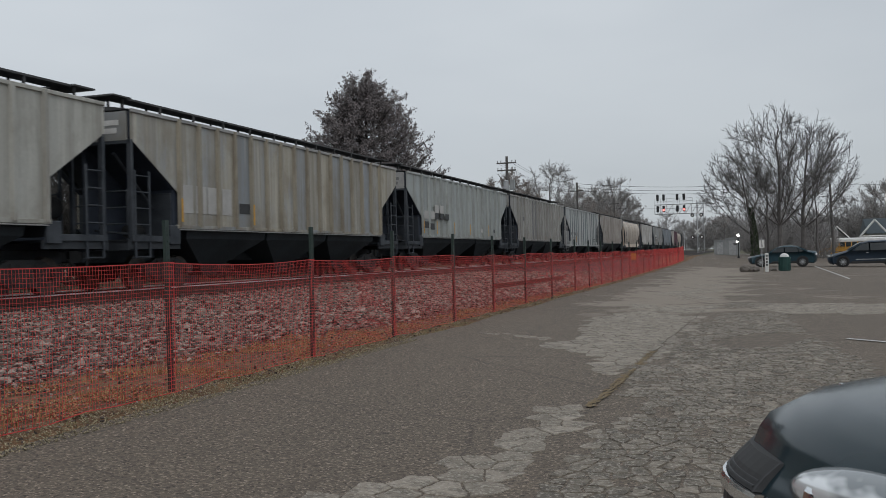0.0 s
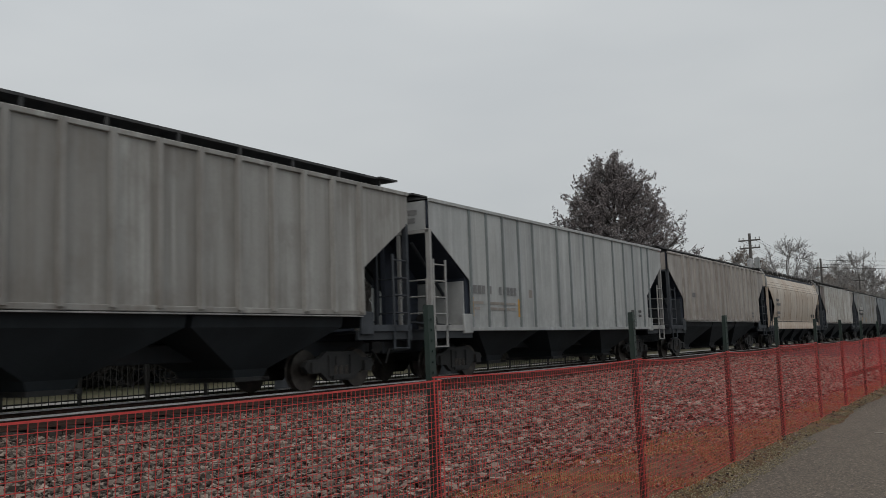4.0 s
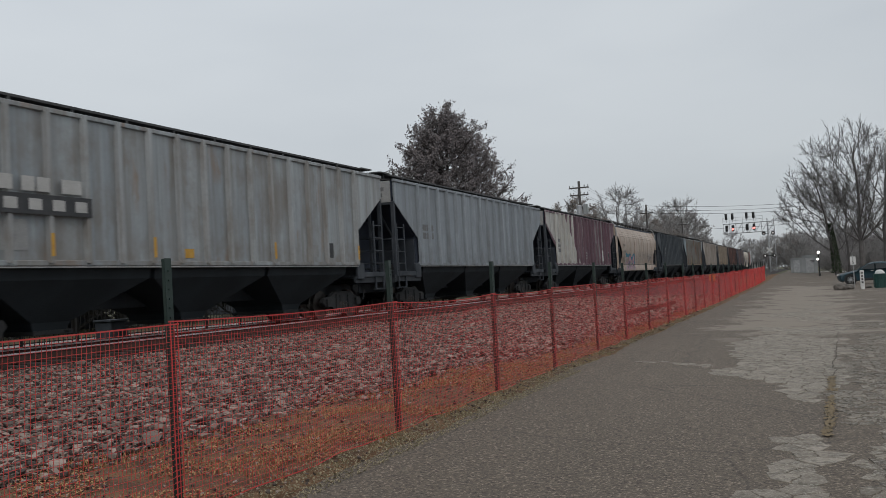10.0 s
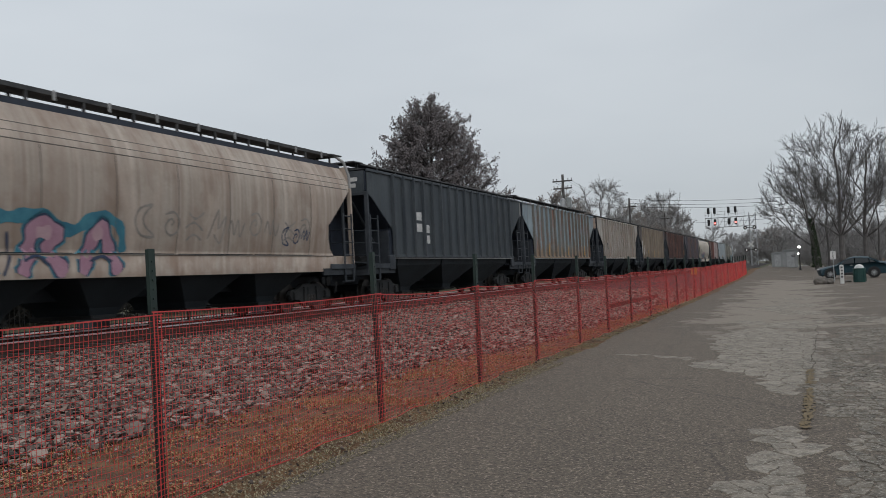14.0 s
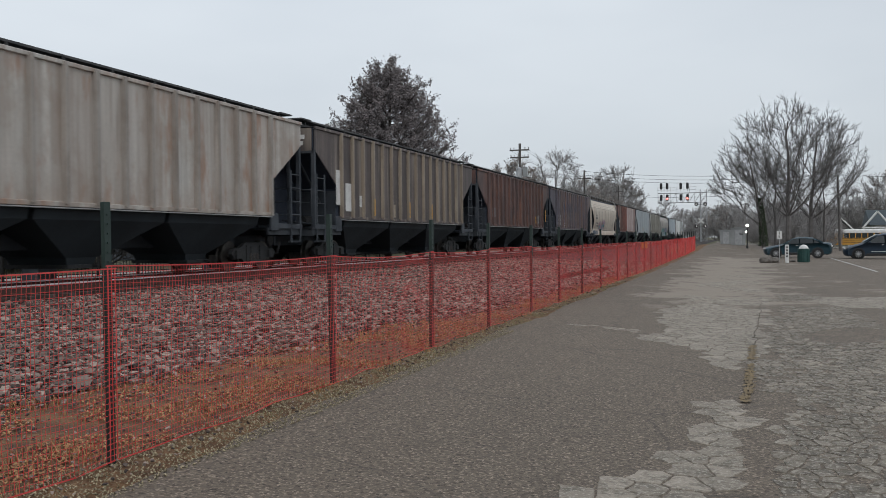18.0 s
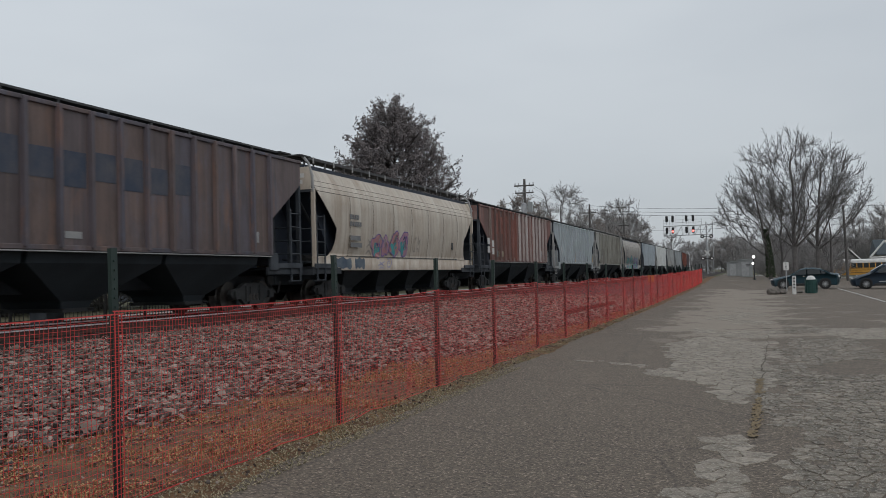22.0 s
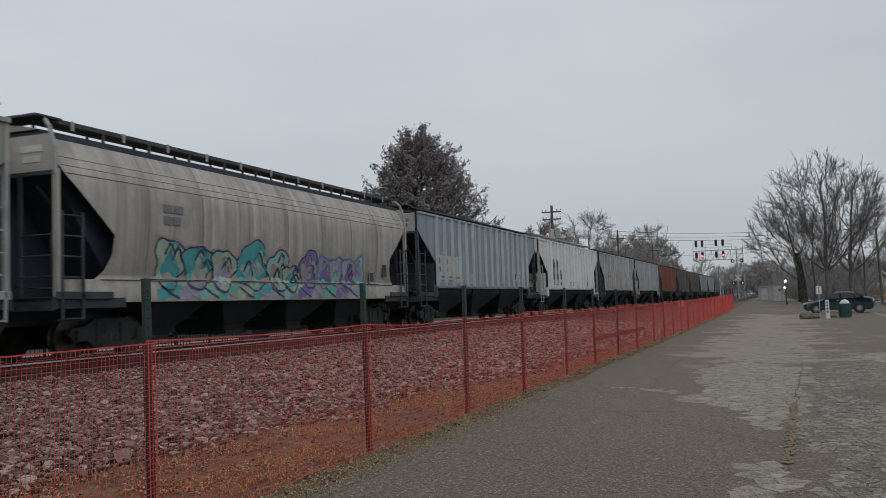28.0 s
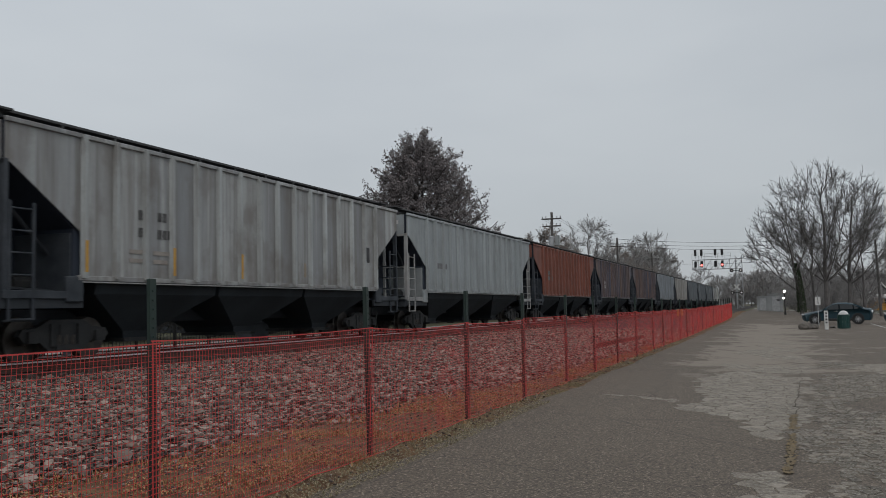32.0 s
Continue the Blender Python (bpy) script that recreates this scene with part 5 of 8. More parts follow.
# per car: type, paint, words of its label
CARS = {
    -1: ("rib", paint_of("paint_light_tan_grey", (192, 188, 178), (178, 175, 168), (134, 126, 114), streak=0.4), "light tan-grey ribbed covered hopper car"),
    0: ("rib", paint_of("paint_tan_blue_panels", (188, 178, 160), (136, 144, 154), (128, 116, 98), streak=0.45, panel_amt=0.9), "tan covered hopper car with blue-grey patched panels"),
    1: ("rib", paint_of("paint_light_grey", (176, 178, 174), (158, 162, 162), (130, 124, 112), streak=0.35), "light grey covered hopper car with black and white panels"),
    2: ("rib", paint_of("paint_grey_tan", (176, 173, 168), (134, 130, 126), (118, 109, 101), streak=0.4, panel_amt=0.6), "grey-tan covered hopper car with darker panels"),
    3: ("flat", paint_of("paint_pale_grey", (184, 183, 180), (174, 174, 173), (142, 141, 140), streak=0.3, panel_w=1.9), "pale grey smooth-sided covered hopper car"),
    4: ("rib", paint_of("paint_taupe", (182, 174, 167), (160, 152, 146), (122, 110, 102), streak=0.45), "taupe weathered ribbed covered hopper car"),
    5: ("round", paint_of("paint_cream", (212, 201, 189), (190, 171, 152), (168, 138, 112), streak=0.42, panel_w=2.1, origin=6.3), "cream round-sided covered hopper car with rust runs"),
    6: ("rib", paint_of("paint_brown_grey", (178, 172, 167), (112, 97, 90), (100, 88, 82), streak=0.5, panel_amt=1.0, high=srgb(172, 168, 160)), "brown-grey covered hopper car with pale ribs"),
    7: ("rib", paint_of("paint_cool_grey", (168, 171, 172), (140, 146, 151), (118, 104, 90), streak=0.5, rust=srgb(142, 116, 94), rust_lo=0.58), "cool grey ribbed covered hopper car with dark squares"),
    8: ("rib", paint_of("paint_blue_grey", (152, 156, 160), (138, 143, 148), (104, 102, 100), streak=0.3), "plain blue-grey ribbed covered hopper car"),
    9: ("rib", paint_of("paint_maroon_white", (112, 74, 84), (98, 68, 80), (92, 76, 84), streak=0.5, high=srgb(186, 176, 174)), "maroon covered hopper car with white streaks"),
    10: ("round", paint_of("paint_beige", (190, 174, 160), (182, 162, 147), (142, 112, 92), streak=0.45, panel_w=2.1, origin=6.3), "beige round-sided covered hopper car with graffiti"),
    11: ("rib", paint_of("paint_black_blue", (46, 53, 60), (60, 67, 74), (84, 88, 90), streak=0.5), "blue-black ribbed covered hopper car with white logo"),
    12: ("rib", paint_of("paint_pale_blue_rust", (148, 168, 180), (160, 172, 176), (124, 108, 92), streak=0.4, rust=srgb(146, 90, 58), band=srgb(158, 128, 96)), "pale blue covered hopper car streaked with rust"),
    13: ("rib", paint_of("paint_beige_grey", (194, 187, 179), (178, 164, 154), (146, 124, 108), streak=0.45, rust=srgb(154, 116, 92), rust_lo=0.52), "beige-grey ribbed covered hopper car"),
    14: ("rib", paint_of("paint_brown_tan", (110, 97, 92), (84, 74, 72), (62, 55, 55), streak=0.6, panel_amt=0.9, high=srgb(150, 140, 128)), "brown covered hopper car with tan ribs"),
    15: ("rib", paint_of("paint_maroon", (106, 76, 69), (84, 65, 63), (62, 52, 51), streak=0.6, rust=srgb(126, 86, 70), rust_lo=0.52, panel_amt=0.9), "maroon-brown covered hopper car"),
    16: ("rib", paint_of("paint_dark_brown", (120, 98, 90), (84, 86, 100), (74, 64, 62), streak=0.45, panel_amt=1.0, rust=srgb(128, 98, 84), rust_lo=0.56), "dark brown covered hopper car"),
    17: ("round", paint_of("paint_pinkish_cream", (208, 196, 181), (196, 182, 166), (156, 130, 108), streak=0.4, panel_w=2.1, origin=6.3), "cream round-sided covered hopper car with pink graffiti"),
    18: ("rib", paint_of("paint_maroon_streaked", (104, 80, 74), (146, 88, 76), (82, 66, 62), streak=0.4, panel_amt=1.0, high=srgb(158, 150, 144)), "maroon covered hopper car with pale streaks"),
    19: ("rib", paint_of("paint_bluish_white", (176, 181, 183), (166, 172, 175), (136, 138, 138), streak=0.3), "pale bluish-grey covered hopper car with yellow strips"),
    20: ("rib", paint_of("paint_off_white", (180, 178, 170), (166, 164, 158), (120, 112, 100), streak=0.4), "off-white ribbed covered hopper car with white panels"),
    21: ("round", paint_of("paint_grey_beige", (180, 172, 163), (166, 158, 149), (122, 110, 100), streak=0.45, panel_w=2.1, origin=6.3), "beige round-sided covered hopper car with teal graffiti"),
    22: ("rib", paint_of("paint_slate", (150, 159, 167), (130, 140, 150), (112, 116, 120), streak=0.35), "slate blue-grey ribbed covered hopper car"),
    23: ("rib", paint_of("paint_white", (222, 221, 217), (212, 212, 208), (172, 168, 160), streak=0.25), "white ribbed covered hopper car with grey logo"),
    24: ("rib", paint_of("paint_mid_grey", (184, 183, 180), (142, 142, 143), (112, 102, 94), streak=0.55, panel_amt=1.0), "weathered grey ribbed covered hopper car"),
    25: ("rib", paint_of("paint_silver_grey", (168, 171, 171), (156, 160, 161), (126, 124, 120), streak=0.3), "silver-grey ribbed covered hopper car"),
    26: ("rib", paint_of("paint_rust_red", (142, 82, 66), (128, 76, 64), (96, 66, 56), streak=0.35), "rust-red ribbed covered hopper car"),
}
paint_of("paint_dull_grey", (120, 124, 127), (104, 109, 113), (88, 88, 88), streak=0.4)
REST = ["paint_dull_grey", "paint_slate", "paint_dark_brown", "paint_dull_grey", "paint_mid_grey", "paint_brown_grey", "paint_blue_grey", "paint_dull_grey", "paint_off_white", "paint_dark_brown", "paint_grey_tan"]
for j in range(27, 38):
    CARS[j] = ("rib", bpy.data.materials[REST[(j * 4) % 11]], "weathered ribbed covered hopper car")

RIBS = {
    0: paint_of("rib_paint_dull_tan", (160, 150, 132), (148, 140, 126), (112, 100, 88)),
    # thin ribs darker than the sides: their shade is painted in
    3: paint_of("rib_paint_shaded_grey", (128, 134, 134), (120, 126, 127), (104, 106, 104)),
    12: paint_of("rib_paint_rusty_blue", (128, 130, 126), (120, 112, 104), (92, 70, 54), rust=RUST),
    6: paint_of("rib_paint_chalk", (214, 212, 208), (196, 194, 190), (150, 138, 128)),
    7: paint_of("rib_paint_pale_grey", (170, 171, 170), (160, 160, 160), (122, 108, 94)),
    13: paint_of("rib_paint_soiled", (168, 160, 152), (156, 144, 134), (120, 104, 92)),
    14: paint_of("rib_paint_tan", (154, 139, 122), (144, 128, 112), (104, 91, 80)),
    18: paint_of("rib_paint_streaky_pink", (205, 194, 190), (150, 126, 120), (120, 92, 86), panel_amt=1.0, streak=0.25),
    9: paint_of("rib_paint_maroon", (108, 74, 84), (128, 104, 110), (88, 70, 78), panel_amt=0.8),
    22: paint_of("rib_paint_pale_slate", (186, 192, 196), (172, 179, 184), (140, 142, 142), streak=0.3),
    20: paint_of("rib_paint_dirty_white", (150, 147, 138), (136, 132, 124), (92, 84, 74)),
    24: paint_of("rib_paint_light", (186, 187, 185), (170, 171, 169), (116, 108, 100)),
}
SPACING, SPEED, LEAD_Y = 18.34, 13.94, 28.08
train = {}
protos = {"rib": hopper_prototype("rib", 16), "flat": hopper_prototype("flat", 11), "round": hopper_prototype("round", 0)}
used = set()
for j, (kind, paint, label) in CARS.items():
    if kind in used:
        train[j] = copy_thing(protos[kind], pose(TRACK_X, 0, RAIL_Z))
    else:
        used.add(kind)
        train[j] = protos[kind]
    train[j]["label"] = label
for j, (kind, paint, label) in CARS.items():
    repaint(train[j], paint, paint if kind == "round" else M_CHALK if j in PALE_FRAMES else M_SHADEGREY, M_CHALK if j in (1, 6, 7, 8, 9, 12, 19, 20, 22) else None, paint if j in (6, 23) or kind == "round" else M_GRATE, RIBS.get(j))
    for r in range(2):
        bm = bmesh.new()
        box(bm, (0.95, -9.11, 4.12 - 0.2 * r), (0.55 - 0.12 * r, 0.008, 0.13))
        part("lettering", bm, M_GREYPAINT if j in (1, 6, 7, 8, 9, 12, 19, 20, 22, 23, 3, 5) else M_WHITE, train[j], "painted end lettering")

M_PINK = mat("pink_spray_paint", (0.4, 0.2, 0.28, 1), (0.5, 0.3, 0.37, 1), 1.5, 0.6)
M_TEAL = mat("teal_spray_paint", (0.05, 0.3, 0.32, 1), (0.08, 0.38, 0.38, 1), 3.0, 0.6)
M_PURPLE = mat("purple_spray_paint", (0.16, 0.12, 0.3, 1), (0.22, 0.16, 0.38, 1), 3.0, 0.6)
M_ROSE = mat("rose_spray_paint", (0.42, 0.2, 0.22, 1), (0.5, 0.27, 0.27, 1), 3.0, 0.6)
M_LILAC = mat("lilac_spray_paint", (0.27, 0.25, 0.4, 1), (0.36, 0.36, 0.48, 1), 2.0, 0.6)
M_TEALBLUE = mat("teal_blue_spray_paint", (0.03, 0.17, 0.25, 1), (0.07, 0.27, 0.34, 1), 2.5, 0.6)
M_PALEPINK = mat("pale_pink_spray_paint", (0.5, 0.31, 0.36, 1), (0.58, 0.4, 0.43, 1), 2.0, 0.6)
M_PALETEAL = mat("pale_teal_spray_paint", (0.2, 0.42, 0.4, 1), (0.32, 0.5, 0.47, 1), 2.0, 0.6)
M_PALEGREEN = mat("pale_green_spray_paint", (0.25, 0.36, 0.26, 1), (0.42, 0.48, 0.4, 1), 2.0, 0.6)
M_TEALGREEN = mat("sea_green_spray_paint", (0.08, 0.36, 0.28, 1), (0.16, 0.44, 0.36, 1), 2.0, 0.6)
M_ROSEWASH = mat("thin_rose_spray_paint", (0.36, 0.27, 0.26, 1), (0.38, 0.24, 0.25, 1), 2.0, 0.7)
M_NAVYWASH = mat("thin_navy_spray_paint", (0.06, 0.09, 0.13, 1), (0.14, 0.17, 0.2, 1), 2.5, 0.7)
M_GREYTAG = mat("thin_grey_spray_paint", (0.25, 0.225, 0.205, 1), (0.37, 0.335, 0.3, 1), 2.0, 0.7)
M_OLDWHITE = mat("soiled_white_paint", (0.4, 0.395, 0.38, 1), (0.52, 0.515, 0.5, 1), 1.6, 0.75)
M_STREAKY = mat("streaky_faded_white_paint", (0.12, 0.085, 0.095, 1), (0.34, 0.32, 0.32, 1), 1.8, 0.75)
M_NAVY = mat("navy_spray_paint", (0.03, 0.05, 0.1, 1), (0.05, 0.07, 0.13, 1), 3.0, 0.6)




def strips(car, ys, z0=1.72, h=0.62):
    for y in ys:
        rib_y = -7.1 + 0.94667 * round((y + 7.1) / 0.94667)
        panel(car, rib_y, z0 + h / 2, 0.085, h, M_YELLOW, "reflective_strip", "", 1.672)


def end_stencils(car, y, material):
    for k in range(2):
        panel(car, y, 1.86 + k * 0.24, 0.34, 0.16, material, "stencil")


for o in train[18].children:
    if plain(o) == "rib" and o.location.y < -0.6:
        o.material_slots[0].material = bpy.data.materials["paint_maroon_streaked"]
# some cars carry their running boards higher
for j in (-1, 0, 1, 2, 6, 12, 20, 23):
    for o in train[j].children:
        if plain(o) in ("running_board", "end_walk"):
            o.location.z += 0.1
            if j in (20, 23):
                o.material_slots[0].link = "OBJECT"
                o.material_slots[0].material = M_CHALK
# a pale roof edge on two of them
for j in (0, 6):
    for o in train[j].children:
        if plain(o) == "top_chord":
            o.material_slots[0].material = M_CHALK
# painted marks, car by car; seen from the near side a car's left end is its low-y end
for y in (-6.7, -6.05, -5.45, -4.7):
    panel(train[0], y, 2.35, 0.5, 0.75, M_OLDWHITE)
panel(train[0], -3.7, 2.2, 0.6, 0.3, M_BLACKPAINT)
strips(train[0], (-7.0, -3.2))
for y, z in ((-6.75, 2.58), (-5.85, 2.58), (-5.2, 2.9), (-4.45, 2.9)):
    panel(train[1], y, z, 0.6, 0.38, M_OLDWHITE, "painted_panel", "", 1.674)
for y, z in ((-6.75, 2.12), (-5.9, 2.05), (-5.2, 2.56), (-4.4, 2.56), (-3.6, 2.56)):
    panel(train[1], y, z, 0.6, 0.3, M_BLACKPAINT, "painted_panel", "", 1.674)
panel(train[1], 3.15, 2.02, 0.26, 0.22, M_WHITE, "stencil")
panel(train[1], 5.84, 2.02, 0.26, 0.2, M_BLACKPAINT, "stencil")
strips(train[1], (-7.1, -5.0, -2.3, 0.5, 4.3))
bars(train[2], -6.0, 3.0, [(0.5, 0.4)], M_GREYPAINT, 0.25)
panel(train[2], -2.3, 3.0, 2.0, 2.7, M_GREYPAINT, "repainted_panel", "darker repainted side panel", 1.566)
bars(train[3], -6.98, 2.28, [(0.19, 0.19, 0.17, -0.1, 0.17, -0.35, 0.15, -0.02, 0.16, 0.16, 0.16, 0.16)], M_GREYPAINT, 0.22)
bars(train[3], -6.95, 1.93, [(0.5, -0.2, 0.62, 0.5, 0.4), (0.3, -0.4, 0.5, 0.7, 0.3)], M_GREYTAG, 0.07, 0.08)
panel(train[3], -3.5, 2.25, 0.2, 0.24, M_GREYTAG, "stencil_frame")
bars(train[3], 5.2, 1.86, [(0.3, -0.4, 0.3), (0.3, -0.4, 0.3)], M_GREY_TXT, 0.09)
for y in (-7.03, -4.3):
    panel(train[3], y, 1.82, 0.09, 0.5, M_YELLOW, "reflective_strip")
bars(train[4], -6.2, 2.7, [(0.5, 0.4)], M_GREYPAINT, 0.2)
bars(train[4], 5.7, 2.0, [(0.4,), (0.4,)], M_GREYPAINT, 0.1)
bars(train[5], -6.95, 2.9, [(0.16, 0.16, 0.16, 0.16), (0.15, 0.15, 0.15, 0.15, 0.15, 0.15), (), (0.9,), (0.7,)], M_GREYPAINT, 0.16, 0.1, 1.612)
for y in (5.75, 6.65):
    panel(train[5], y, 2.1, 0.46, 0.4, M_BLACKPAINT, "stencil", "", 1.515)
for y in (5.5,):
    panel(train[6], y, 2.05, 0.5, 0.34, M_WHITE, "stencil")
bars(train[7], -6.6, 3.0, [(0.5, -0.1, 0.3, 0.3, -0.2, 0.5)], M_OLDWHITE, 0.26, 0.07, 1.68)
panel(train[7], -5.6, 2.64, 2.8, 0.36, M_BLACKPAINT, "dark_band", "", 1.68)
for k in range(5):
    panel(train[7], -6.72 + k * 0.56, 2.64, 0.3, 0.2, M_OLDWHITE, "square", "", 1.684)
panel(train[7], -6.2, 2.1, 1.0, 0.55, M_CHALK, "repainted_patch", "", 1.566)
strips(train[7], (-4.95, -2.48, 2.41, 7.1), 1.72, 0.42)
panel(train[7], -1.2, 1.82, 0.55, 0.2, M_YELLOW, "reflective_strip")
panel(train[7], 4.6, 1.95, 0.34, 0.34, M_CHALK, "stencil_frame")
panel(train[7], 5.45, 1.98, 0.42, 0.42, M_BLACKPAINT, "stencil")
bars(train[8], -6.7, 2.9, [(0.3, 0.3, 0.3), (0.3, 0.3, 0.3)], M_GREYPAINT, 0.22)
# white diagonal half of the maroon car
bm9 = bmesh.new()
prism(bm9, [(-7.1, 1.66), (-1.5, 1.66), (-5.0, 4.38), (-8.95, 4.38), (-8.95, 3.75), (-7.1, 2.74)], "x", 1.562, 1.568)
part("diagonal_panel", bm9, paint_of("paint_chalk_white", (204, 199, 192), (190, 184, 176), (120, 108, 98), streak=0.4), train[9], "chalky white diagonal end panel")
for o in train[9].children:
    if plain(o) == "rib" and o.location.x > 0 and o.location.y < -3.2:
        o.material_slots[0].material = bpy.data.materials["paint_chalk_white"]
bars(train[9], -6.7, 2.9, [(0.25, 0.25, 0.25), (0.25, 0.25, 0.25), (0.9,)], M_GREYPAINT, 0.2)
panel(train[9], 4.68, 2.15, 0.8, 0.72, M_WHITE, "notice_panel", "white notice panel")
panel(train[9], 6.7, 2.2, 0.55, 0.42, M_CHALK, "stencil_frame")
panel(train[9], 6.7, 2.2, 0.44, 0.32, M_BLACKPAINT, "stencil", "", 1.576)
for y in (2.84, 3.79, 4.73):
    panel(train[9], y, 3.0, 0.83, 2.72, M_STREAKY, "faded_panel", "streaky faded white side panel", 1.564)
bars(train[9], -0.5, 2.3, [(0.8,), (0.8,), (0.75,)], M_CHALK, 0.09, 0.08)
bars(train[10], -7.0, 3.0, [(0.16, 0.16, 0.16, 0.16), (), (0.16, 0.16, 0.16, 0.16, 0.16), (), (0.8,), (1.0,)], M_GREYTAG, 0.16, 0.06, 1.61)
for wide, coat, lay in ((0.52, M_TEALBLUE, 0), (0.42, M_NAVY, 1), (0.33, M_PINK, 2)):
    for letter in ([(-5.45, 1.20), (-5.45, 1.64), (-5.45, 2.08)], [(-4.65, 1.20), (-4.45, 1.73), (-4.30, 2.12), (-3.75, 1.99), (-4.00, 1.64), (-3.55, 1.22)], [(-3.10, 1.20), (-2.90, 1.68), (-2.55, 2.12), (-2.25, 1.64), (-2.05, 1.20)]):
        spray(train[10], letter, wide, coat, lay)
spray(train[10], [(-6.00, 2.43), (-5.60, 2.30), (-5.00, 2.24), (-4.20, 2.31), (-3.40, 2.04), (-2.70, 2.34), (-2.00, 2.17), (-1.85, 1.64)], 0.26, M_TEALBLUE, 0)
spray(train[10], [(-5.45, 1.82), (-5.45, 2.12)], 0.3, M_PALEPINK, 3)
spray(train[10], [(-4.30, 1.99), (-3.90, 1.99)], 0.26, M_PALEPINK, 3)
spray(train[10], [(-2.75, 1.90), (-2.55, 2.12)], 0.3, M_PALEPINK, 3)
for line in ([(-4.60, 1.46), (-4.30, 1.57), (-4.00, 1.38)], [(-2.90, 1.46), (-2.55, 1.55), (-2.25, 1.45)], [(-5.10, 1.20), (-4.95, 1.55), (-5.00, 1.99)]):
    spray(train[10], line, 0.07, M_NAVY, 4)
tag_row(train[10], -1.6, 6.3, 1.95, 2.6, 9, ((0.06, M_GREYTAG),), 63)
tag_row(train[10], 4.6, 6.2, 1.9, 2.35, 3, ((0.05, M_NAVY),), 64)
for (dy, dz) in ((0, 0.42), (0, 0.0), (0.75, -0.02), (0.75, -0.42)):
    panel(train[11], -4.7 + dy, 2.65 + dz, 0.55, 0.3, M_WHITE, "logo_panel")
strips(train[12], (-4.5, 0.4, 5.0))
bars(train[13], -6.2, 2.6, [(0.4, 0.4), (0.3, 0.3, 0.3)], M_GREY_TXT, 0.2)
panel(train[14], -7.2, 2.6, 0.55, 1.15, M_WHITE, "logo_panel")
panel(train[14], -6.35, 2.3, 0.7, 0.95, M_WHITE, "logo_panel")
panel(train[14], -5.3, 2.2, 0.34, 0.4, M_WHITE, "logo_panel")
panel(train[14], -2.15, 1.95, 0.55, 0.5, M_TANPAINT, "stencil_patch")
strips(train[14], (-4.3, 0.0, 2.6))
panel(train[15], 5.12, 2.05, 0.2, 0.5, M_YELLOW, "reflective_strip")
panel(train[15], 5.55, 2.05, 0.5, 0.5, M_CHALK, "notice_panel")
panel(train[15], 6.25, 2.12, 0.6, 0.5, M_CHALK, "stencil_frame")
panel(train[15], 6.25, 2.12, 0.44, 0.34, M_GREYPAINT, "stencil", "", 1.576)
panel(train[15], 8.3, 2.4, 0.12, 0.8, M_YELLOW, "reflective_strip")
panel(train[15], -5.9, 2.3, 0.7, 0.5, M_GREYPAINT, "logo_panel")
bars(train[15], 5.4, 2.1, [(0.4, 0.3), (0.5,)], M_GREYPAINT, 0.12)
M_BLUEPATCH = mat("faded_dark_blue_patch", (0.045, 0.06, 0.095, 1), (0.1, 0.1, 0.115, 1), 1.6, 0.75)
for k in range(-1, 7):
    panel(train[16], -3.78 + 0.9467 * (k + 1), 3.3 - 0.06 * (k % 3), 0.7, 0.72 - 0.12 * (k % 2), M_BLUEPATCH, "repainted_patch", "faded dark blue patch", 1.566)
bars(train[16], -6.4, 2.5, [(0.4, -0.2, 0.4), (0.4, -0.2, 0.4), (0.4, -0.2, 0.4)], M_CHALK, 0.2)
bars(train[16], -3.95, 1.98, [(0.6,), (0.6,)], M_CHALK, 0.09)
panel(train[16], -1.0, 1.86, 0.5, 0.14, M_CHALK, "stencil")
panel(train[16], 6.3, 2.05, 0.4, 0.3, M_CHALK, "stencil")
mural(train[17], [(-3.75, 2.02, 0.5, 0.42, M_ROSE, M_TEAL), (-2.9, 2.0, 0.36, 0.36, M_PINK, M_ROSE), (-1.95, 2.1, 0.48, 0.46, M_ROSE, M_TEAL), (-0.9, 2.14, 0.5, 0.48, M_PINK, M_TEAL)], None, M_PURPLE, 74)
tag_row(train[17], 0.1, 1.1, 1.85, 2.45, 2, ((0.05, M_GREYTAG),), 75)
tag_row(train[17], -4.8, -4.2, 1.7, 2.3, 1, ((0.08, M_GREYTAG),), 76)
for a, b in ((-7.8, -6.1), (-5.8, -4.9)):
    spray(train[17], [(a, 1.34), ((a + b) / 2, 1.38), (b, 1.33)], 0.38, M_NAVYWASH, 1)
tag_row(train[17], -3.7, -2.2, 1.2, 1.5, 2, ((0.05, M_LILAC),), 77)
bars(train[17], -6.4, 2.95, [(0.16, 0.16, 0.16, 0.16), (0.16, 0.16, 0.16, 0.16, 0.16), (), (0.9,), (1.0,)], M_GREYPAINT, 0.16, 0.08, 1.612)
panel(train[17], 5.6, 2.2, 0.28, 0.36, M_BLACKPAINT, "stencil", "", 1.545)
for y, z in ((-7.3, 2.62), (-7.3, 2.18), (-6.6, 2.5), (-6.6, 2.1), (-5.7, 1.98)):
    panel(train[18], y, z, 0.62, 0.34, M_GREYPAINT if z < 2.0 else M_WHITE, "logo_panel")
panel(train[18], 5.5, 2.12, 0.6, 0.42, M_CHALK, "stencil_frame")
panel(train[18], 5.5, 2.12, 0.46, 0.3, M_GREYPAINT, "stencil", "", 1.576)
M_REDPATCH = mat("faded_red_patch", (0.2, 0.075, 0.06, 1), (0.27, 0.11, 0.085, 1), 1.6, 0.75)
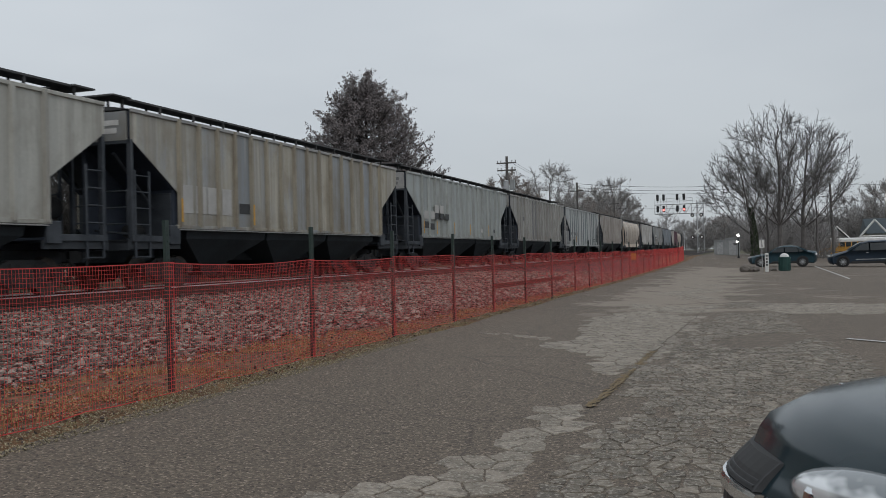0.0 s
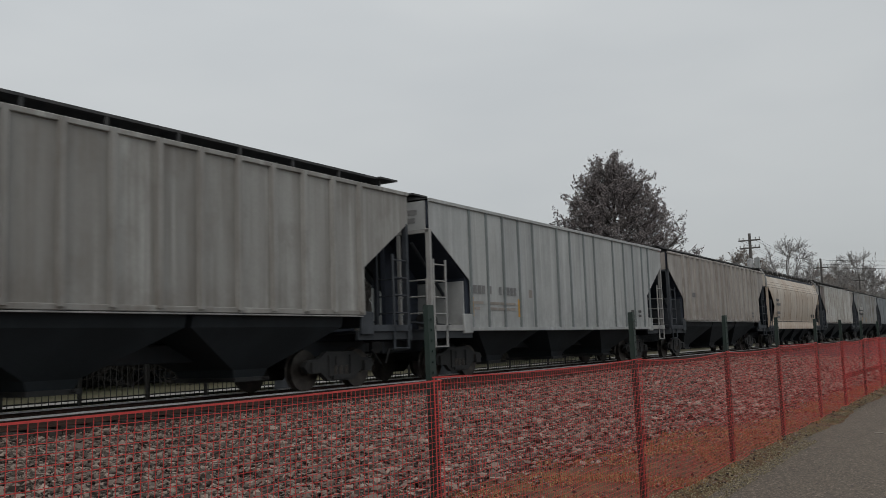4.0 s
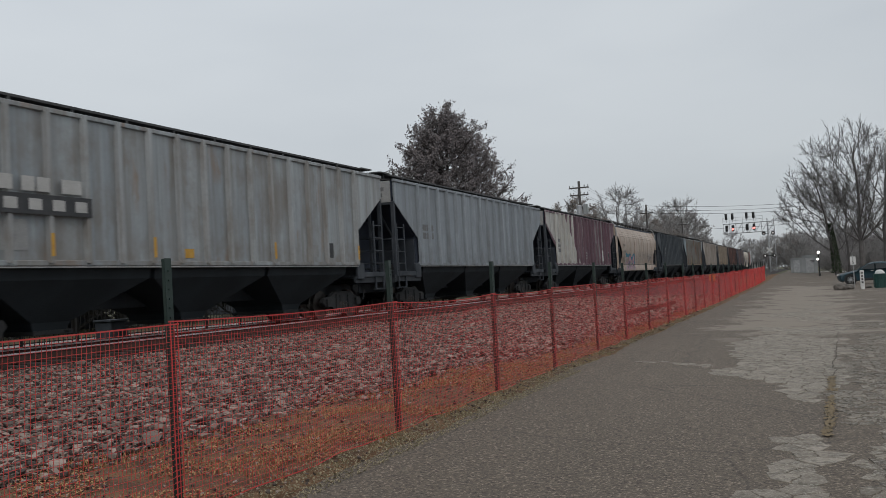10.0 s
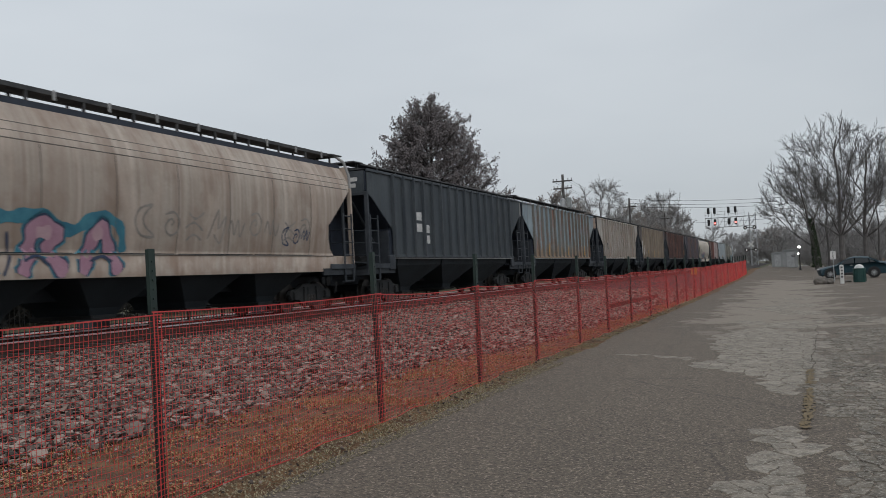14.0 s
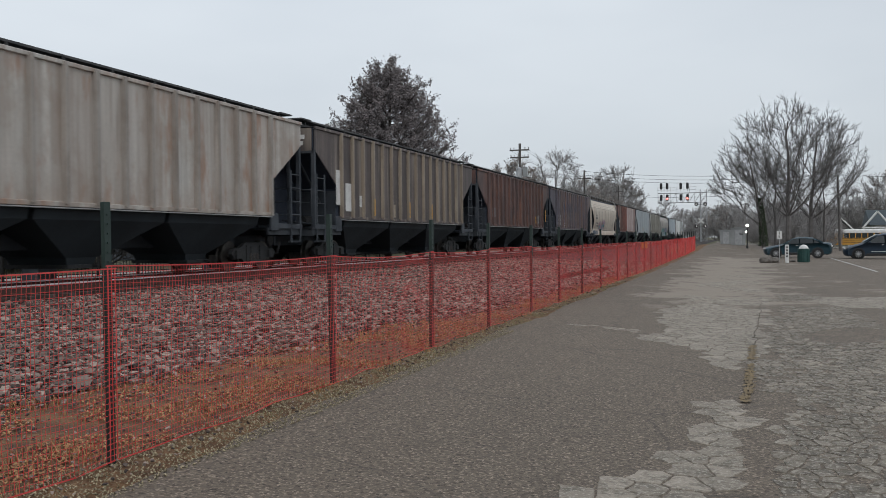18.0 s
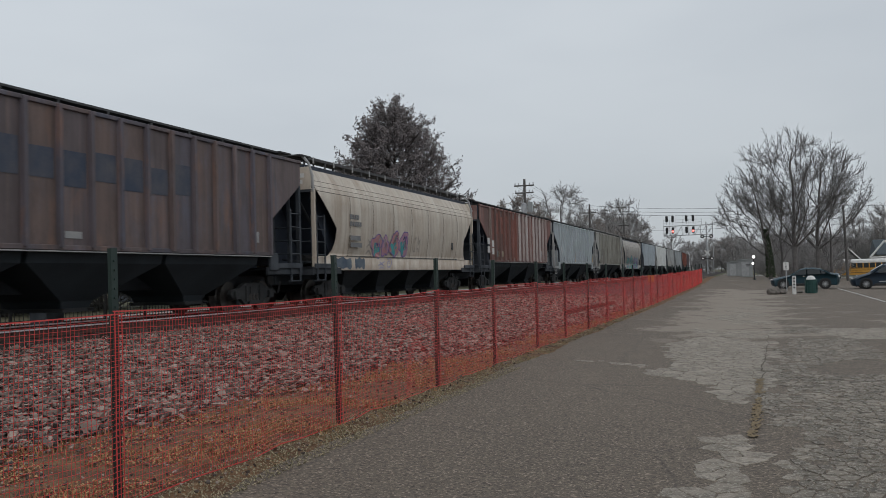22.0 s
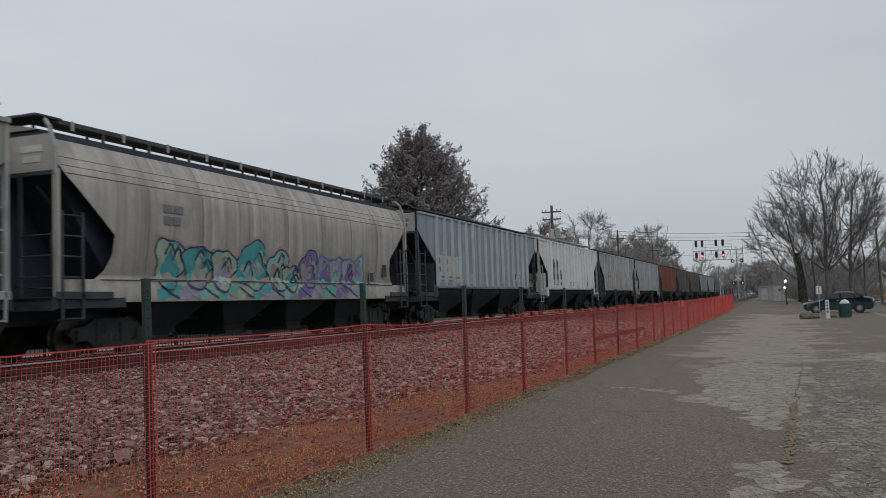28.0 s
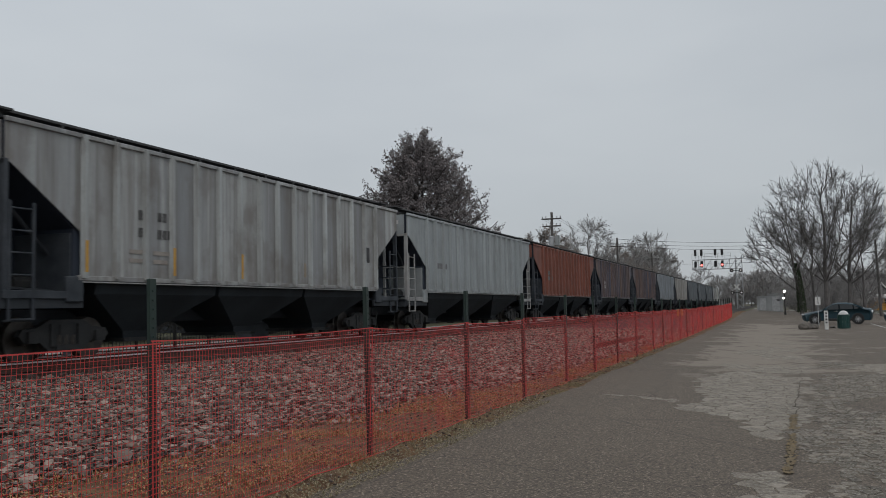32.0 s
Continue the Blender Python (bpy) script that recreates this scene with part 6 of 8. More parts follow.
for y, z, h in ((-5.68, 3.6, 1.1), (-4.73, 3.55, 0.9), (-3.3, 3.3, 1.6), (-1.9, 2.9, 2.2)):
    panel(train[18], y, z, 0.78, h, M_REDPATCH, "repainted_patch", "faded red repainted patch", 1.566)
for y in (-5.25, -4.4):
    panel(train[18], y, 1.98, 0.55, 0.32, M_TANPAINT, "stencil_patch")
strips(train[19], (-1.2, 7.0), 1.7, 0.55)
end_stencils(train[19], 5.2, M_BLACKPAINT)
panel(train[19], -6.2, 2.5, 0.3, 0.44, M_WHITE, "painted_panel")
for y in (-5.1, -4.1, -3.25):
    panel(train[19], y, 2.52, 0.3, 0.2, M_GREYPAINT, "stencil")
bars(train[19], -6.0, 1.95, [(0.3, -0.2, 0.3), (0.3, -0.2, 0.3)], M_GREYPAINT, 0.08)
panel(train[19], -1.2, 2.0, 0.3, 0.2, M_CHALK, "stencil")
for y, z, w, h in ((-7.2, 2.45, 0.7, 1.1), (-6.15, 2.6, 0.8, 0.95), (-5.2, 2.6, 0.8, 0.95), (-4.25, 2.05, 0.8, 0.5), (-3.3, 2.0, 0.8, 0.4), (0.0, 1.95, 0.75, 0.35), (2.2, 1.9, 0.6, 0.3), (4.3, 1.98, 0.55, 0.4)):
    panel(train[20], y, z, w, h, M_CHALK, "repainted_patch", "", 1.566)
bars(train[20], -6.5, 2.82, [(0.17, -0.1, 0.17, -0.35, 0.17, -0.1, 0.17), (0.17, 0.17, -0.55, 0.17, 0.17, 0.17)], M_GREYPAINT, 0.2, 0.14)
end_stencils(train[20], 6.7, M_BLACKPAINT)
mural(train[21], [(-5.45, 2.0, 0.6, 0.55, M_PALEGREEN, M_TEAL), (-4.35, 1.95, 0.62, 0.5, M_TEAL, M_PALEGREEN), (-3.25, 1.9, 0.55, 0.5, M_PALEGREEN, M_LILAC), (-1.90, 2.0, 0.8, 0.62, M_TEAL, M_PALETEAL), (-0.50, 1.95, 0.55, 0.55, M_PALETEAL, M_TANPAINT), (0.25, 1.75, 0.5, 0.35, M_PALEGREEN, M_TEAL)], M_ROSEWASH, M_NAVY, 82)
mural(train[21], [(1.30, 2.02, 0.52, 0.55, M_PURPLE, M_CHALK)], None, M_NAVY, 86)
mural(train[21], [(2.35, 1.95, 0.5, 0.45, M_LILAC, M_PURPLE), (3.15, 1.98, 0.5, 0.45, M_LILAC, M_PALETEAL), (4.00, 1.98, 0.5, 0.45, M_LILAC, M_PURPLE), (4.80, 2.0, 0.46, 0.45, M_PALETEAL, M_LILAC)], M_TEALGREEN, M_PURPLE, 85)
for k in range(14):
    y = -5.9 + k * 0.82
    coat = (M_TEAL, M_PALETEAL, M_PALEGREEN, M_LILAC, M_TEALGREEN)[(k * 3) % 5] if y < 0.5 else (M_LILAC, M_TEALGREEN, M_PURPLE)[k % 3]
    spray(train[21], [(y, 1.22), (y + 0.45, 1.4), (y + 0.9, 1.46)], 0.34, coat, k % 3)
    spray(train[21], [(y + 0.1, 1.48), (y + 0.5, 1.3), (y + 0.8, 1.2)], 0.06, (M_NAVY, M_CHALK)[k % 2], 3)
panel(train[21], 6.95, 2.08, 0.36, 0.42, M_BLACKPAINT, "stencil", "", 1.545)
panel(train[21], 5.85, 1.84, 0.4, 0.42, M_CHALK, "stencil_frame", "", 1.535)
panel(train[21], 5.85, 1.84, 0.3, 0.3, M_BLACKPAINT, "stencil", "", 1.541)
bars(train[21], -5.8, 3.2, [(0.35, 0.35), (0.3, 0.3)], M_GREYPAINT, 0.18, 0.08, 1.612)
bars(train[22], -7.0, 2.62, [(0.13, 0.13, -0.5, 0.13, 0.13), (0.13, 0.13, -0.5, 0.13, 0.13, -0.5, 0.11, 0.11)], M_BLACKPAINT, 0.22, 0.12)
bars(train[22], -6.6, 1.96, [(0.4, -0.4, 0.5, -0.3, 0.5), (0.3, -0.5, 0.5)], M_GREYPAINT, 0.08)
for y in (4.65, 5.5):
    panel(train[22], y, 2.15, 0.5, 0.42, M_WHITE, "stencil_frame")
    panel(train[22], y, 2.15, 0.4, 0.34, M_BLACKPAINT, "stencil", "", 1.576)
panel(train[22], 6.4, 2.75, 0.3, 0.55, M_BLACKPAINT, "stencil")
panel(train[22], 1.5, 2.0, 0.2, 0.34, M_TANPAINT, "stencil_patch")
panel(train[22], -5.6, 2.3, 3.2, 1.1, M_OLDWHITE, "repainted_patch", "", 1.566)
panel(train[22], -3.1, 1.95, 1.6, 0.45, M_CHALK, "repainted_patch", "", 1.566)
strips(train[22], (-1.4, 7.0), 1.7, 0.5)
for y in (-0.7, 0.3, 2.6):
    bars(train[22], y, 2.05, [(0.45,), (0.3,)], M_GREYPAINT, 0.07)
for y, z, w, h, digits in ((-5.45, 2.72, 0.74, 1.3, "82"), (-4.5, 2.72, 0.74, 1.3, "54"), (-3.6, 2.45, 0.62, 0.6, "38")):
    plate = panel(train[23], y, z, w, h, M_GREYPAINT, "logo_panel", "", 1.566)
    text_mesh(digits, 0.46, M_BLACKPAINT, plate, pose(1.58, y, 2.32, 90, 0, 90))
    if h > 1:
        for q in (-0.16, 0.16):
            part("lettering", bevelled((1.58, y + q, 3.05), (0.006, 0.2, 0.34), 0.002), M_BLACKPAINT, plate)
for y in (-5.4, -4.5, -0.9, 0.1):
    bars(train[23], y - 0.25, 1.98, [(0.5,), (0.38,)], M_GREYPAINT, 0.07, 0.07, 1.566)
panel(train[23], -3.6, 1.9, 0.4, 0.2, M_GREYPAINT, "stencil")
panel(train[23], 5.0, 1.95, 0.34, 0.3, M_GREYPAINT, "stencil")
bars(train[24], -5.4, 3.0, [(0.13, 0.13, -0.25, 0.13, 0.13), (0.13, 0.13, -0.25, 0.13, 0.13, 0.13)], M_GREY_TXT, 0.2, 0.18)
bars(train[24], -5.7, 2.2, [(0.6, -0.1, 0.7), (0.6, -0.1, 0.5)], M_GREYTAG, 0.09, 0.1)
panel(train[24], 6.5, 2.7, 0.3, 0.5, M_BLACKPAINT, "stencil")
panel(train[24], 7.2, 2.3, 0.3, 0.36, M_BLACKPAINT, "stencil")
strips(train[24], (-7.1, -4.2, -1.2))
panel(train[24], 2.1, 2.05, 0.12, 0.4, M_TANPAINT, "stencil_patch")
bars(train[25], -6.0, 2.6, [(0.4, 0.4, 0.4)], M_GREYPAINT, 0.22)
bars(train[26], -5.9, 2.9, [(0.5, 0.5), (0.4, 0.4, 0.4)], M_GREYPAINT, 0.24)
bars(train[27], -6.0, 2.7, [(0.5, 0.5), (0.4, 0.4)], M_WHITE, 0.24)


# ribbed cars measure 17.4 m over their ends, round-sided ones 17.0 m
NUDGE = {-1: -0.3, 0: -0.3, 12: -0.4, 15: 0.1, 16: 0.2}
# the train does not run at quite one speed: metres ahead of or behind an even run
DRIFT = [(0, -0.4), (1, -0.4), (3, -0.2), (5, -0.1), (8, 0.0), (12, 0.15), (14, 0.05), (17, 0.0), (19, 0.2), (21, 0.4), (24, 0.0), (26, -0.5), (28.5, -1.55), (29, -1.7), (31, -1.7), (32, -1.7)]
for j, (kind, paint, label) in CARS.items():
    short = 0.936 if kind == "round" else 0.957
    for o in train[j].children:
        o.location.y *= short
        if plain(o) != "truck":
            o.scale.y = short


def motions():
    for j, car in train.items():
        rows = []
        for t in range(33):
            y = LEAD_Y + SPACING * j + NUDGE.get(j, 0.0) - SPEED * t + lerp(t, DRIFT)
            yaw = math.degrees(math.atan(2 * max(0.0, y - 190.0) / 1500.0))
            rows.append((t, pose(bend(y), y, RAIL_Z, 0, 0, yaw)))
        walk(car, rows)

# ---- trees ----


def tree(name, m, label, grown, wood_mat, twig_mat, leaf_mat=None, group="", size=1.0):
    t = thing(name, m, label, "tree", group)
    wood, twig, leaves = grown
    for nm, (vs, fs), mt in (("trunk", wood, wood_mat), ("crown", twig, twig_mat), ("leaves", leaves, leaf_mat)):
        if vs:
            raw(nm, vs, fs, mt, t)
    return t


def crown_tree(seed, height, radius, limbs, low=0.3, trunk_r=0.25, fork=0.15, subs=8, twigs=6, leaf=0, leaf_size=0.1, lean=(0.0, 0.0), shape=0.45, sub_len=(0.9, 2.0), bushy=0.0, skew=None, tw=0.009, stiff=1.0, profile=None, thin=1.0):
    """A tree whose limbs reach out to a rounded crown; twigs stand along them."""
    rng = random.Random(seed)
    wood, twig, leaves = ([], []), ([], []), ([], [])

    def tube(store, pts, r0, r1, n):
        vs, fs = store
        b = len(vs)
        m = len(pts)
        for k, p in enumerate(pts):
            d = (pts[min(k + 1, m - 1)] - pts[max(k - 1, 0)]).normalized()
            a = d.orthogonal().normalized()
            c = d.cross(a)
            r = r0 + (r1 - r0) * k / (m - 1)
            for q in range(n):
                w = 6.2832 * q / n
                vs.append(tuple(p + (a * math.cos(w) + c * math.sin(w)) * r))
        for k in range(m - 1):
            for q in range(n):
                fs.append((b + k * n + q, b + k * n + (q + 1) % n, b + (k + 1) * n + (q + 1) % n, b + (k + 1) * n + q))

    def rnd(s=1.0):
        return Vector((rng.gauss(0, s), rng.gauss(0, s), rng.gauss(0, s)))

    def leafy(a, b):
        vs, fs = leaves
        for _ in range(leaf):
            q = a.lerp(b, rng.random()) + rnd(0.07)
            u = rnd().normalized()
            w = u.orthogonal().normalized()
            z = leaf_size * rng.uniform(0.6, 1.3)
            n0 = len(vs)
            vs.extend([tuple(q - u * z), tuple(q + w * z * 0.5 + u * 0.1 * z), tuple(q + u * z), tuple(q - w * z * 0.5)])
            fs.append((n0, n0 + 1, n0 + 2, n0 + 3))

    top = Vector((lean[0], lean[1], 1.0)) * height
    spine = [Vector((0, 0, -0.3))]
    for k in range(1, 9):
        u = k / 8 * 0.86
        spine.append(Vector((top.x * u ** 1.4, top.y * u ** 1.4, height * u)) + Vector((rng.gauss(0, 0.1), rng.gauss(0, 0.1), 0)) * (u * 1.5))
    tube(wood, spine, trunk_r, trunk_r * 0.2, 9)

    def on_spine(u):
        f = u / 0.86 * 8
        i = min(int(f), 7)
        return spine[i].lerp(spine[i + 1], min(f - i, 1.0))

    majors = []
    n_major = max(6, limbs // 6)
    order = list(range(0, limbs, max(1, limbs // n_major))) + [k for k in range(limbs) if k % max(1, limbs // n_major)]
    mid_z, up_r = height * (low + (1 - low) * 0.42), height * (1 - low) * 0.58
    for step, k in enumerate(order):
        a = k * 2.39996 + rng.uniform(-0.3, 0.3)
        # evenly over an egg-shaped crown
        cz = 1 - (1 + shape) * (k + 0.5) / limbs
        e = (1 - cz * cz) ** 0.5
        h = (mid_z + up_r * cz) / height
        if cz < 0:
            h = (mid_z + (mid_z - low * height) * cz) / height
        if skew:
            e *= skew(math.cos(a), h)
        if profile:
            e = profile(h)
        deep = rng.uniform(0.84, 1.02) if not profile else rng.uniform(0.55, 1.03) ** 0.6
        rad = radius * e * deep
        tgt = Vector((top.x * h + rad * math.cos(a), top.y * h + rad * math.sin(a), mid_z + (height * h - mid_z) * deep))
        start = on_spine(max(fork, min(0.84, h - 0.16 - 0.32 * e)))
        major = k % max(1, limbs // n_major) == 0
        if profile:
            start = on_spine(max(fork, min(0.85, h - 0.05 - 0.15 * e)))
        elif not major and majors:
            near = min(majors, key=lambda g: (g[-1] - tgt).length)
            start = near[rng.choice((2, 3, 4, 5))].copy()
            if start.z > tgt.z + 0.5:
                start = near[1].copy()
        ctl = start.lerp(tgt, 0.5) + Vector((0, 0, -0.04 * height)) + Vector((tgt.x - start.x, tgt.y - start.y, 0)) * 0.12
        pts = []
        for q in range(8):
            u = q / 7
            pts.append(start * (1 - u) ** 2 + ctl * (2 * u * (1 - u)) + tgt * u * u + rnd(0.05) * (q > 0) * height / 12)
        r0 = trunk_r * (rng.uniform(0.36, 0.5) if major else rng.uniform(0.14, 0.22)) * (1.1 - 0.5 * h) * thin
        if major:
            majors.append(pts)
        tube(wood, pts, r0, 0.018, 6)
        out = (tgt - start).normalized()
        for q in range(subs):
            u = 0.28 + 0.72 * (q + rng.random()) / subs
            f = u * 7
            i = min(int(f), 6)
            b0 = pts[i].lerp(pts[i + 1], f - i)
            d = (out * 0.75 * stiff + rnd(0.46) + Vector((0, 0, 0.2 - bushy))).normalized()
            ln = rng.uniform(*sub_len) * (1.15 - 0.5 * u)
            mid = b0 + d * ln * 0.5 + rnd(0.06)
            d2 = (d + Vector((0, 0, 0.12 - bushy)) + rnd(0.16)).normalized()
            end = mid + d2 * ln * 0.5
            tube(twig, [b0, mid, end], r0 * 0.28 + 0.006, 0.006, 4)
            for w in range(twigs):
                g = (w + rng.random()) / twigs
                c0 = b0.lerp(mid, g * 2) if g < 0.5 else mid.lerp(end, g * 2 - 1)
                e1 = c0 + (d2 * 0.9 + rnd(0.45) + Vector((0, 0, 0.16 - bushy))).normalized() * rng.uniform(0.3, 0.75) * ln * 0.62
                tube(twig, [c0, e1], tw, tw * 0.45, 3)
                leafy(c0, e1)
    return wood, twig, leaves


# leaf-keeping tree behind the train
tree("brown_leaved_tree", pose(-20.75, 47.5, 0.0), "broad tree still holding dry brown leaves",
     crown_tree(45, 11.75, 5.1, 330, 0.1, 0.24, 0.06, 8, 6, 7, 0.062, shape=0.8, sub_len=(0.55, 1.15), stiff=0.85, thin=0.55,
                profile=lambda h: float(np.interp(h, [0.1, 0.35, 0.5, 0.67, 0.76, 0.86, 0.95, 1.0], [1.0, 1.12, 0.96, 0.74, 0.62, 0.45, 0.24, 0.03]))), M_BARK, M_BARK, M_LEAF)
# great bare trees by the crossing
CROSSING = "bare trees by the crossing"
tree("bare_tree", pose(3.2, 101, 0.3), "tall bare tree with a wide rounded crown", crown_tree(7, 15.4, 6.3, 94, 0.37, 0.3, 0.2, 15, 12, shape=0.5, sub_len=(0.8, 1.7), stiff=0.8, thin=0.75, tw=0.008), M_GREYBARK, M_TWIG, group=CROSSING)
tree("bare_tree", pose(5.6, 104, 0.3), "tall bare tree with ascending limbs", crown_tree(19, 14.2, 5.2, 64, 0.37, 0.26, 0.2, 14, 12, lean=(0.06, 0), sub_len=(0.8, 1.6), stiff=0.8, thin=0.75, tw=0.008), M_GREYBARK, M_TWIG, group=CROSSING)
tree("bare_tree", pose(0.7, 99, 0.4), "bare tree leaning out over the drive", crown_tree(23, 11.0, 4.4, 54, 0.3, 0.22, 0.16, 13, 11, lean=(-0.17, 0), sub_len=(0.7, 1.5), stiff=0.8, thin=0.75, tw=0.008), M_GREYBARK, M_TWIG, group=CROSSING)
tree("bare_tree", pose(2.1, 106, 0.3), "slim bare tree among larger ones", crown_tree(29, 10.0, 3.0, 28, 0.3, 0.15, 0.14, 10, 8, tw=0.008, thin=0.6), M_GREYBARK, M_TWIG, group=CROSSING)
tree("bare_tree", pose(7.2, 107, 0.2), "smaller bare tree with thin twigs", crown_tree(31, 8.5, 3.2, 28, 0.26, 0.15, 0.12, 10, 8, tw=0.008, thin=0.6), M_GREYBARK, M_TWIG, group=CROSSING)


def ivy(m, h, r, seed):
    rng = random.Random(seed)
    vs, fs = [], []
    for k in range(1500):
        z = h * rng.random()
        a = rng.uniform(0, 6.28)
        rr = r * (1.1 - 0.6 * z / h) * rng.uniform(0.8, 1.3)
        q = Vector((rr * math.cos(a) - 0.05 * z * (z / 3), rr * math.sin(a), z))
        u = Vector((rng.gauss(0, 1), rng.gauss(0, 1), rng.gauss(0, 1))).normalized() * 0.09
        w = u.orthogonal().normalized() * 0.07
        b = len(vs)
        vs += [tuple(q - u), tuple(q + w), tuple(q + u), tuple(q - w)]
        fs.append((b, b + 1, b + 2, b + 3))
    ob = raw("ivy", vs, fs, M_IVY)
    ob.matrix_basis = m
    tagged(ob, "dark ivy climbing the leaning trunk", "plant", kind="stuff")


ivy(pose(0.7, 99, 0.4), 5.0, 0.36, 4)

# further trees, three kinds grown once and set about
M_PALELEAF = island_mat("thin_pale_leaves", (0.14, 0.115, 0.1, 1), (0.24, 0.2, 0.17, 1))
# far brush, twigs and bark lightened: distance haze put into their colour
M_EVER = island_mat("haze_grey_brush", (0.15, 0.143, 0.138, 1), (0.26, 0.248, 0.24, 1))
M_FARTWIG = mat("haze_pale_twigs", (0.25, 0.24, 0.236, 1), (0.34, 0.327, 0.32, 1), 1.0, 0.95)
M_FARBARK = mat("haze_pale_bark", (0.15, 0.142, 0.138, 1), (0.23, 0.22, 0.214, 1), 2.0, 0.95)
# twigs darkened so the openings between the cars read dark
M_HEDGE = mat("dark_backdrop_twigs", (0.045, 0.043, 0.04, 1), (0.08, 0.075, 0.07, 1), 1.0, 0.95)
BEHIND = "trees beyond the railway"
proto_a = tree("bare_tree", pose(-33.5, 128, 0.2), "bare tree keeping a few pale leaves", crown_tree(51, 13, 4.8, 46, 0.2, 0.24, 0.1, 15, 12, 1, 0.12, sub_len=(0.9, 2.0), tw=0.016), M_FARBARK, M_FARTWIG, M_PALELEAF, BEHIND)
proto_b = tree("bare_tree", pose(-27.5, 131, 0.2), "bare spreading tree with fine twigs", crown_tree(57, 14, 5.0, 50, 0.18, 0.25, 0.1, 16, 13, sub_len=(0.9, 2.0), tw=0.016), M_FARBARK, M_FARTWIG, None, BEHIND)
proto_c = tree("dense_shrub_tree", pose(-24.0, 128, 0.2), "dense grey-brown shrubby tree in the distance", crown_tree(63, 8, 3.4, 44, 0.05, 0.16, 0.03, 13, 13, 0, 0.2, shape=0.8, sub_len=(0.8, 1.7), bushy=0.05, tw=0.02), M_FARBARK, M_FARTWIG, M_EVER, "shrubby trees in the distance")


def plant(proto, x, y, s, turn):
    return copy_thing(proto, pose(x, y, land_z(min(x, 60), y) - 0.1, 0, 0, turn) @ Matrix.Scale(s, 4))


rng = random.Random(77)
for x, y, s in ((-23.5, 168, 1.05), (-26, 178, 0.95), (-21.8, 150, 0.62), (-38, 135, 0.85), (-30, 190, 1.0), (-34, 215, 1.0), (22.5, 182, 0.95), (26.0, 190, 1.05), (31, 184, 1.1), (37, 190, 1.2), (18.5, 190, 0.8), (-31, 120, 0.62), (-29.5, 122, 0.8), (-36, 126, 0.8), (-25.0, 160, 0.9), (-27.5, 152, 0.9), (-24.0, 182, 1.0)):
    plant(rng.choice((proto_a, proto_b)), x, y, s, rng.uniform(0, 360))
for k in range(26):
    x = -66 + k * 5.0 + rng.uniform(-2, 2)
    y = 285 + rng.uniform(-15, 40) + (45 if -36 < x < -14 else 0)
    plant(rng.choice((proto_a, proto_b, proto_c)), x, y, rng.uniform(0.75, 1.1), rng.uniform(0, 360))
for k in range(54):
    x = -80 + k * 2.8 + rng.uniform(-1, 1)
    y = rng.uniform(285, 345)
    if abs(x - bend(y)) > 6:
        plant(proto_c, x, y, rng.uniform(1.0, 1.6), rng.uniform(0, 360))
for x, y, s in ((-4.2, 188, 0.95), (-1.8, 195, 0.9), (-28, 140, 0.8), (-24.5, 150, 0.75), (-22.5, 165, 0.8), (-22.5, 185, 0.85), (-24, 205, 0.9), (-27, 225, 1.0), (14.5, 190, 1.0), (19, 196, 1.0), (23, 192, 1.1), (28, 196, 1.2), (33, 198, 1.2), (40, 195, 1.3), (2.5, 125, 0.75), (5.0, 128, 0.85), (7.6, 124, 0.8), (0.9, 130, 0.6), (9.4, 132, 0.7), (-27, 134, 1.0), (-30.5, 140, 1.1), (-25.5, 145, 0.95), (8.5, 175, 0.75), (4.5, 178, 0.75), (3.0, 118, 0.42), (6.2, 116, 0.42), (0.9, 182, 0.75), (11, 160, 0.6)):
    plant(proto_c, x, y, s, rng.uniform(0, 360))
# shrub row added to keep sky from showing between the cars
for k in range(60):
    bush = plant(proto_c, -33 + rng.uniform(-2.5, 2.5), -8 + k * 2.4, rng.uniform(0.92, 1.06), rng.uniform(0, 360))
    bush["label"] = "dense dark shrub added behind the railway path"
    for o in bush.children:
        o.material_slots[0].link = "OBJECT"
        o.material_slots[0].material = M_HEDGE

# ---- behind the train: iron railing, verge road, sheds ----


def iron_railing():
    rail = thing("iron_railing", pose(-21.5, 0, 0.24), "black iron railing beyond the track", "fence")
    bar = shape_mesh("bar", lambda b: rod(b, (0, 0, 0), (0, 0, 1.15), 0.011, 5), M_BLACK)
    post = shape_mesh("post", lambda b: (box(b, (0, 0, 0.62), (0.07, 0.07, 1.24)), bmesh.ops.create_uvsphere(b, u_segments=8, v_segments=6, radius=0.05, matrix=pose(0, 0, 1.27))), M_BLACK)
    for s, (a, b) in enumerate(((4, 48),)):
        y = a
        while y <= b:
            shared("post", post, rail, pose(0, y, 0))
            y += 2.0
        k = a
        while k < b:
            shared("bar", bar, rail, pose(0, k, 0))
            k += 0.17
        for z in (0.15, 1.08):
            bm = bmesh.new()
            box(bm, (0, (a + b) / 2, z), (0.03, b - a, 0.035))
            part("rail", bm, M_BLACK, rail)


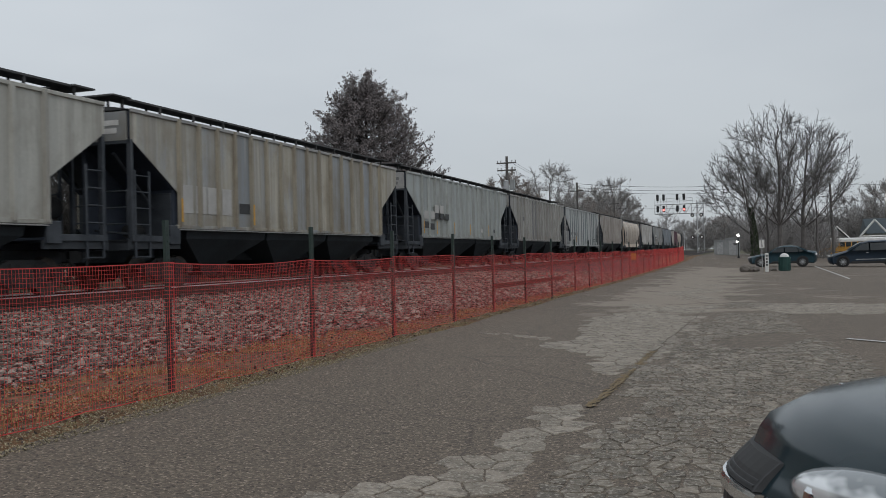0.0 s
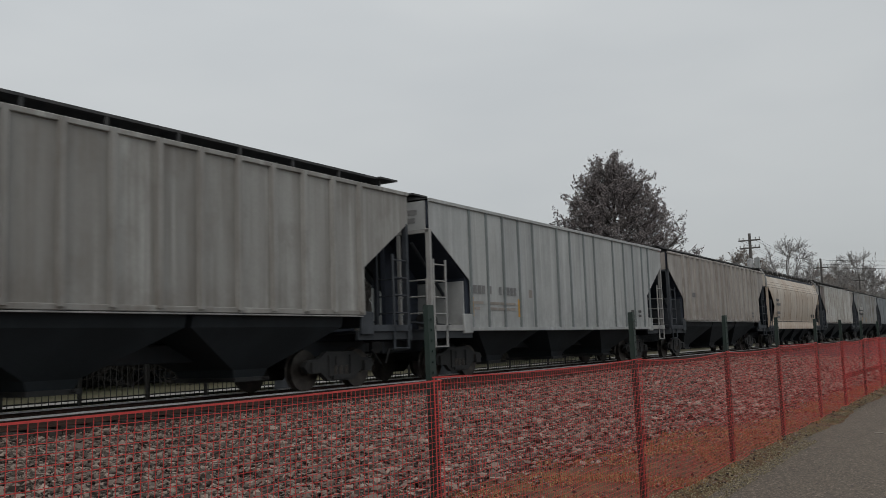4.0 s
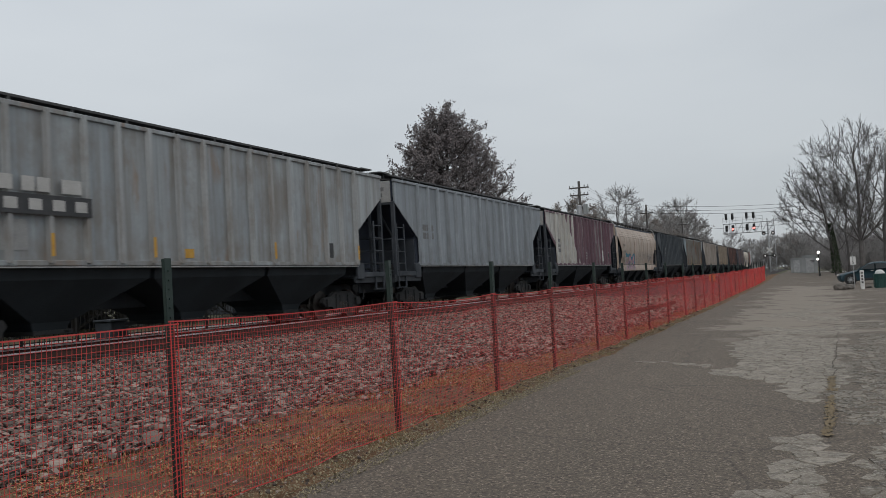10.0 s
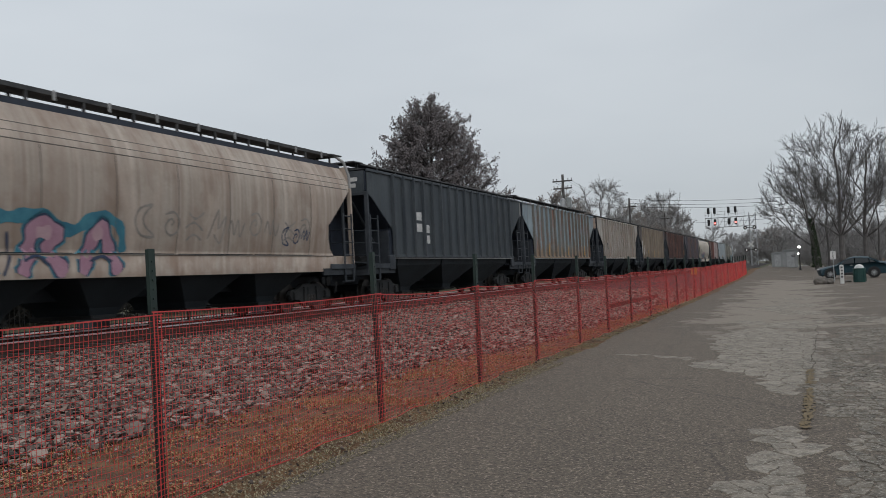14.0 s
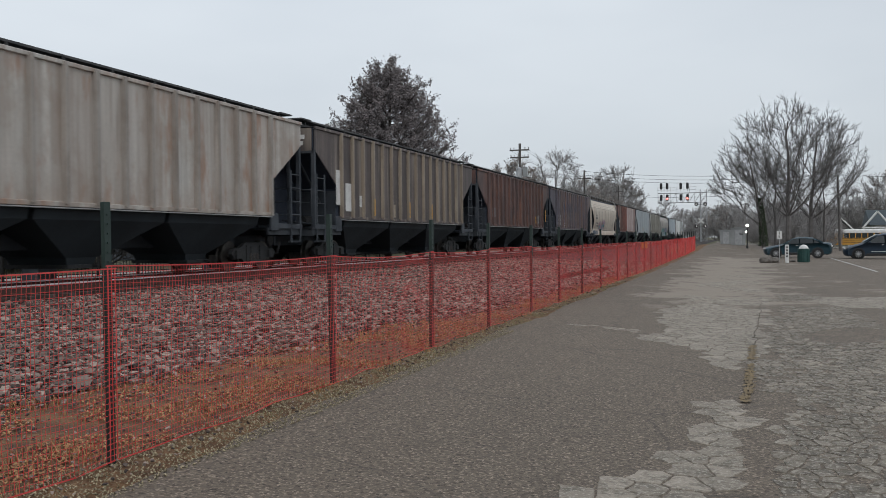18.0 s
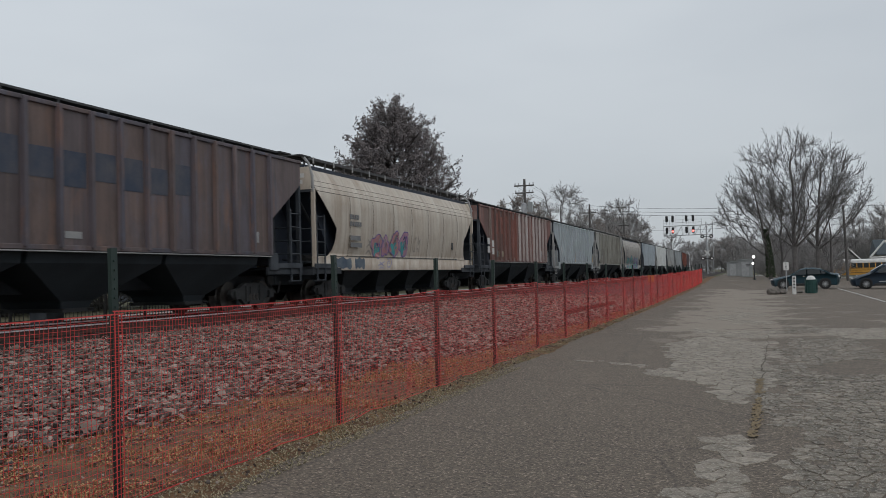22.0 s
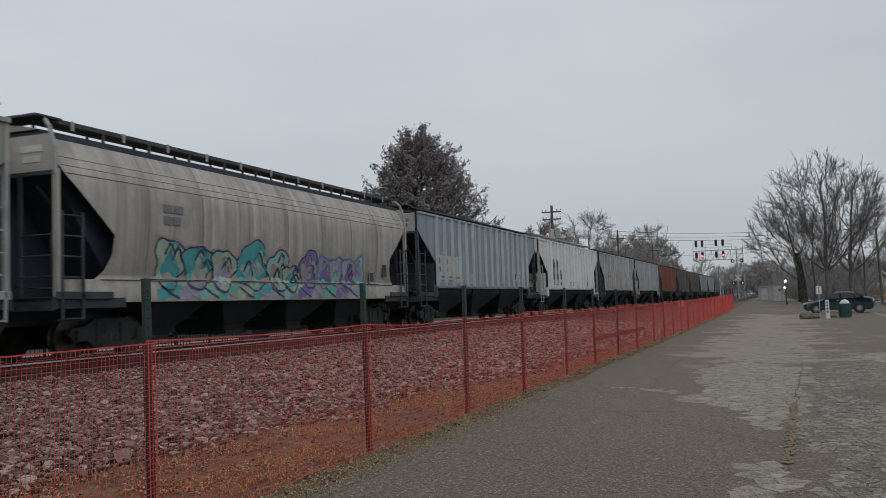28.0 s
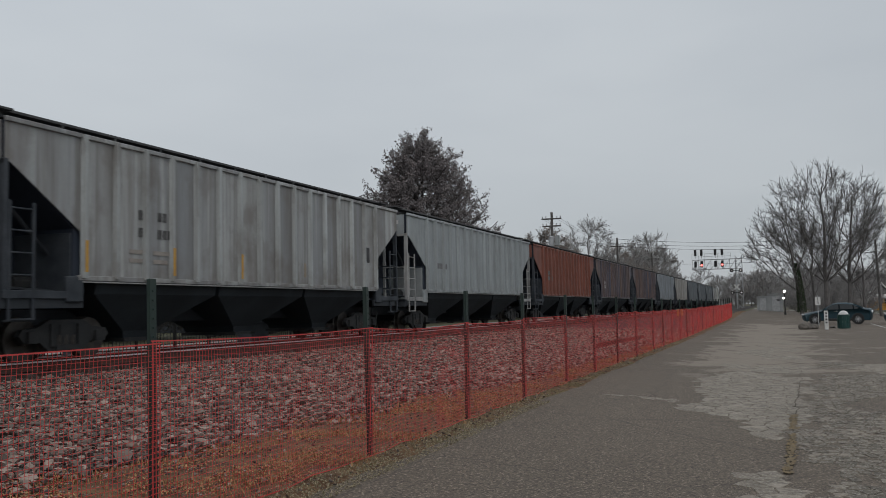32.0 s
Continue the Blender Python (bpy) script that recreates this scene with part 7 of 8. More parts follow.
iron_railing()
vs = [v for y in range(-20, 130, 5) for v in ((-24.6, y, 0.22), (-23.0, y, 0.24))]
tagged(raw("road", vs, [(2 * k, 2 * k + 1, 2 * k + 3, 2 * k + 2) for k in range(29)], M_PATH), "dull concrete path beyond the track", "path", kind="structure")
for y, w, h in ((9.5, 1.0, 0.9), (20.0, 0.7, 0.6), (29, 1.2, 0.8)):
    cab = thing("utility_cabinet", pose(-20.2, y, 0.24), "dull grey metal utility cabinet beside the track", "cabinet", "trackside cabinets")
    # cabinet darkened too, so nothing bright shows under the train
    part("body", bevelled((0, 0, h / 2), (0.6, w, h), 0.02), M_SHADEGREY, cab)
    part("lid", bevelled((0, 0, h + 0.03), (0.68, w + 0.08, 0.06), 0.01), M_SHADEGREY, cab)


def long_building(name, m, length, depth, h, label):
    b = thing(name, m, label, "building")
    # wall colour darkened so the openings between cars stay dark
    part("wall", bevelled((0, 0, h / 2), (depth, length, h), 0.02), M_SHADEGREY, b)
    bm = bmesh.new()
    prism(bm, [(-depth / 2 - 0.4, h + 0.003), (0, h + 1.3), (depth / 2 + 0.4, h + 0.003)], "y", -length / 2 - 0.4, length / 2 + 0.4)
    part("roof", bm, M_ROOF, b)
    for k in range(int(length / 4)):
        w = part("window", bevelled((depth / 2 + 0.015, -length / 2 + 2 + 4 * k, 1.7), (0.05, 1.2, 1.3), 0.01), M_GLASS_DARK, b)
        part("sill", bevelled((depth / 2 + 0.05, -length / 2 + 2 + 4 * k, 1.0), (0.14, 1.4, 0.08), 0.01), M_SIDING, w)


long_building("low_building", pose(-41, 22, 0.12), 30, 9, 3.0, "low dull grey building behind the railway")
long_building("low_building", pose(-41, 66, 0.12), 24, 9, 3.0, "low dull grey building further along the railway")

# ---- poles and wires ----


def utility_pole(x, y, top, arms, label, lean=0.0):
    p = thing("utility_pole", pose(x, y, land_z(x, y) - 0.1, 0, lean, 0), label, "utility pole", "utility poles")
    bm = bmesh.new()
    rod(bm, (0, 0, 0), (0, 0, top), 0.17, 10, 0.11)
    part("pole", bm, M_POLE, p)
    for z, w in arms:
        a = part("crossarm", bevelled((0, -0.14, z), (w, 0.1, 0.12), 0.01), M_POLE, p)
        for k in (-0.46, -0.28, 0.28, 0.46):
            bm = bmesh.new()
            rod(bm, (k * w, -0.14, z + 0.06), (k * w, -0.14, z + 0.24), 0.035, 6, 0.05)
            part("insulator", bm, M_GALV, a)
    return p


near_pole = utility_pole(-20.26, 78, 9.75, ((9.15, 1.8), (8.5, 1.7)), "timber utility pole with two crossarms and a transformer")
bm = bmesh.new()
rod(bm, (0.0, -0.36, 6.6), (0.0, -0.36, 7.5), 0.24, 14)
rod(bm, (0.0, -0.36, 7.5), (0.0, -0.36, 7.6), 0.24, 14, 0.1)
part("transformer", bm, M_GALV, near_pole, "grey transformer can")
part("junction_box", bevelled((0.5, -0.1, 7.2), (0.4, 0.3, 0.9), 0.02), M_SHED, near_pole, "pale grey junction box")
utility_pole(-20.6, 115, 10.0, ((8.9, 1.7),), "timber utility pole with one crossarm")
utility_pole(-21.0, 152, 10.0, ((9.0, 1.7),), "timber utility pole further along the railway")
utility_pole(9.3, 112, 8.8, (), "tall bare timber utility pole", -1.5)


def wire(a, b, sag, r=0.012):
    vs, fs = [], []
    side = (Vector(b) - Vector(a)).cross(Vector((0, 0, 1))).normalized() * r
    for k in range(17):
        p = Vector(a).lerp(Vector(b), k / 16) - Vector((0, 0, sag * 4 * (k / 16) * (1 - k / 16)))
        vs += [tuple(p + side), tuple(p + Vector((0, 0, r))), tuple(p - side), tuple(p - Vector((0, 0, r)))]
    for k in range(16):
        fs += [(4 * k + q, 4 * k + (q + 1) % 4, 4 * k + 4 + (q + 1) % 4, 4 * k + 4 + q) for q in range(4)]
    tagged(raw("overhead_wire", vs, fs, M_BLACK), "thin black overhead wire between poles", "wire", "overhead wires")


for dx in (-0.8, -0.48, 0.48, 0.8):
    wire((-20.26 + dx, 78, 9.3), (-20.6 + dx, 115, 9.2), 0.5)
    wire((-20.6 + dx, 115, 9.2), (-21 + dx, 152, 9.3), 0.5)
wire((-20.6, 115, 10.0), (9.3, 112, 9.0), 0.7, 0.016)
wire((-21.0, 152, 8.4), (9.3, 112, 7.0), 0.6, 0.016)
wire((-20.6, 115, 9.5), (9.3, 112, 8.6), 0.7, 0.016)
wire((-20.6, 115, 9.1), (9.3, 112, 8.2), 0.7, 0.016)
wire((9.3, 112, 8.3), (42, 112, 8.6), 0.6, 0.016)

# ---- signal gantry and level crossing ----


def signal_gantry():
    g = thing("signal_gantry", pose(0, 165, 0.45), "galvanised cantilever signal gantry over the tracks", "signal gantry")
    bm = bmesh.new()
    for x in (-8.3, -7.2):
        for y in (-0.4, 0.4):
            rod(bm, (x, y, 0), (x, y, 9.4), 0.055, 6)
    for k in range(9):
        z = k * 1.03
        for y in (-0.4, 0.4):
            rod(bm, (-8.3, y, z), (-7.2, y, z + 1.03), 0.024, 5)
            rod(bm, (-7.2, y, z), (-8.3, y, z + 1.03), 0.024, 5)
    part("mast", bm, M_GALV, g)
    bm = bmesh.new()
    for z in (7.15, 8.85):
        for y in (-0.5, 0.5):
            rod(bm, (-15.6, y, z), (-7.1, y, z), 0.05, 6)
    for k in range(8):
        x = -15.6 + k * 1.06
        for y in (-0.5, 0.5):
            rod(bm, (x, y, 7.15), (x, y, 8.85), 0.022, 5)
            rod(bm, (x, y, 7.15), (x + 1.06, y, 8.85), 0.022, 5)
    part("truss", bm, M_GALV, g)
    bm = bmesh.new()
    for z in (9.4, 9.9):
        rod(bm, (-15.6, -0.6, z), (-9.0, -0.6, z), 0.025, 5)
    for k in range(7):
        rod(bm, (-15.6 + k * 1.1, -0.6, 8.85), (-15.6 + k * 1.1, -0.6, 9.9), 0.025, 5)
    part("handrail", bm, M_GALV, g)
    for x in (-15.0, -13.95, -11.6, -10.45):
        for z, lit in ((10.1, False), (8.05, x in (-13.95, -10.45))):
            bm = bmesh.new()
            box(bm, (x, -0.72, z), (0.44, 0.12, 1.1))
            bmesh.ops.bevel(bm, geom=bm.edges[:], offset=0.05, segments=2, affect="EDGES")
            for q in (0.35, 0.0, -0.35):
                rod(bm, (x, -0.78, z + q), (x, -0.98, z + q), 0.15, 10)
            hd = part("signal_head", bm, M_BLACK, g, "black colour-light signal head")
            if lit:
                bm = bmesh.new()
                bmesh.ops.create_cone(bm, cap_ends=True, segments=14, radius1=0.17, radius2=0.17, depth=0.03, matrix=pose(x, -1.0, z - 0.2, 90, 0, 0))
                part("lit_lens", bm, G_RED, hd, "lit red signal lens")
            bm = bmesh.new()
            rod(bm, (x, -0.62, z - 1.0), (x, -0.62, z + 0.3), 0.05, 6)
            part("bracket", bm, M_GALV, hd)


signal_gantry()


def crossing_signal(x, y, h, label, arm=0.0):
    s = thing("crossing_signal", pose(x, y, land_z(x, y) - 0.05), label, "crossing signal", "crossing signals")
    bm = bmesh.new()
    rod(bm, (0, 0, 0), (0, 0, h), 0.07, 8)
    part("mast", bm, M_GALV, s)
    for z in ((h - 0.4, 2.6) if h > 4.5 else (2.6,)):
        part("crossbar", bevelled((0, -0.1, z), (1.5, 0.06, 0.08), 0.01), M_BLACK, s)
        for u in (-0.7, 0.7):
            bm = bmesh.new()
            bmesh.ops.create_cone(bm, cap_ends=True, segments=16, radius1=0.3, radius2=0.3, depth=0.05, matrix=pose(u, -0.16, z, 90, 0, 0))
            f = part("flasher", bm, M_BLACK, s)
            bm = bmesh.new()
            bmesh.ops.create_cone(bm, cap_ends=True, segments=14, radius1=0.1, radius2=0.1, depth=0.03, matrix=pose(u, -0.21, z, 90, 0, 0))
            part("lens", bm, G_DIM, f, "faintly lit flasher lens")
    for a in (45, -45):
        bm = bmesh.new()
        box(bm, (0, 0, 0), (1.2, 0.02, 0.2))
        part("crossbuck_blade", bm, M_WHITE, s, "", pose(0, -0.12 - 0.03 * (a > 0), h - 1.1 if h < 4.5 else 3.5, 0, a, 0))
    return s


crossing_signal(-7.7, 152, 6.6, "level-crossing mast with bright flashing lamps")
# pale crossing road beyond the lot
vs = [(-45, 141, 0.42), (45, 141, 0.12), (45, 149, 0.12), (-45, 149, 0.42)]
tagged(raw("crossing_road", [(x, y, land_z(min(max(x, -14), 40), y) + 0.02) for x in np.linspace(-5, 45, 26) for y in (140.0, 148.0)], [(2 * k, 2 * k + 1, 2 * k + 3, 2 * k + 2) for k in range(25)], M_CONC), "pale road running up to the crossing", "road", kind="structure")

# signal bungalows
for x, w, h in ((-3.35, 1.4, 1.75), (-1.85, 1.75, 2.15)):
    b = thing("equipment_shed", pose(x, 120, land_z(x, 120) - 0.02), "grey sheet-metal railway equipment shed", "shed", "equipment sheds")
    part("body", bevelled((0, 0, h / 2), (w, 2.0, h), 0.02), M_SHED, b)
    bm = bmesh.new()
    prism(bm, [(-w / 2 - 0.08, h), (-w / 2 - 0.08, h + 0.06), (0, h + 0.16), (w / 2 + 0.08, h + 0.06), (w / 2 + 0.08, h)], "y", -1.1, 1.1)
    part("roof", bm, M_SHED, b)
    part("door", bevelled((0, -1.02, h * 0.46), (w * 0.5, 0.04, h * 0.85), 0.01), M_GALV, b)
    if h > 2:
        bm = bmesh.new()
        box(bm, (0.35, -1.05, 1.55), (0.5, 0.01, 0.1))
        box(bm, (0.35, -1.05, 1.4), (0.4, 0.01, 0.1))
        part("lettering", bm, M_GREY_TXT, b, "small dark lettering")


def lamp_post():
    l = thing("lamp_post", pose(-0.95, 95, land_z(-0.95, 95) - 0.05), "black lamp post with two lit globes", "lamp post")
    bm = bmesh.new()
    rod(bm, (0, 0, 0), (0, 0, 2.2), 0.06, 8, 0.045)
    rod(bm, (0, 0, 0), (0, 0, 0.3), 0.13, 8, 0.09)
    part("post", bm, M_BLACK, l)
    for x, z in ((0.0, 2.35), (-0.1, 1.7)):
        bm = bmesh.new()
        bmesh.ops.create_uvsphere(bm, u_segments=14, v_segments=10, radius=0.125 if z > 2 else 0.095, matrix=pose(x, -0.05, z))
        part("globe", bm, G_WHITE, l, "lit white globe")


lamp_post()

# ---- kerbside things at the far side of the lot ----


def litter_bin():
    b = thing("litter_bin", pose(1.86, 55.5, lot_z(1.86, 55.5)), "dark teal litter bin with a white domed lid", "litter bin")
    bm = bmesh.new()
    rod(bm, (0, 0, 0), (0, 0, 0.74), 0.30, 20, 0.33)
    part("body", bm, M_TEALCAN, b)
    for k in range(14):
        a = 6.28 * k / 14
        bm = bmesh.new()
        box(bm, (0.335 * math.cos(a), 0.335 * math.sin(a), 0.37), (0.02, 0.05, 0.66), None)
        part("slat", bm, M_TEALCAN, b)
    bm = bmesh.new()
    rod(bm, (0, 0, 0.74), (0, 0, 0.79), 0.35, 20)
    part("rim", bm, M_TEALCAN, b)
    bm = bmesh.new()
    bmesh.ops.create_uvsphere(bm, u_segments=18, v_segments=10, radius=0.27, matrix=pose(0, 0, 0.76) @ Matrix.Diagonal((1, 1, 0.95, 1)))
    part("dome_lid", bm, M_WHITE, b, "white domed lid")


litter_bin()
mk = thing("marker_post", pose(0.86, 53.5, lot_z(0.86, 53.5)), "white square marker post with dark lettering", "post")
part("post", bevelled((0, 0, 0.52), (0.2, 0.2, 1.04), 0.02), M_WHITE, mk)
for k in range(4):
    part("lettering", bevelled((0, -0.102, 0.9 - k * 0.17), (0.1, 0.004, 0.1), 0.002), M_GREY_TXT, mk)
sg = thing("speed_sign", pose(0.72, 60, lot_z(0.72, 60)), "small white speed sign on a thin steel post", "road sign")
bm = bmesh.new()
rod(bm, (0, 0, 0), (0, 0, 1.95), 0.03, 6)
part("post", bm, M_GALV, sg)
plate = part("plate", bevelled((0, -0.04, 1.58), (0.32, 0.02, 0.5), 0.006), M_WHITE, sg)
text_mesh("1", 0.28, M_GREY_TXT, plate, pose(0, -0.054, 1.69, 90, 0, 0))
text_mesh("5", 0.28, M_GREY_TXT, plate, pose(0, -0.054, 1.47, 90, 0, 0))


def boulder(x, y, sx, sy, sz, seed):
    bm = bmesh.new()
    bmesh.ops.create_icosphere(bm, subdivisions=3, radius=0.5)
    for v in bm.verts:
        k = 1 + 0.22 * noise.noise(v.co * 3 + Vector((seed, 0, 0)))
        v.co = Vector((v.co.x * sx * k, v.co.y * sy * k, v.co.z * sz * k + sz * 0.38))
    ob = part("boulder", bm, M_BOULDER)
    ob.matrix_basis = pose(x, y, lot_z(x, y) - 0.04, 0, 0, seed * 40)
    tagged(ob, "rough brown-grey boulder at the lot's edge", "boulder", "boulders")


boulder(-0.25, 54, 0.75, 0.6, 0.5, 1)
boulder(0.25, 54.6, 0.7, 0.5, 0.42, 2)
boulder(1.25, 56, 0.5, 0.4, 0.2, 3)
yb = thing("warning_box", pose(-10.1, 85, land_z(-10.1, 85)), "small yellow trackside box", "trackside box")
part("body", bevelled((0, 0, 0.3), (0.5, 0.45, 0.6), 0.03), M_BUS, yb)
part("lid", bevelled((0, 0, 0.62), (0.55, 0.5, 0.05), 0.01), M_BUS, yb)
part("leg", bevelled((0, 0, 0.02), (0.6, 0.5, 0.06), 0.01), M_BLACK, yb)

# ---- vehicles ----


def loft_body(profile, half, nose=0.3, tail=0.2, crown=0.06, cabin=None, pw=2.6):
    """A car body from its centre line: (u, z) pairs from the front bumper over the roof to the rear one."""
    vs_n = [-1, -0.97, -0.88, -0.7, -0.4, 0, 0.4, 0.7, 0.88, 0.97, 1]
    length = max(p[0] for p in profile)
    verts, faces = [], []
    for u, z in profile:
        for v in vs_n:
            a = abs(v)
            k = max(0.0, 1 - u / 1.0) if u < 1.0 else 0.0
            kt = max(0.0, 1 - (length - u) / 0.8) if u > length - 0.8 else 0.0
            uu = u + nose * k * a ** pw - tail * kt * a ** 2.6
            w = half
            zz = z - crown * a * a
            if cabin and z > cabin:
                w = half * (1 - 0.2 * (z - cabin) / 0.5)
            if a > 0.9:
                zz = min(zz, z - 0.05 - (a - 0.9) * 0.6)
            verts.append((uu, v * w, zz))
    n = len(vs_n)
    m = len(profile)
    for j in range(m - 1):
        for i in range(n - 1):
            faces.append((j * n + i, j * n + i + 1, (j + 1) * n + i + 1, (j + 1) * n + i))
    # sides down to the sill
    for side in (0, n - 1):
        base = len(verts)
        for j in range(m):
            x, y, z = verts[j * n + side]
            verts.append((x, y * 1.0, min(z, 0.62) if z > 0.62 else z))
            verts.append((x, y * 0.97, max(0.22, min(z, 0.26))))
        for j in range(m - 1):
            a, b = j * n + side, (j + 1) * n + side
            q1 = (a, b, base + 2 * j + 2, base + 2 * j)
            q2 = (base + 2 * j, base + 2 * j + 2, base + 2 * j + 3, base + 2 * j + 1)
            faces += [q1, q2] if side else [q1[::-1], q2[::-1]]
    return verts, faces


def vehicle(name, m, label, paint, profile, half, glass, wheels, wr=0.32, cabin=0.95, category="car", nose=0.3, pw=2.6):
    c = thing(name, m, label, category)
    vs, fs = loft_body(profile, half, nose=nose, cabin=cabin, pw=pw)
    raw("body", vs, fs, paint, c, True)
    part("floor", bevelled((max(p[0] for p in profile) / 2, 0, 0.3), (max(p[0] for p in profile) - 0.5, half * 1.8, 0.16), 0.03), M_BLACK, c)
    for nm, quad in glass:
        raw(nm, quad, [(0, 1, 2, 3)], M_GLASS_DARK, c)
    rim = shape_mesh("rim", lambda b: (bmesh.ops.create_cone(b, cap_ends=True, segments=20, radius1=wr * 0.2, radius2=wr * 0.18, depth=0.235, matrix=pose(0, 0, 0, 90, 0, 0)), [box(b, (0, 0, wr * 0.36), (0.055, 0.228, wr * 0.62), pose(0, 0, 0, 0, 36 * k, 0)) for k in range(10)], bmesh.ops.create_cone(b, cap_ends=False, segments=20, radius1=wr * 0.7, radius2=wr * 0.66, depth=0.224, matrix=pose(0, 0, 0, 90, 0, 0))), M_RIM)
    tyre = shape_mesh("tyre", lambda b: (bmesh.ops.create_cone(b, cap_ends=True, segments=26, radius1=wr, radius2=wr, depth=0.21, matrix=pose(0, 0, 0, 90, 0, 0))), M_TYRE)
    hub = shape_mesh("wheel", lambda b: box(b, (0, 0, 0), (0.12, 0.26, 0.12)), M_GALV)
    arch = shape_mesh("wheel_arch", lambda b: bmesh.ops.create_cone(b, cap_ends=True, segments=24, radius1=wr + 0.06, radius2=wr + 0.06, depth=0.1, matrix=pose(0, 0, 0, 90, 0, 0)), M_BLACK)
    for u in wheels:
        for s in (1, -1):
            shared("wheel_arch", arch, c, pose(u, s * (half - 0.045), wr + 0.02))
            w = shared("wheel", hub, c, pose(u, s * (half - 0.1), wr))
            shared("tyre", tyre, w)
            shared("rim", rim, w)
    return c


def side_glass(pts, half, lo, hi, inset=0.06):
    """Side windows on both flanks from (u, z) outlines."""
    out = []
    for poly in pts:
        for s in (1, -1):
            q = [(u, s * (half * (1 - 0.2 * max(0, z - 0.95) / 0.5) + 0.012), z) for u, z in poly]
            out.append(("side_window", q if s < 0 else q[::-1]))
    return out


def windscreens(front, rear, half):
    out = []
    for nm, ((u0, z0), (u1, z1)), off in (("windscreen", front, -0.012), ("rear_window", rear, 0.012)):
        a, b = half * 0.84, half * 0.68
        out.append((nm, [(u0 + off, -a, z0 + 0.01), (u0 + off, a, z0 + 0.01), (u1 + off, b, z1 + 0.01), (u1 + off, -b, z1 + 0.01)]))
    return out


SEDAN_PROFILE = [(0.12, 0.25), (0.03, 0.4), (0.0, 0.58), (0.06, 0.68), (0.35, 0.78), (0.9, 0.88), (1.25, 0.95), (1.55, 1.14), (1.95, 1.36), (2.3, 1.44), (2.8, 1.45), (3.2, 1.4), (3.6, 1.24), (3.95, 1.06), (4.25, 1.04), (4.42, 0.98), (4.47, 0.75), (4.46, 0.45), (4.38, 0.28)]
SEDAN_GLASS = side_glass([[(1.45, 0.98), (2.35, 0.98), (2.35, 1.34), (1.98, 1.3)], [(2.42, 0.98), (3.25, 1.0), (3.2, 1.3), (2.42, 1.35)], [(3.3, 1.0), (3.65, 1.03), (3.32, 1.24), (3.27, 1.25)]], 0.89, 0, 0) + windscreens(((1.32, 1.0), (1.98, 1.35)), ((3.85, 1.1), (3.28, 1.37)), 0.89)
sedan = vehicle("sedan_car", pose(-0.1, 66.5, lot_z(1.5, 66.5), 0, 0, -3), "dark green parked saloon car with tinted windows", M_SEDAN, SEDAN_PROFILE, 0.89, SEDAN_GLASS, (0.86, 3.52))
for s in (1, -1):
    part("headlamp", bevelled((0.12, s * 0.66, 0.66), (0.2, 0.34, 0.12), 0.04, 2), M_HEADLAMP, sedan)
    part("tail_lamp", bevelled((4.4, s * 0.68, 0.82), (0.1, 0.34, 0.16), 0.03), glow("unlit_tail_lamp" if s > 0 else "unlit_tail_lamp_b", (0.3, 0.01, 0.01, 1), 0.0), sedan)
    part("door_mirror", bevelled((1.55, s * 0.98, 1.0), (0.12, 0.2, 0.13), 0.03), M_SEDAN, sedan)
    part("door_handle", bevelled((2.2, s * 0.905, 0.86), (0.18, 0.03, 0.03), 0.008), M_CHROME, sedan)

VAN_PROFILE = [(0.1, 0.25), (0.02, 0.42), (0.0, 0.62), (0.07, 0.76), (0.4, 0.9), (0.85, 1.0), (1.15, 1.08), (1.6, 1.38), (2.05, 1.62), (2.5, 1.72), (3.4, 1.75), (4.2, 1.7), (4.6, 1.58), (4.78, 1.2), (4.86, 0.8), (4.86, 0.45), (4.78, 0.28)]
VAN_GLASS = side_glass([[(1.45, 1.08), (2.5, 1.08), (2.5, 1.55), (2.05, 1.5)], [(2.58, 1.08), (3.6, 1.1), (3.6, 1.57), (2.58, 1.56)], [(3.68, 1.1), (4.6, 1.14), (4.45, 1.5), (3.68, 1.56)]], 0.95, 0, 0) + windscreens(((1.25, 1.16), (2.08, 1.64)), ((4.8, 1.2), (4.62, 1.56)), 0.95)
van = vehicle("minivan", pose(4.95, 66, lot_z(7, 66), 0, 0, -2), "dark teal parked minivan", M_VAN, VAN_PROFILE, 0.95, VAN_GLASS, (0.92, 3.9), 0.34, 1.05)
for s in (1, -1):
    part("headlamp", bevelled((0.16, s * 0.7, 0.76), (0.3, 0.36, 0.16), 0.05, 2), M_HEADLAMP, van)
    part("door_mirror", bevelled((1.6, s * 1.05, 1.12), (0.14, 0.22, 0.16), 0.03), M_VAN, van)
    part("door_handle", bevelled((2.4, s * 0.965, 0.95), (0.18, 0.03, 0.03), 0.008), M_CHROME, van)
    part("door_trim", bevelled((2.9, s * 0.955, 0.5), (2.4, 0.03, 0.05), 0.008), M_GALV, van)


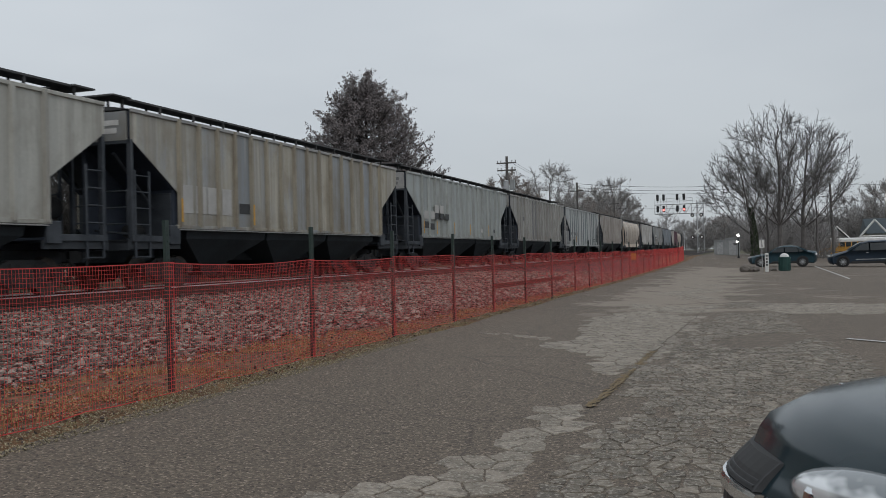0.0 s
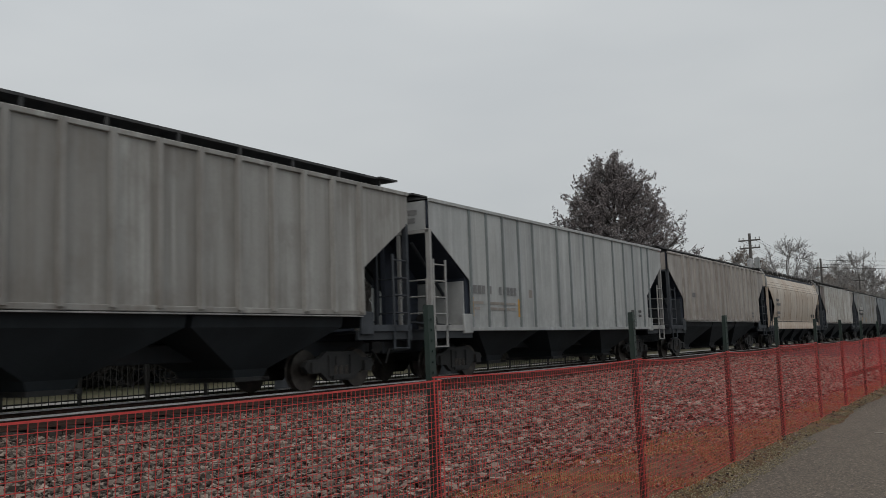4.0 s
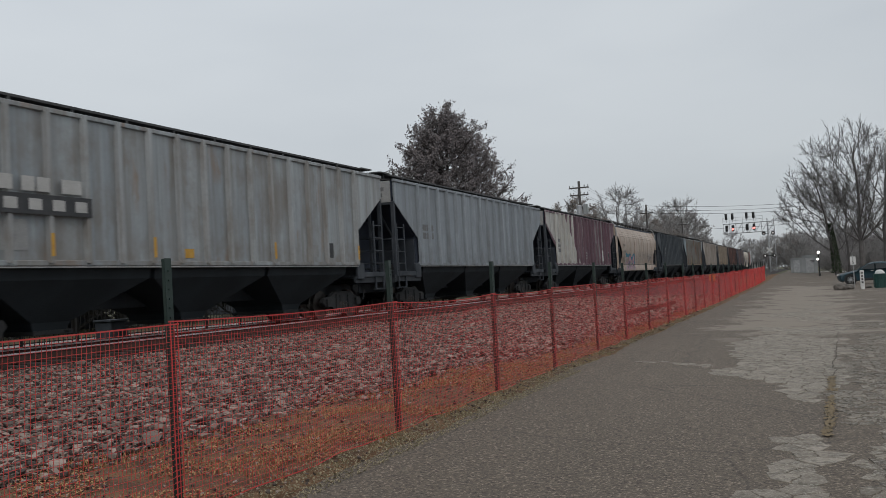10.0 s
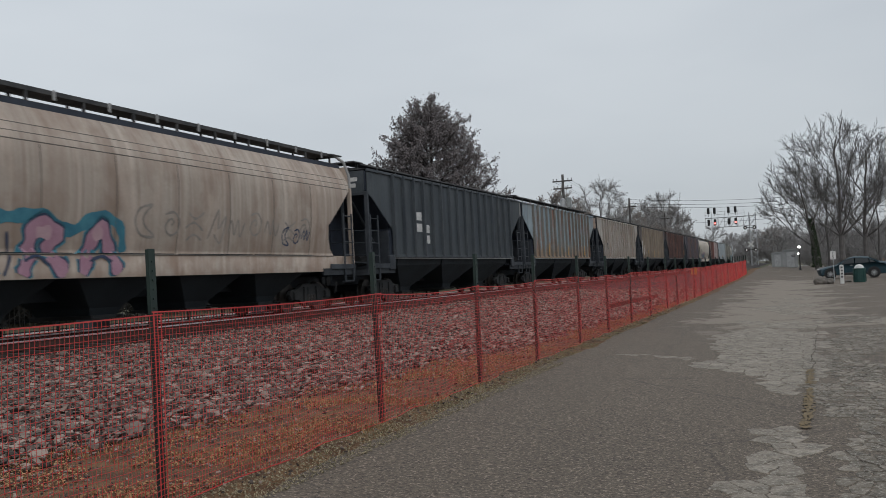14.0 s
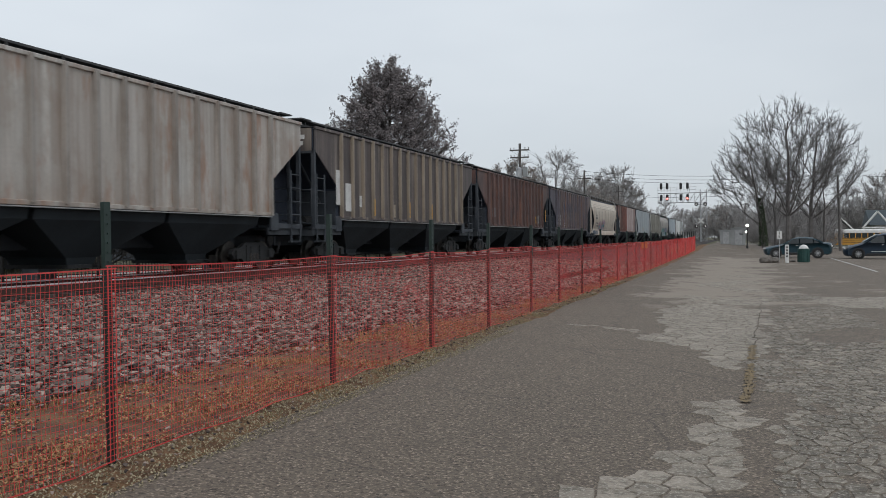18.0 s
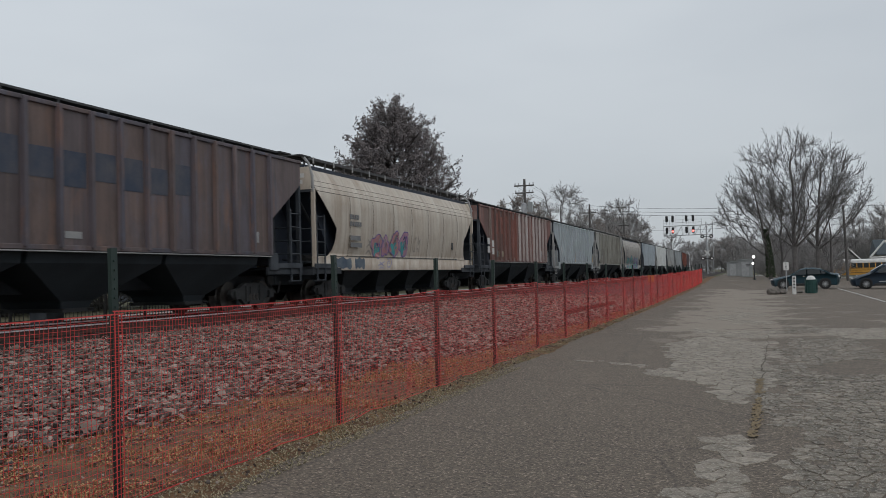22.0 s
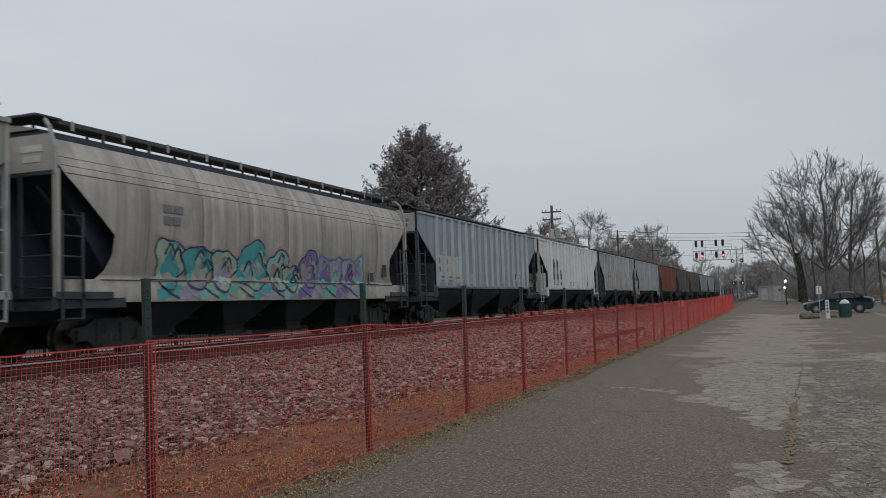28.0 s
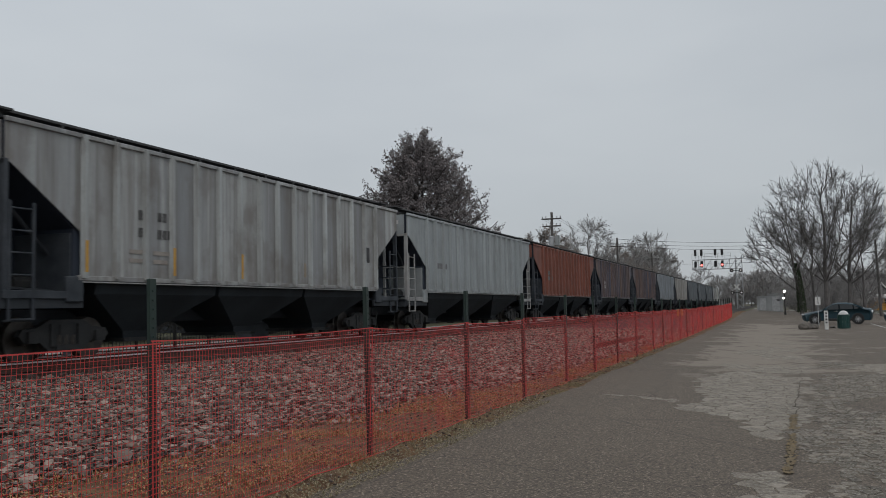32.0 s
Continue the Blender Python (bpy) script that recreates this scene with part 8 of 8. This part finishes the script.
def school_bus():
    b = thing("school_bus", pose(9.5, 138, lot_z(12, 138) - 0.05, 0, 0, -4), "yellow school bus with a white roof and rows of windows", "bus")
    bm = bmesh.new()
    prism(bm, [(1.5, 0.55), (1.5, 1.45), (1.75, 2.25), (9.2, 2.25), (9.25, 0.55)], "y", -1.15, 1.15)
    part("body", bm, M_BUS, b)
    bm = bmesh.new()
    prism(bm, [(0.0, 0.5), (0.02, 1.05), (0.25, 1.25), (1.5, 1.42), (1.5, 0.5)], "y", -0.95, 0.95)
    part("bonnet", bm, M_BUS, b)
    bm = bmesh.new()
    prism(bm, [(-1.17, 2.2), (-1.17, 2.4), (-1.1, 2.6), (-0.8, 2.74), (0.8, 2.74), (1.1, 2.6), (1.17, 2.4), (1.17, 2.2)], "y", -9.26, -1.55)
    part("roof", bm, M_WHITE, b, "white roof", pose(0, 0, 0, 0, 0, 90))
    part("windscreen", bevelled((1.6, 0, 1.85), (0.04, 2.0, 0.7), 0.01), M_GLASS_DARK, b, "", pose(0.05, 0, 0))
    for k in range(9):
        for s in (1, -1):
            part("window", bevelled((2.3 + k * 0.78, s * 1.156, 1.85), (0.66, 0.02, 0.66), 0.008), M_GLASS_DARK, b)
    for z in (0.85, 1.2, 1.45):
        for s in (1, -1):
            part("rub_rail", bevelled((5.3, s * 1.16, z), (7.7, 0.03, 0.05), 0.008), M_BLACK, b)
    tyre = shape_mesh("wheel", lambda q: (bmesh.ops.create_cone(q, cap_ends=True, segments=22, radius1=0.46, radius2=0.46, depth=0.28, matrix=pose(0, 0, 0, 90, 0, 0))), M_TYRE)
    rim = shape_mesh("rim", lambda q: (bmesh.ops.create_cone(q, cap_ends=True, segments=16, radius1=0.26, radius2=0.24, depth=0.31, matrix=pose(0, 0, 0, 90, 0, 0))), M_GALV)
    for u in (1.0, 7.0):
        for s in (1, -1):
            w = shared("wheel", tyre, b, pose(u, s * 0.98, 0.46))
            shared("rim", rim, w)
    part("bumper", bevelled((-0.05, 0, 0.55), (0.12, 2.2, 0.24), 0.02), M_BLACK, b)
    for s in (1, -1):
        part("headlamp", bevelled((0.02, s * 0.72, 0.92), (0.08, 0.26, 0.2), 0.03), G_AMBER if s < 0 else M_HEADLAMP, b)


school_bus()


def house():
    h = thing("house", pose(26.2, 166, -0.5) @ Matrix.Scale(1.18, 4), "small house with a dark teal roof and white trim", "house")
    part("wall", bevelled((0, 0, 1.5), (12, 8, 3.0), 0.02), M_SIDING, h)
    bm = bmesh.new()
    prism(bm, [(-4.5, 3.003), (0, 5.2), (4.5, 3.003)], "x", -6.5, 6.5)
    part("roof", bm, M_ROOF, h)
    bm = bmesh.new()
    for s in (1, -1):
        rod(bm, (-5.6 + s * 1.9, -5.0, 2.6), (-5.6, -5.0, 4.9), 0.13, 6)
    rod(bm, (-7.5, -5.0, 2.65), (-3.7, -5.0, 2.65), 0.1, 6)
    part("porch_gable", bm, M_WHITE, h, "white timber porch gable")
    for s in (-7.3, -3.9):
        part("porch_post", bevelled((s, -5.0, 1.3), (0.18, 0.18, 2.6), 0.02), M_WHITE, h)
    bm = bmesh.new()
    for z in (3.2, 3.75, 4.3):
        box(bm, (3.5, -4.7, z), (7.0, 0.1, 0.12))
    for k in range(8):
        box(bm, (0.1 + k * 0.97, -4.7, 3.7), (0.1, 0.1, 1.2))
    part("balcony_rail", bm, M_WHITE, h, "white balcony railing")
    for k in range(3):
        w = part("window", bevelled((-3 + 3 * k, -4.02, 1.6), (1.1, 0.05, 1.3), 0.01), M_GLASS_DARK, h)
        part("window_frame", bevelled((-3 + 3 * k, -4.05, 0.9), (1.3, 0.1, 0.1), 0.01), M_WHITE, w)


house()


def gabled_shelter():
    g = thing("picnic_shelter", pose(12.9, 150, -0.3), "small open shelter with a white timber gable", "shelter")
    for x in (-1.5, 1.5):
        for y in (-1.5, 1.5):
            part("post", bevelled((x, y, 1.25), (0.16, 0.16, 2.5), 0.02), M_WHITE, g)
    for x in (-1, 1):
        bm = bmesh.new()
        prism(bm, [(x * 1.9, 2.5), (0.0, 4.3), (0.0, 4.42), (x * 1.98, 2.56)], "y", -1.7, 1.7)
        part("roof", bm, M_ROOF, g)
        bm = bmesh.new()
        rod(bm, (x * 1.85, -1.78, 2.5), (0, -1.78, 4.4), 0.1, 6)
        part("barge_board", bm, M_WHITE, g, "white painted gable board")
    bm = bmesh.new()
    rod(bm, (-1.8, -1.78, 2.55), (1.8, -1.78, 2.55), 0.08, 6)
    part("tie_beam", bm, M_WHITE, g)
    bm = bmesh.new()
    rod(bm, (0, -1.78, 2.55), (0, -1.78, 4.2), 0.06, 6)
    part("king_post", bm, M_WHITE, g)


gabled_shelter()
b2 = thing("cottage", pose(9.5, 155, -0.45), "small pale cottage among the trees", "house")
part("wall", bevelled((0, 0, 1.3), (5, 5, 2.6), 0.02), M_SIDING, b2)
bm = bmesh.new()
prism(bm, [(-3.0, 2.603), (0, 4.2), (3.0, 2.603)], "y", -3, 3)
part("roof", bm, M_ROOF, b2)

# ---- car parked beside the camera at the start ----


def near_car():
    prof = [(0.10, 0.20), (0.03, 0.30), (0.0, 0.42), (0.0, 0.52), (0.02, 0.60), (0.06, 0.65), (0.105, 0.70), (0.125, 0.755), (0.165, 0.81), (0.26, 0.86), (0.42, 0.893), (0.66, 0.925), (0.95, 0.955), (1.3, 0.98), (1.65, 1.14), (2.05, 1.35), (2.4, 1.44), (3.0, 1.46), (3.6, 1.38), (4.1, 1.08), (4.45, 0.98), (4.6, 0.9), (4.64, 0.6), (4.6, 0.3)]
    half = 0.91
    glass = side_glass([[(1.6, 0.98), (2.5, 0.98), (2.5, 1.34), (2.1, 1.3)], [(2.58, 0.98), (3.5, 1.0), (3.4, 1.3), (2.58, 1.35)]], half, 0, 0) + windscreens(((1.4, 1.0), (2.08, 1.34)), ((4.05, 1.12), (3.62, 1.36)), half)
    c = vehicle("hatchback_car", pose(-0.30, 4.02, lot_z(0.5, 4.0), 0, 0, -2), "dark grey-green parked car with clear headlamps", M_SUV, prof, half, glass, (0.95, 3.6), 0.33, nose=0.55, pw=1.7)

    def nose_strip(name, v0, v1, zs, out, material, parent, n=12):
        """A band that follows the curve of the nose: zs are (height, setback) pairs."""
        vs, fs = [], []
        for back in (0.0, 0.03):
            for k in range(n + 1):
                v = v0 + (v1 - v0) * k / n
                for z, sb in zs:
                    vs.append((0.55 * (abs(v) / half) ** 1.7 - out + sb + back, v, z))
        m = len(zs)
        h = (n + 1) * m
        for k in range(n):
            for q in range(m - 1):
                a = k * m + q
                fs.append((a, a + 1, a + m + 1, a + m))
                fs.append((h + a, h + a + m, h + a + m + 1, h + a + 1))
            for q in (0, m - 1):
                a = k * m + q
                fs.append((a, a + m, h + a + m, h + a))
        for k in (0, n):
            for q in range(m - 1):
                a = k * m + q
                fs.append((a, h + a, h + a + 1, a + 1))
        return raw(name, vs, fs, material, parent, False)

    g = nose_strip("grille", -0.34, 0.34, [(0.60, 0.012), (0.65, 0.05), (0.70, 0.1)], 0.008, M_BLACK, c)
    for k in range(5):
        z = 0.612 + k * 0.018
        nose_strip("grille_slat", -0.33, 0.33, [(z, 0.021 + 0.0175 * k), (z + 0.005, 0.025 + 0.0175 * k)], 0.014, M_BLACKPAINT, g)
    nose_strip("chrome_bar", -0.38, 0.38, [(0.54, 0.004), (0.55, -0.004), (0.585, -0.002), (0.598, 0.006)], 0.014, M_CHROME, c)["label"] = "bright chrome bar under the grille"
    for s in (1, -1):
        nose_strip("grille_surround", s * 0.342, s * 0.352, [(0.6, 0.012), (0.65, 0.05), (0.70, 0.1)], 0.013, M_BLACKPAINT, c, 2)
    nose_strip("lower_bumper", -0.7, 0.7, [(0.20, 0.05), (0.3, 0.01), (0.45, 0.0), (0.535, 0.008)], 0.012, M_BLACK, c)
    nose_strip("plate_bracket", -0.16, 0.16, [(0.36, 0.0), (0.46, 0.0)], 0.03, M_WHITE, c)
    for s in (1, -1):
        bm = bmesh.new()
        bmesh.ops.create_uvsphere(bm, u_segments=28, v_segments=16, radius=0.5, matrix=pose(0.45, s * 0.675, 0.675, 0, -4, s * 50) @ Matrix.Diagonal((0.66, 0.23, 0.185, 1)))
        for f in bm.faces:
            f.smooth = True
        h = part("headlamp", bm, M_HEADLAMP, c, "clear headlamp with bright reflector")
        for q in (0.0, 0.13):
            bm = bmesh.new()
            bmesh.ops.create_uvsphere(bm, u_segments=14, v_segments=8, radius=0.075, matrix=pose(0.33 + q * 0.9, s * (0.59 + q * 0.8), 0.65))
            part("reflector", bm, M_CHROME, h)
        part("door_mirror", bevelled((1.75, s * 1.0, 1.0), (0.14, 0.22, 0.14), 0.03), M_SUV, c)
        part("door_handle", bevelled((2.35, s * 0.925, 0.86), (0.18, 0.03, 0.03), 0.008), M_CHROME, c)
    bm = bmesh.new()
    rod(bm, (0.42, 0.3, 0.85), (0.42, 0.3, 0.877), 0.01, 8)
    part("washer_nozzle", bm, M_CHROME, c)


near_car()


motions()
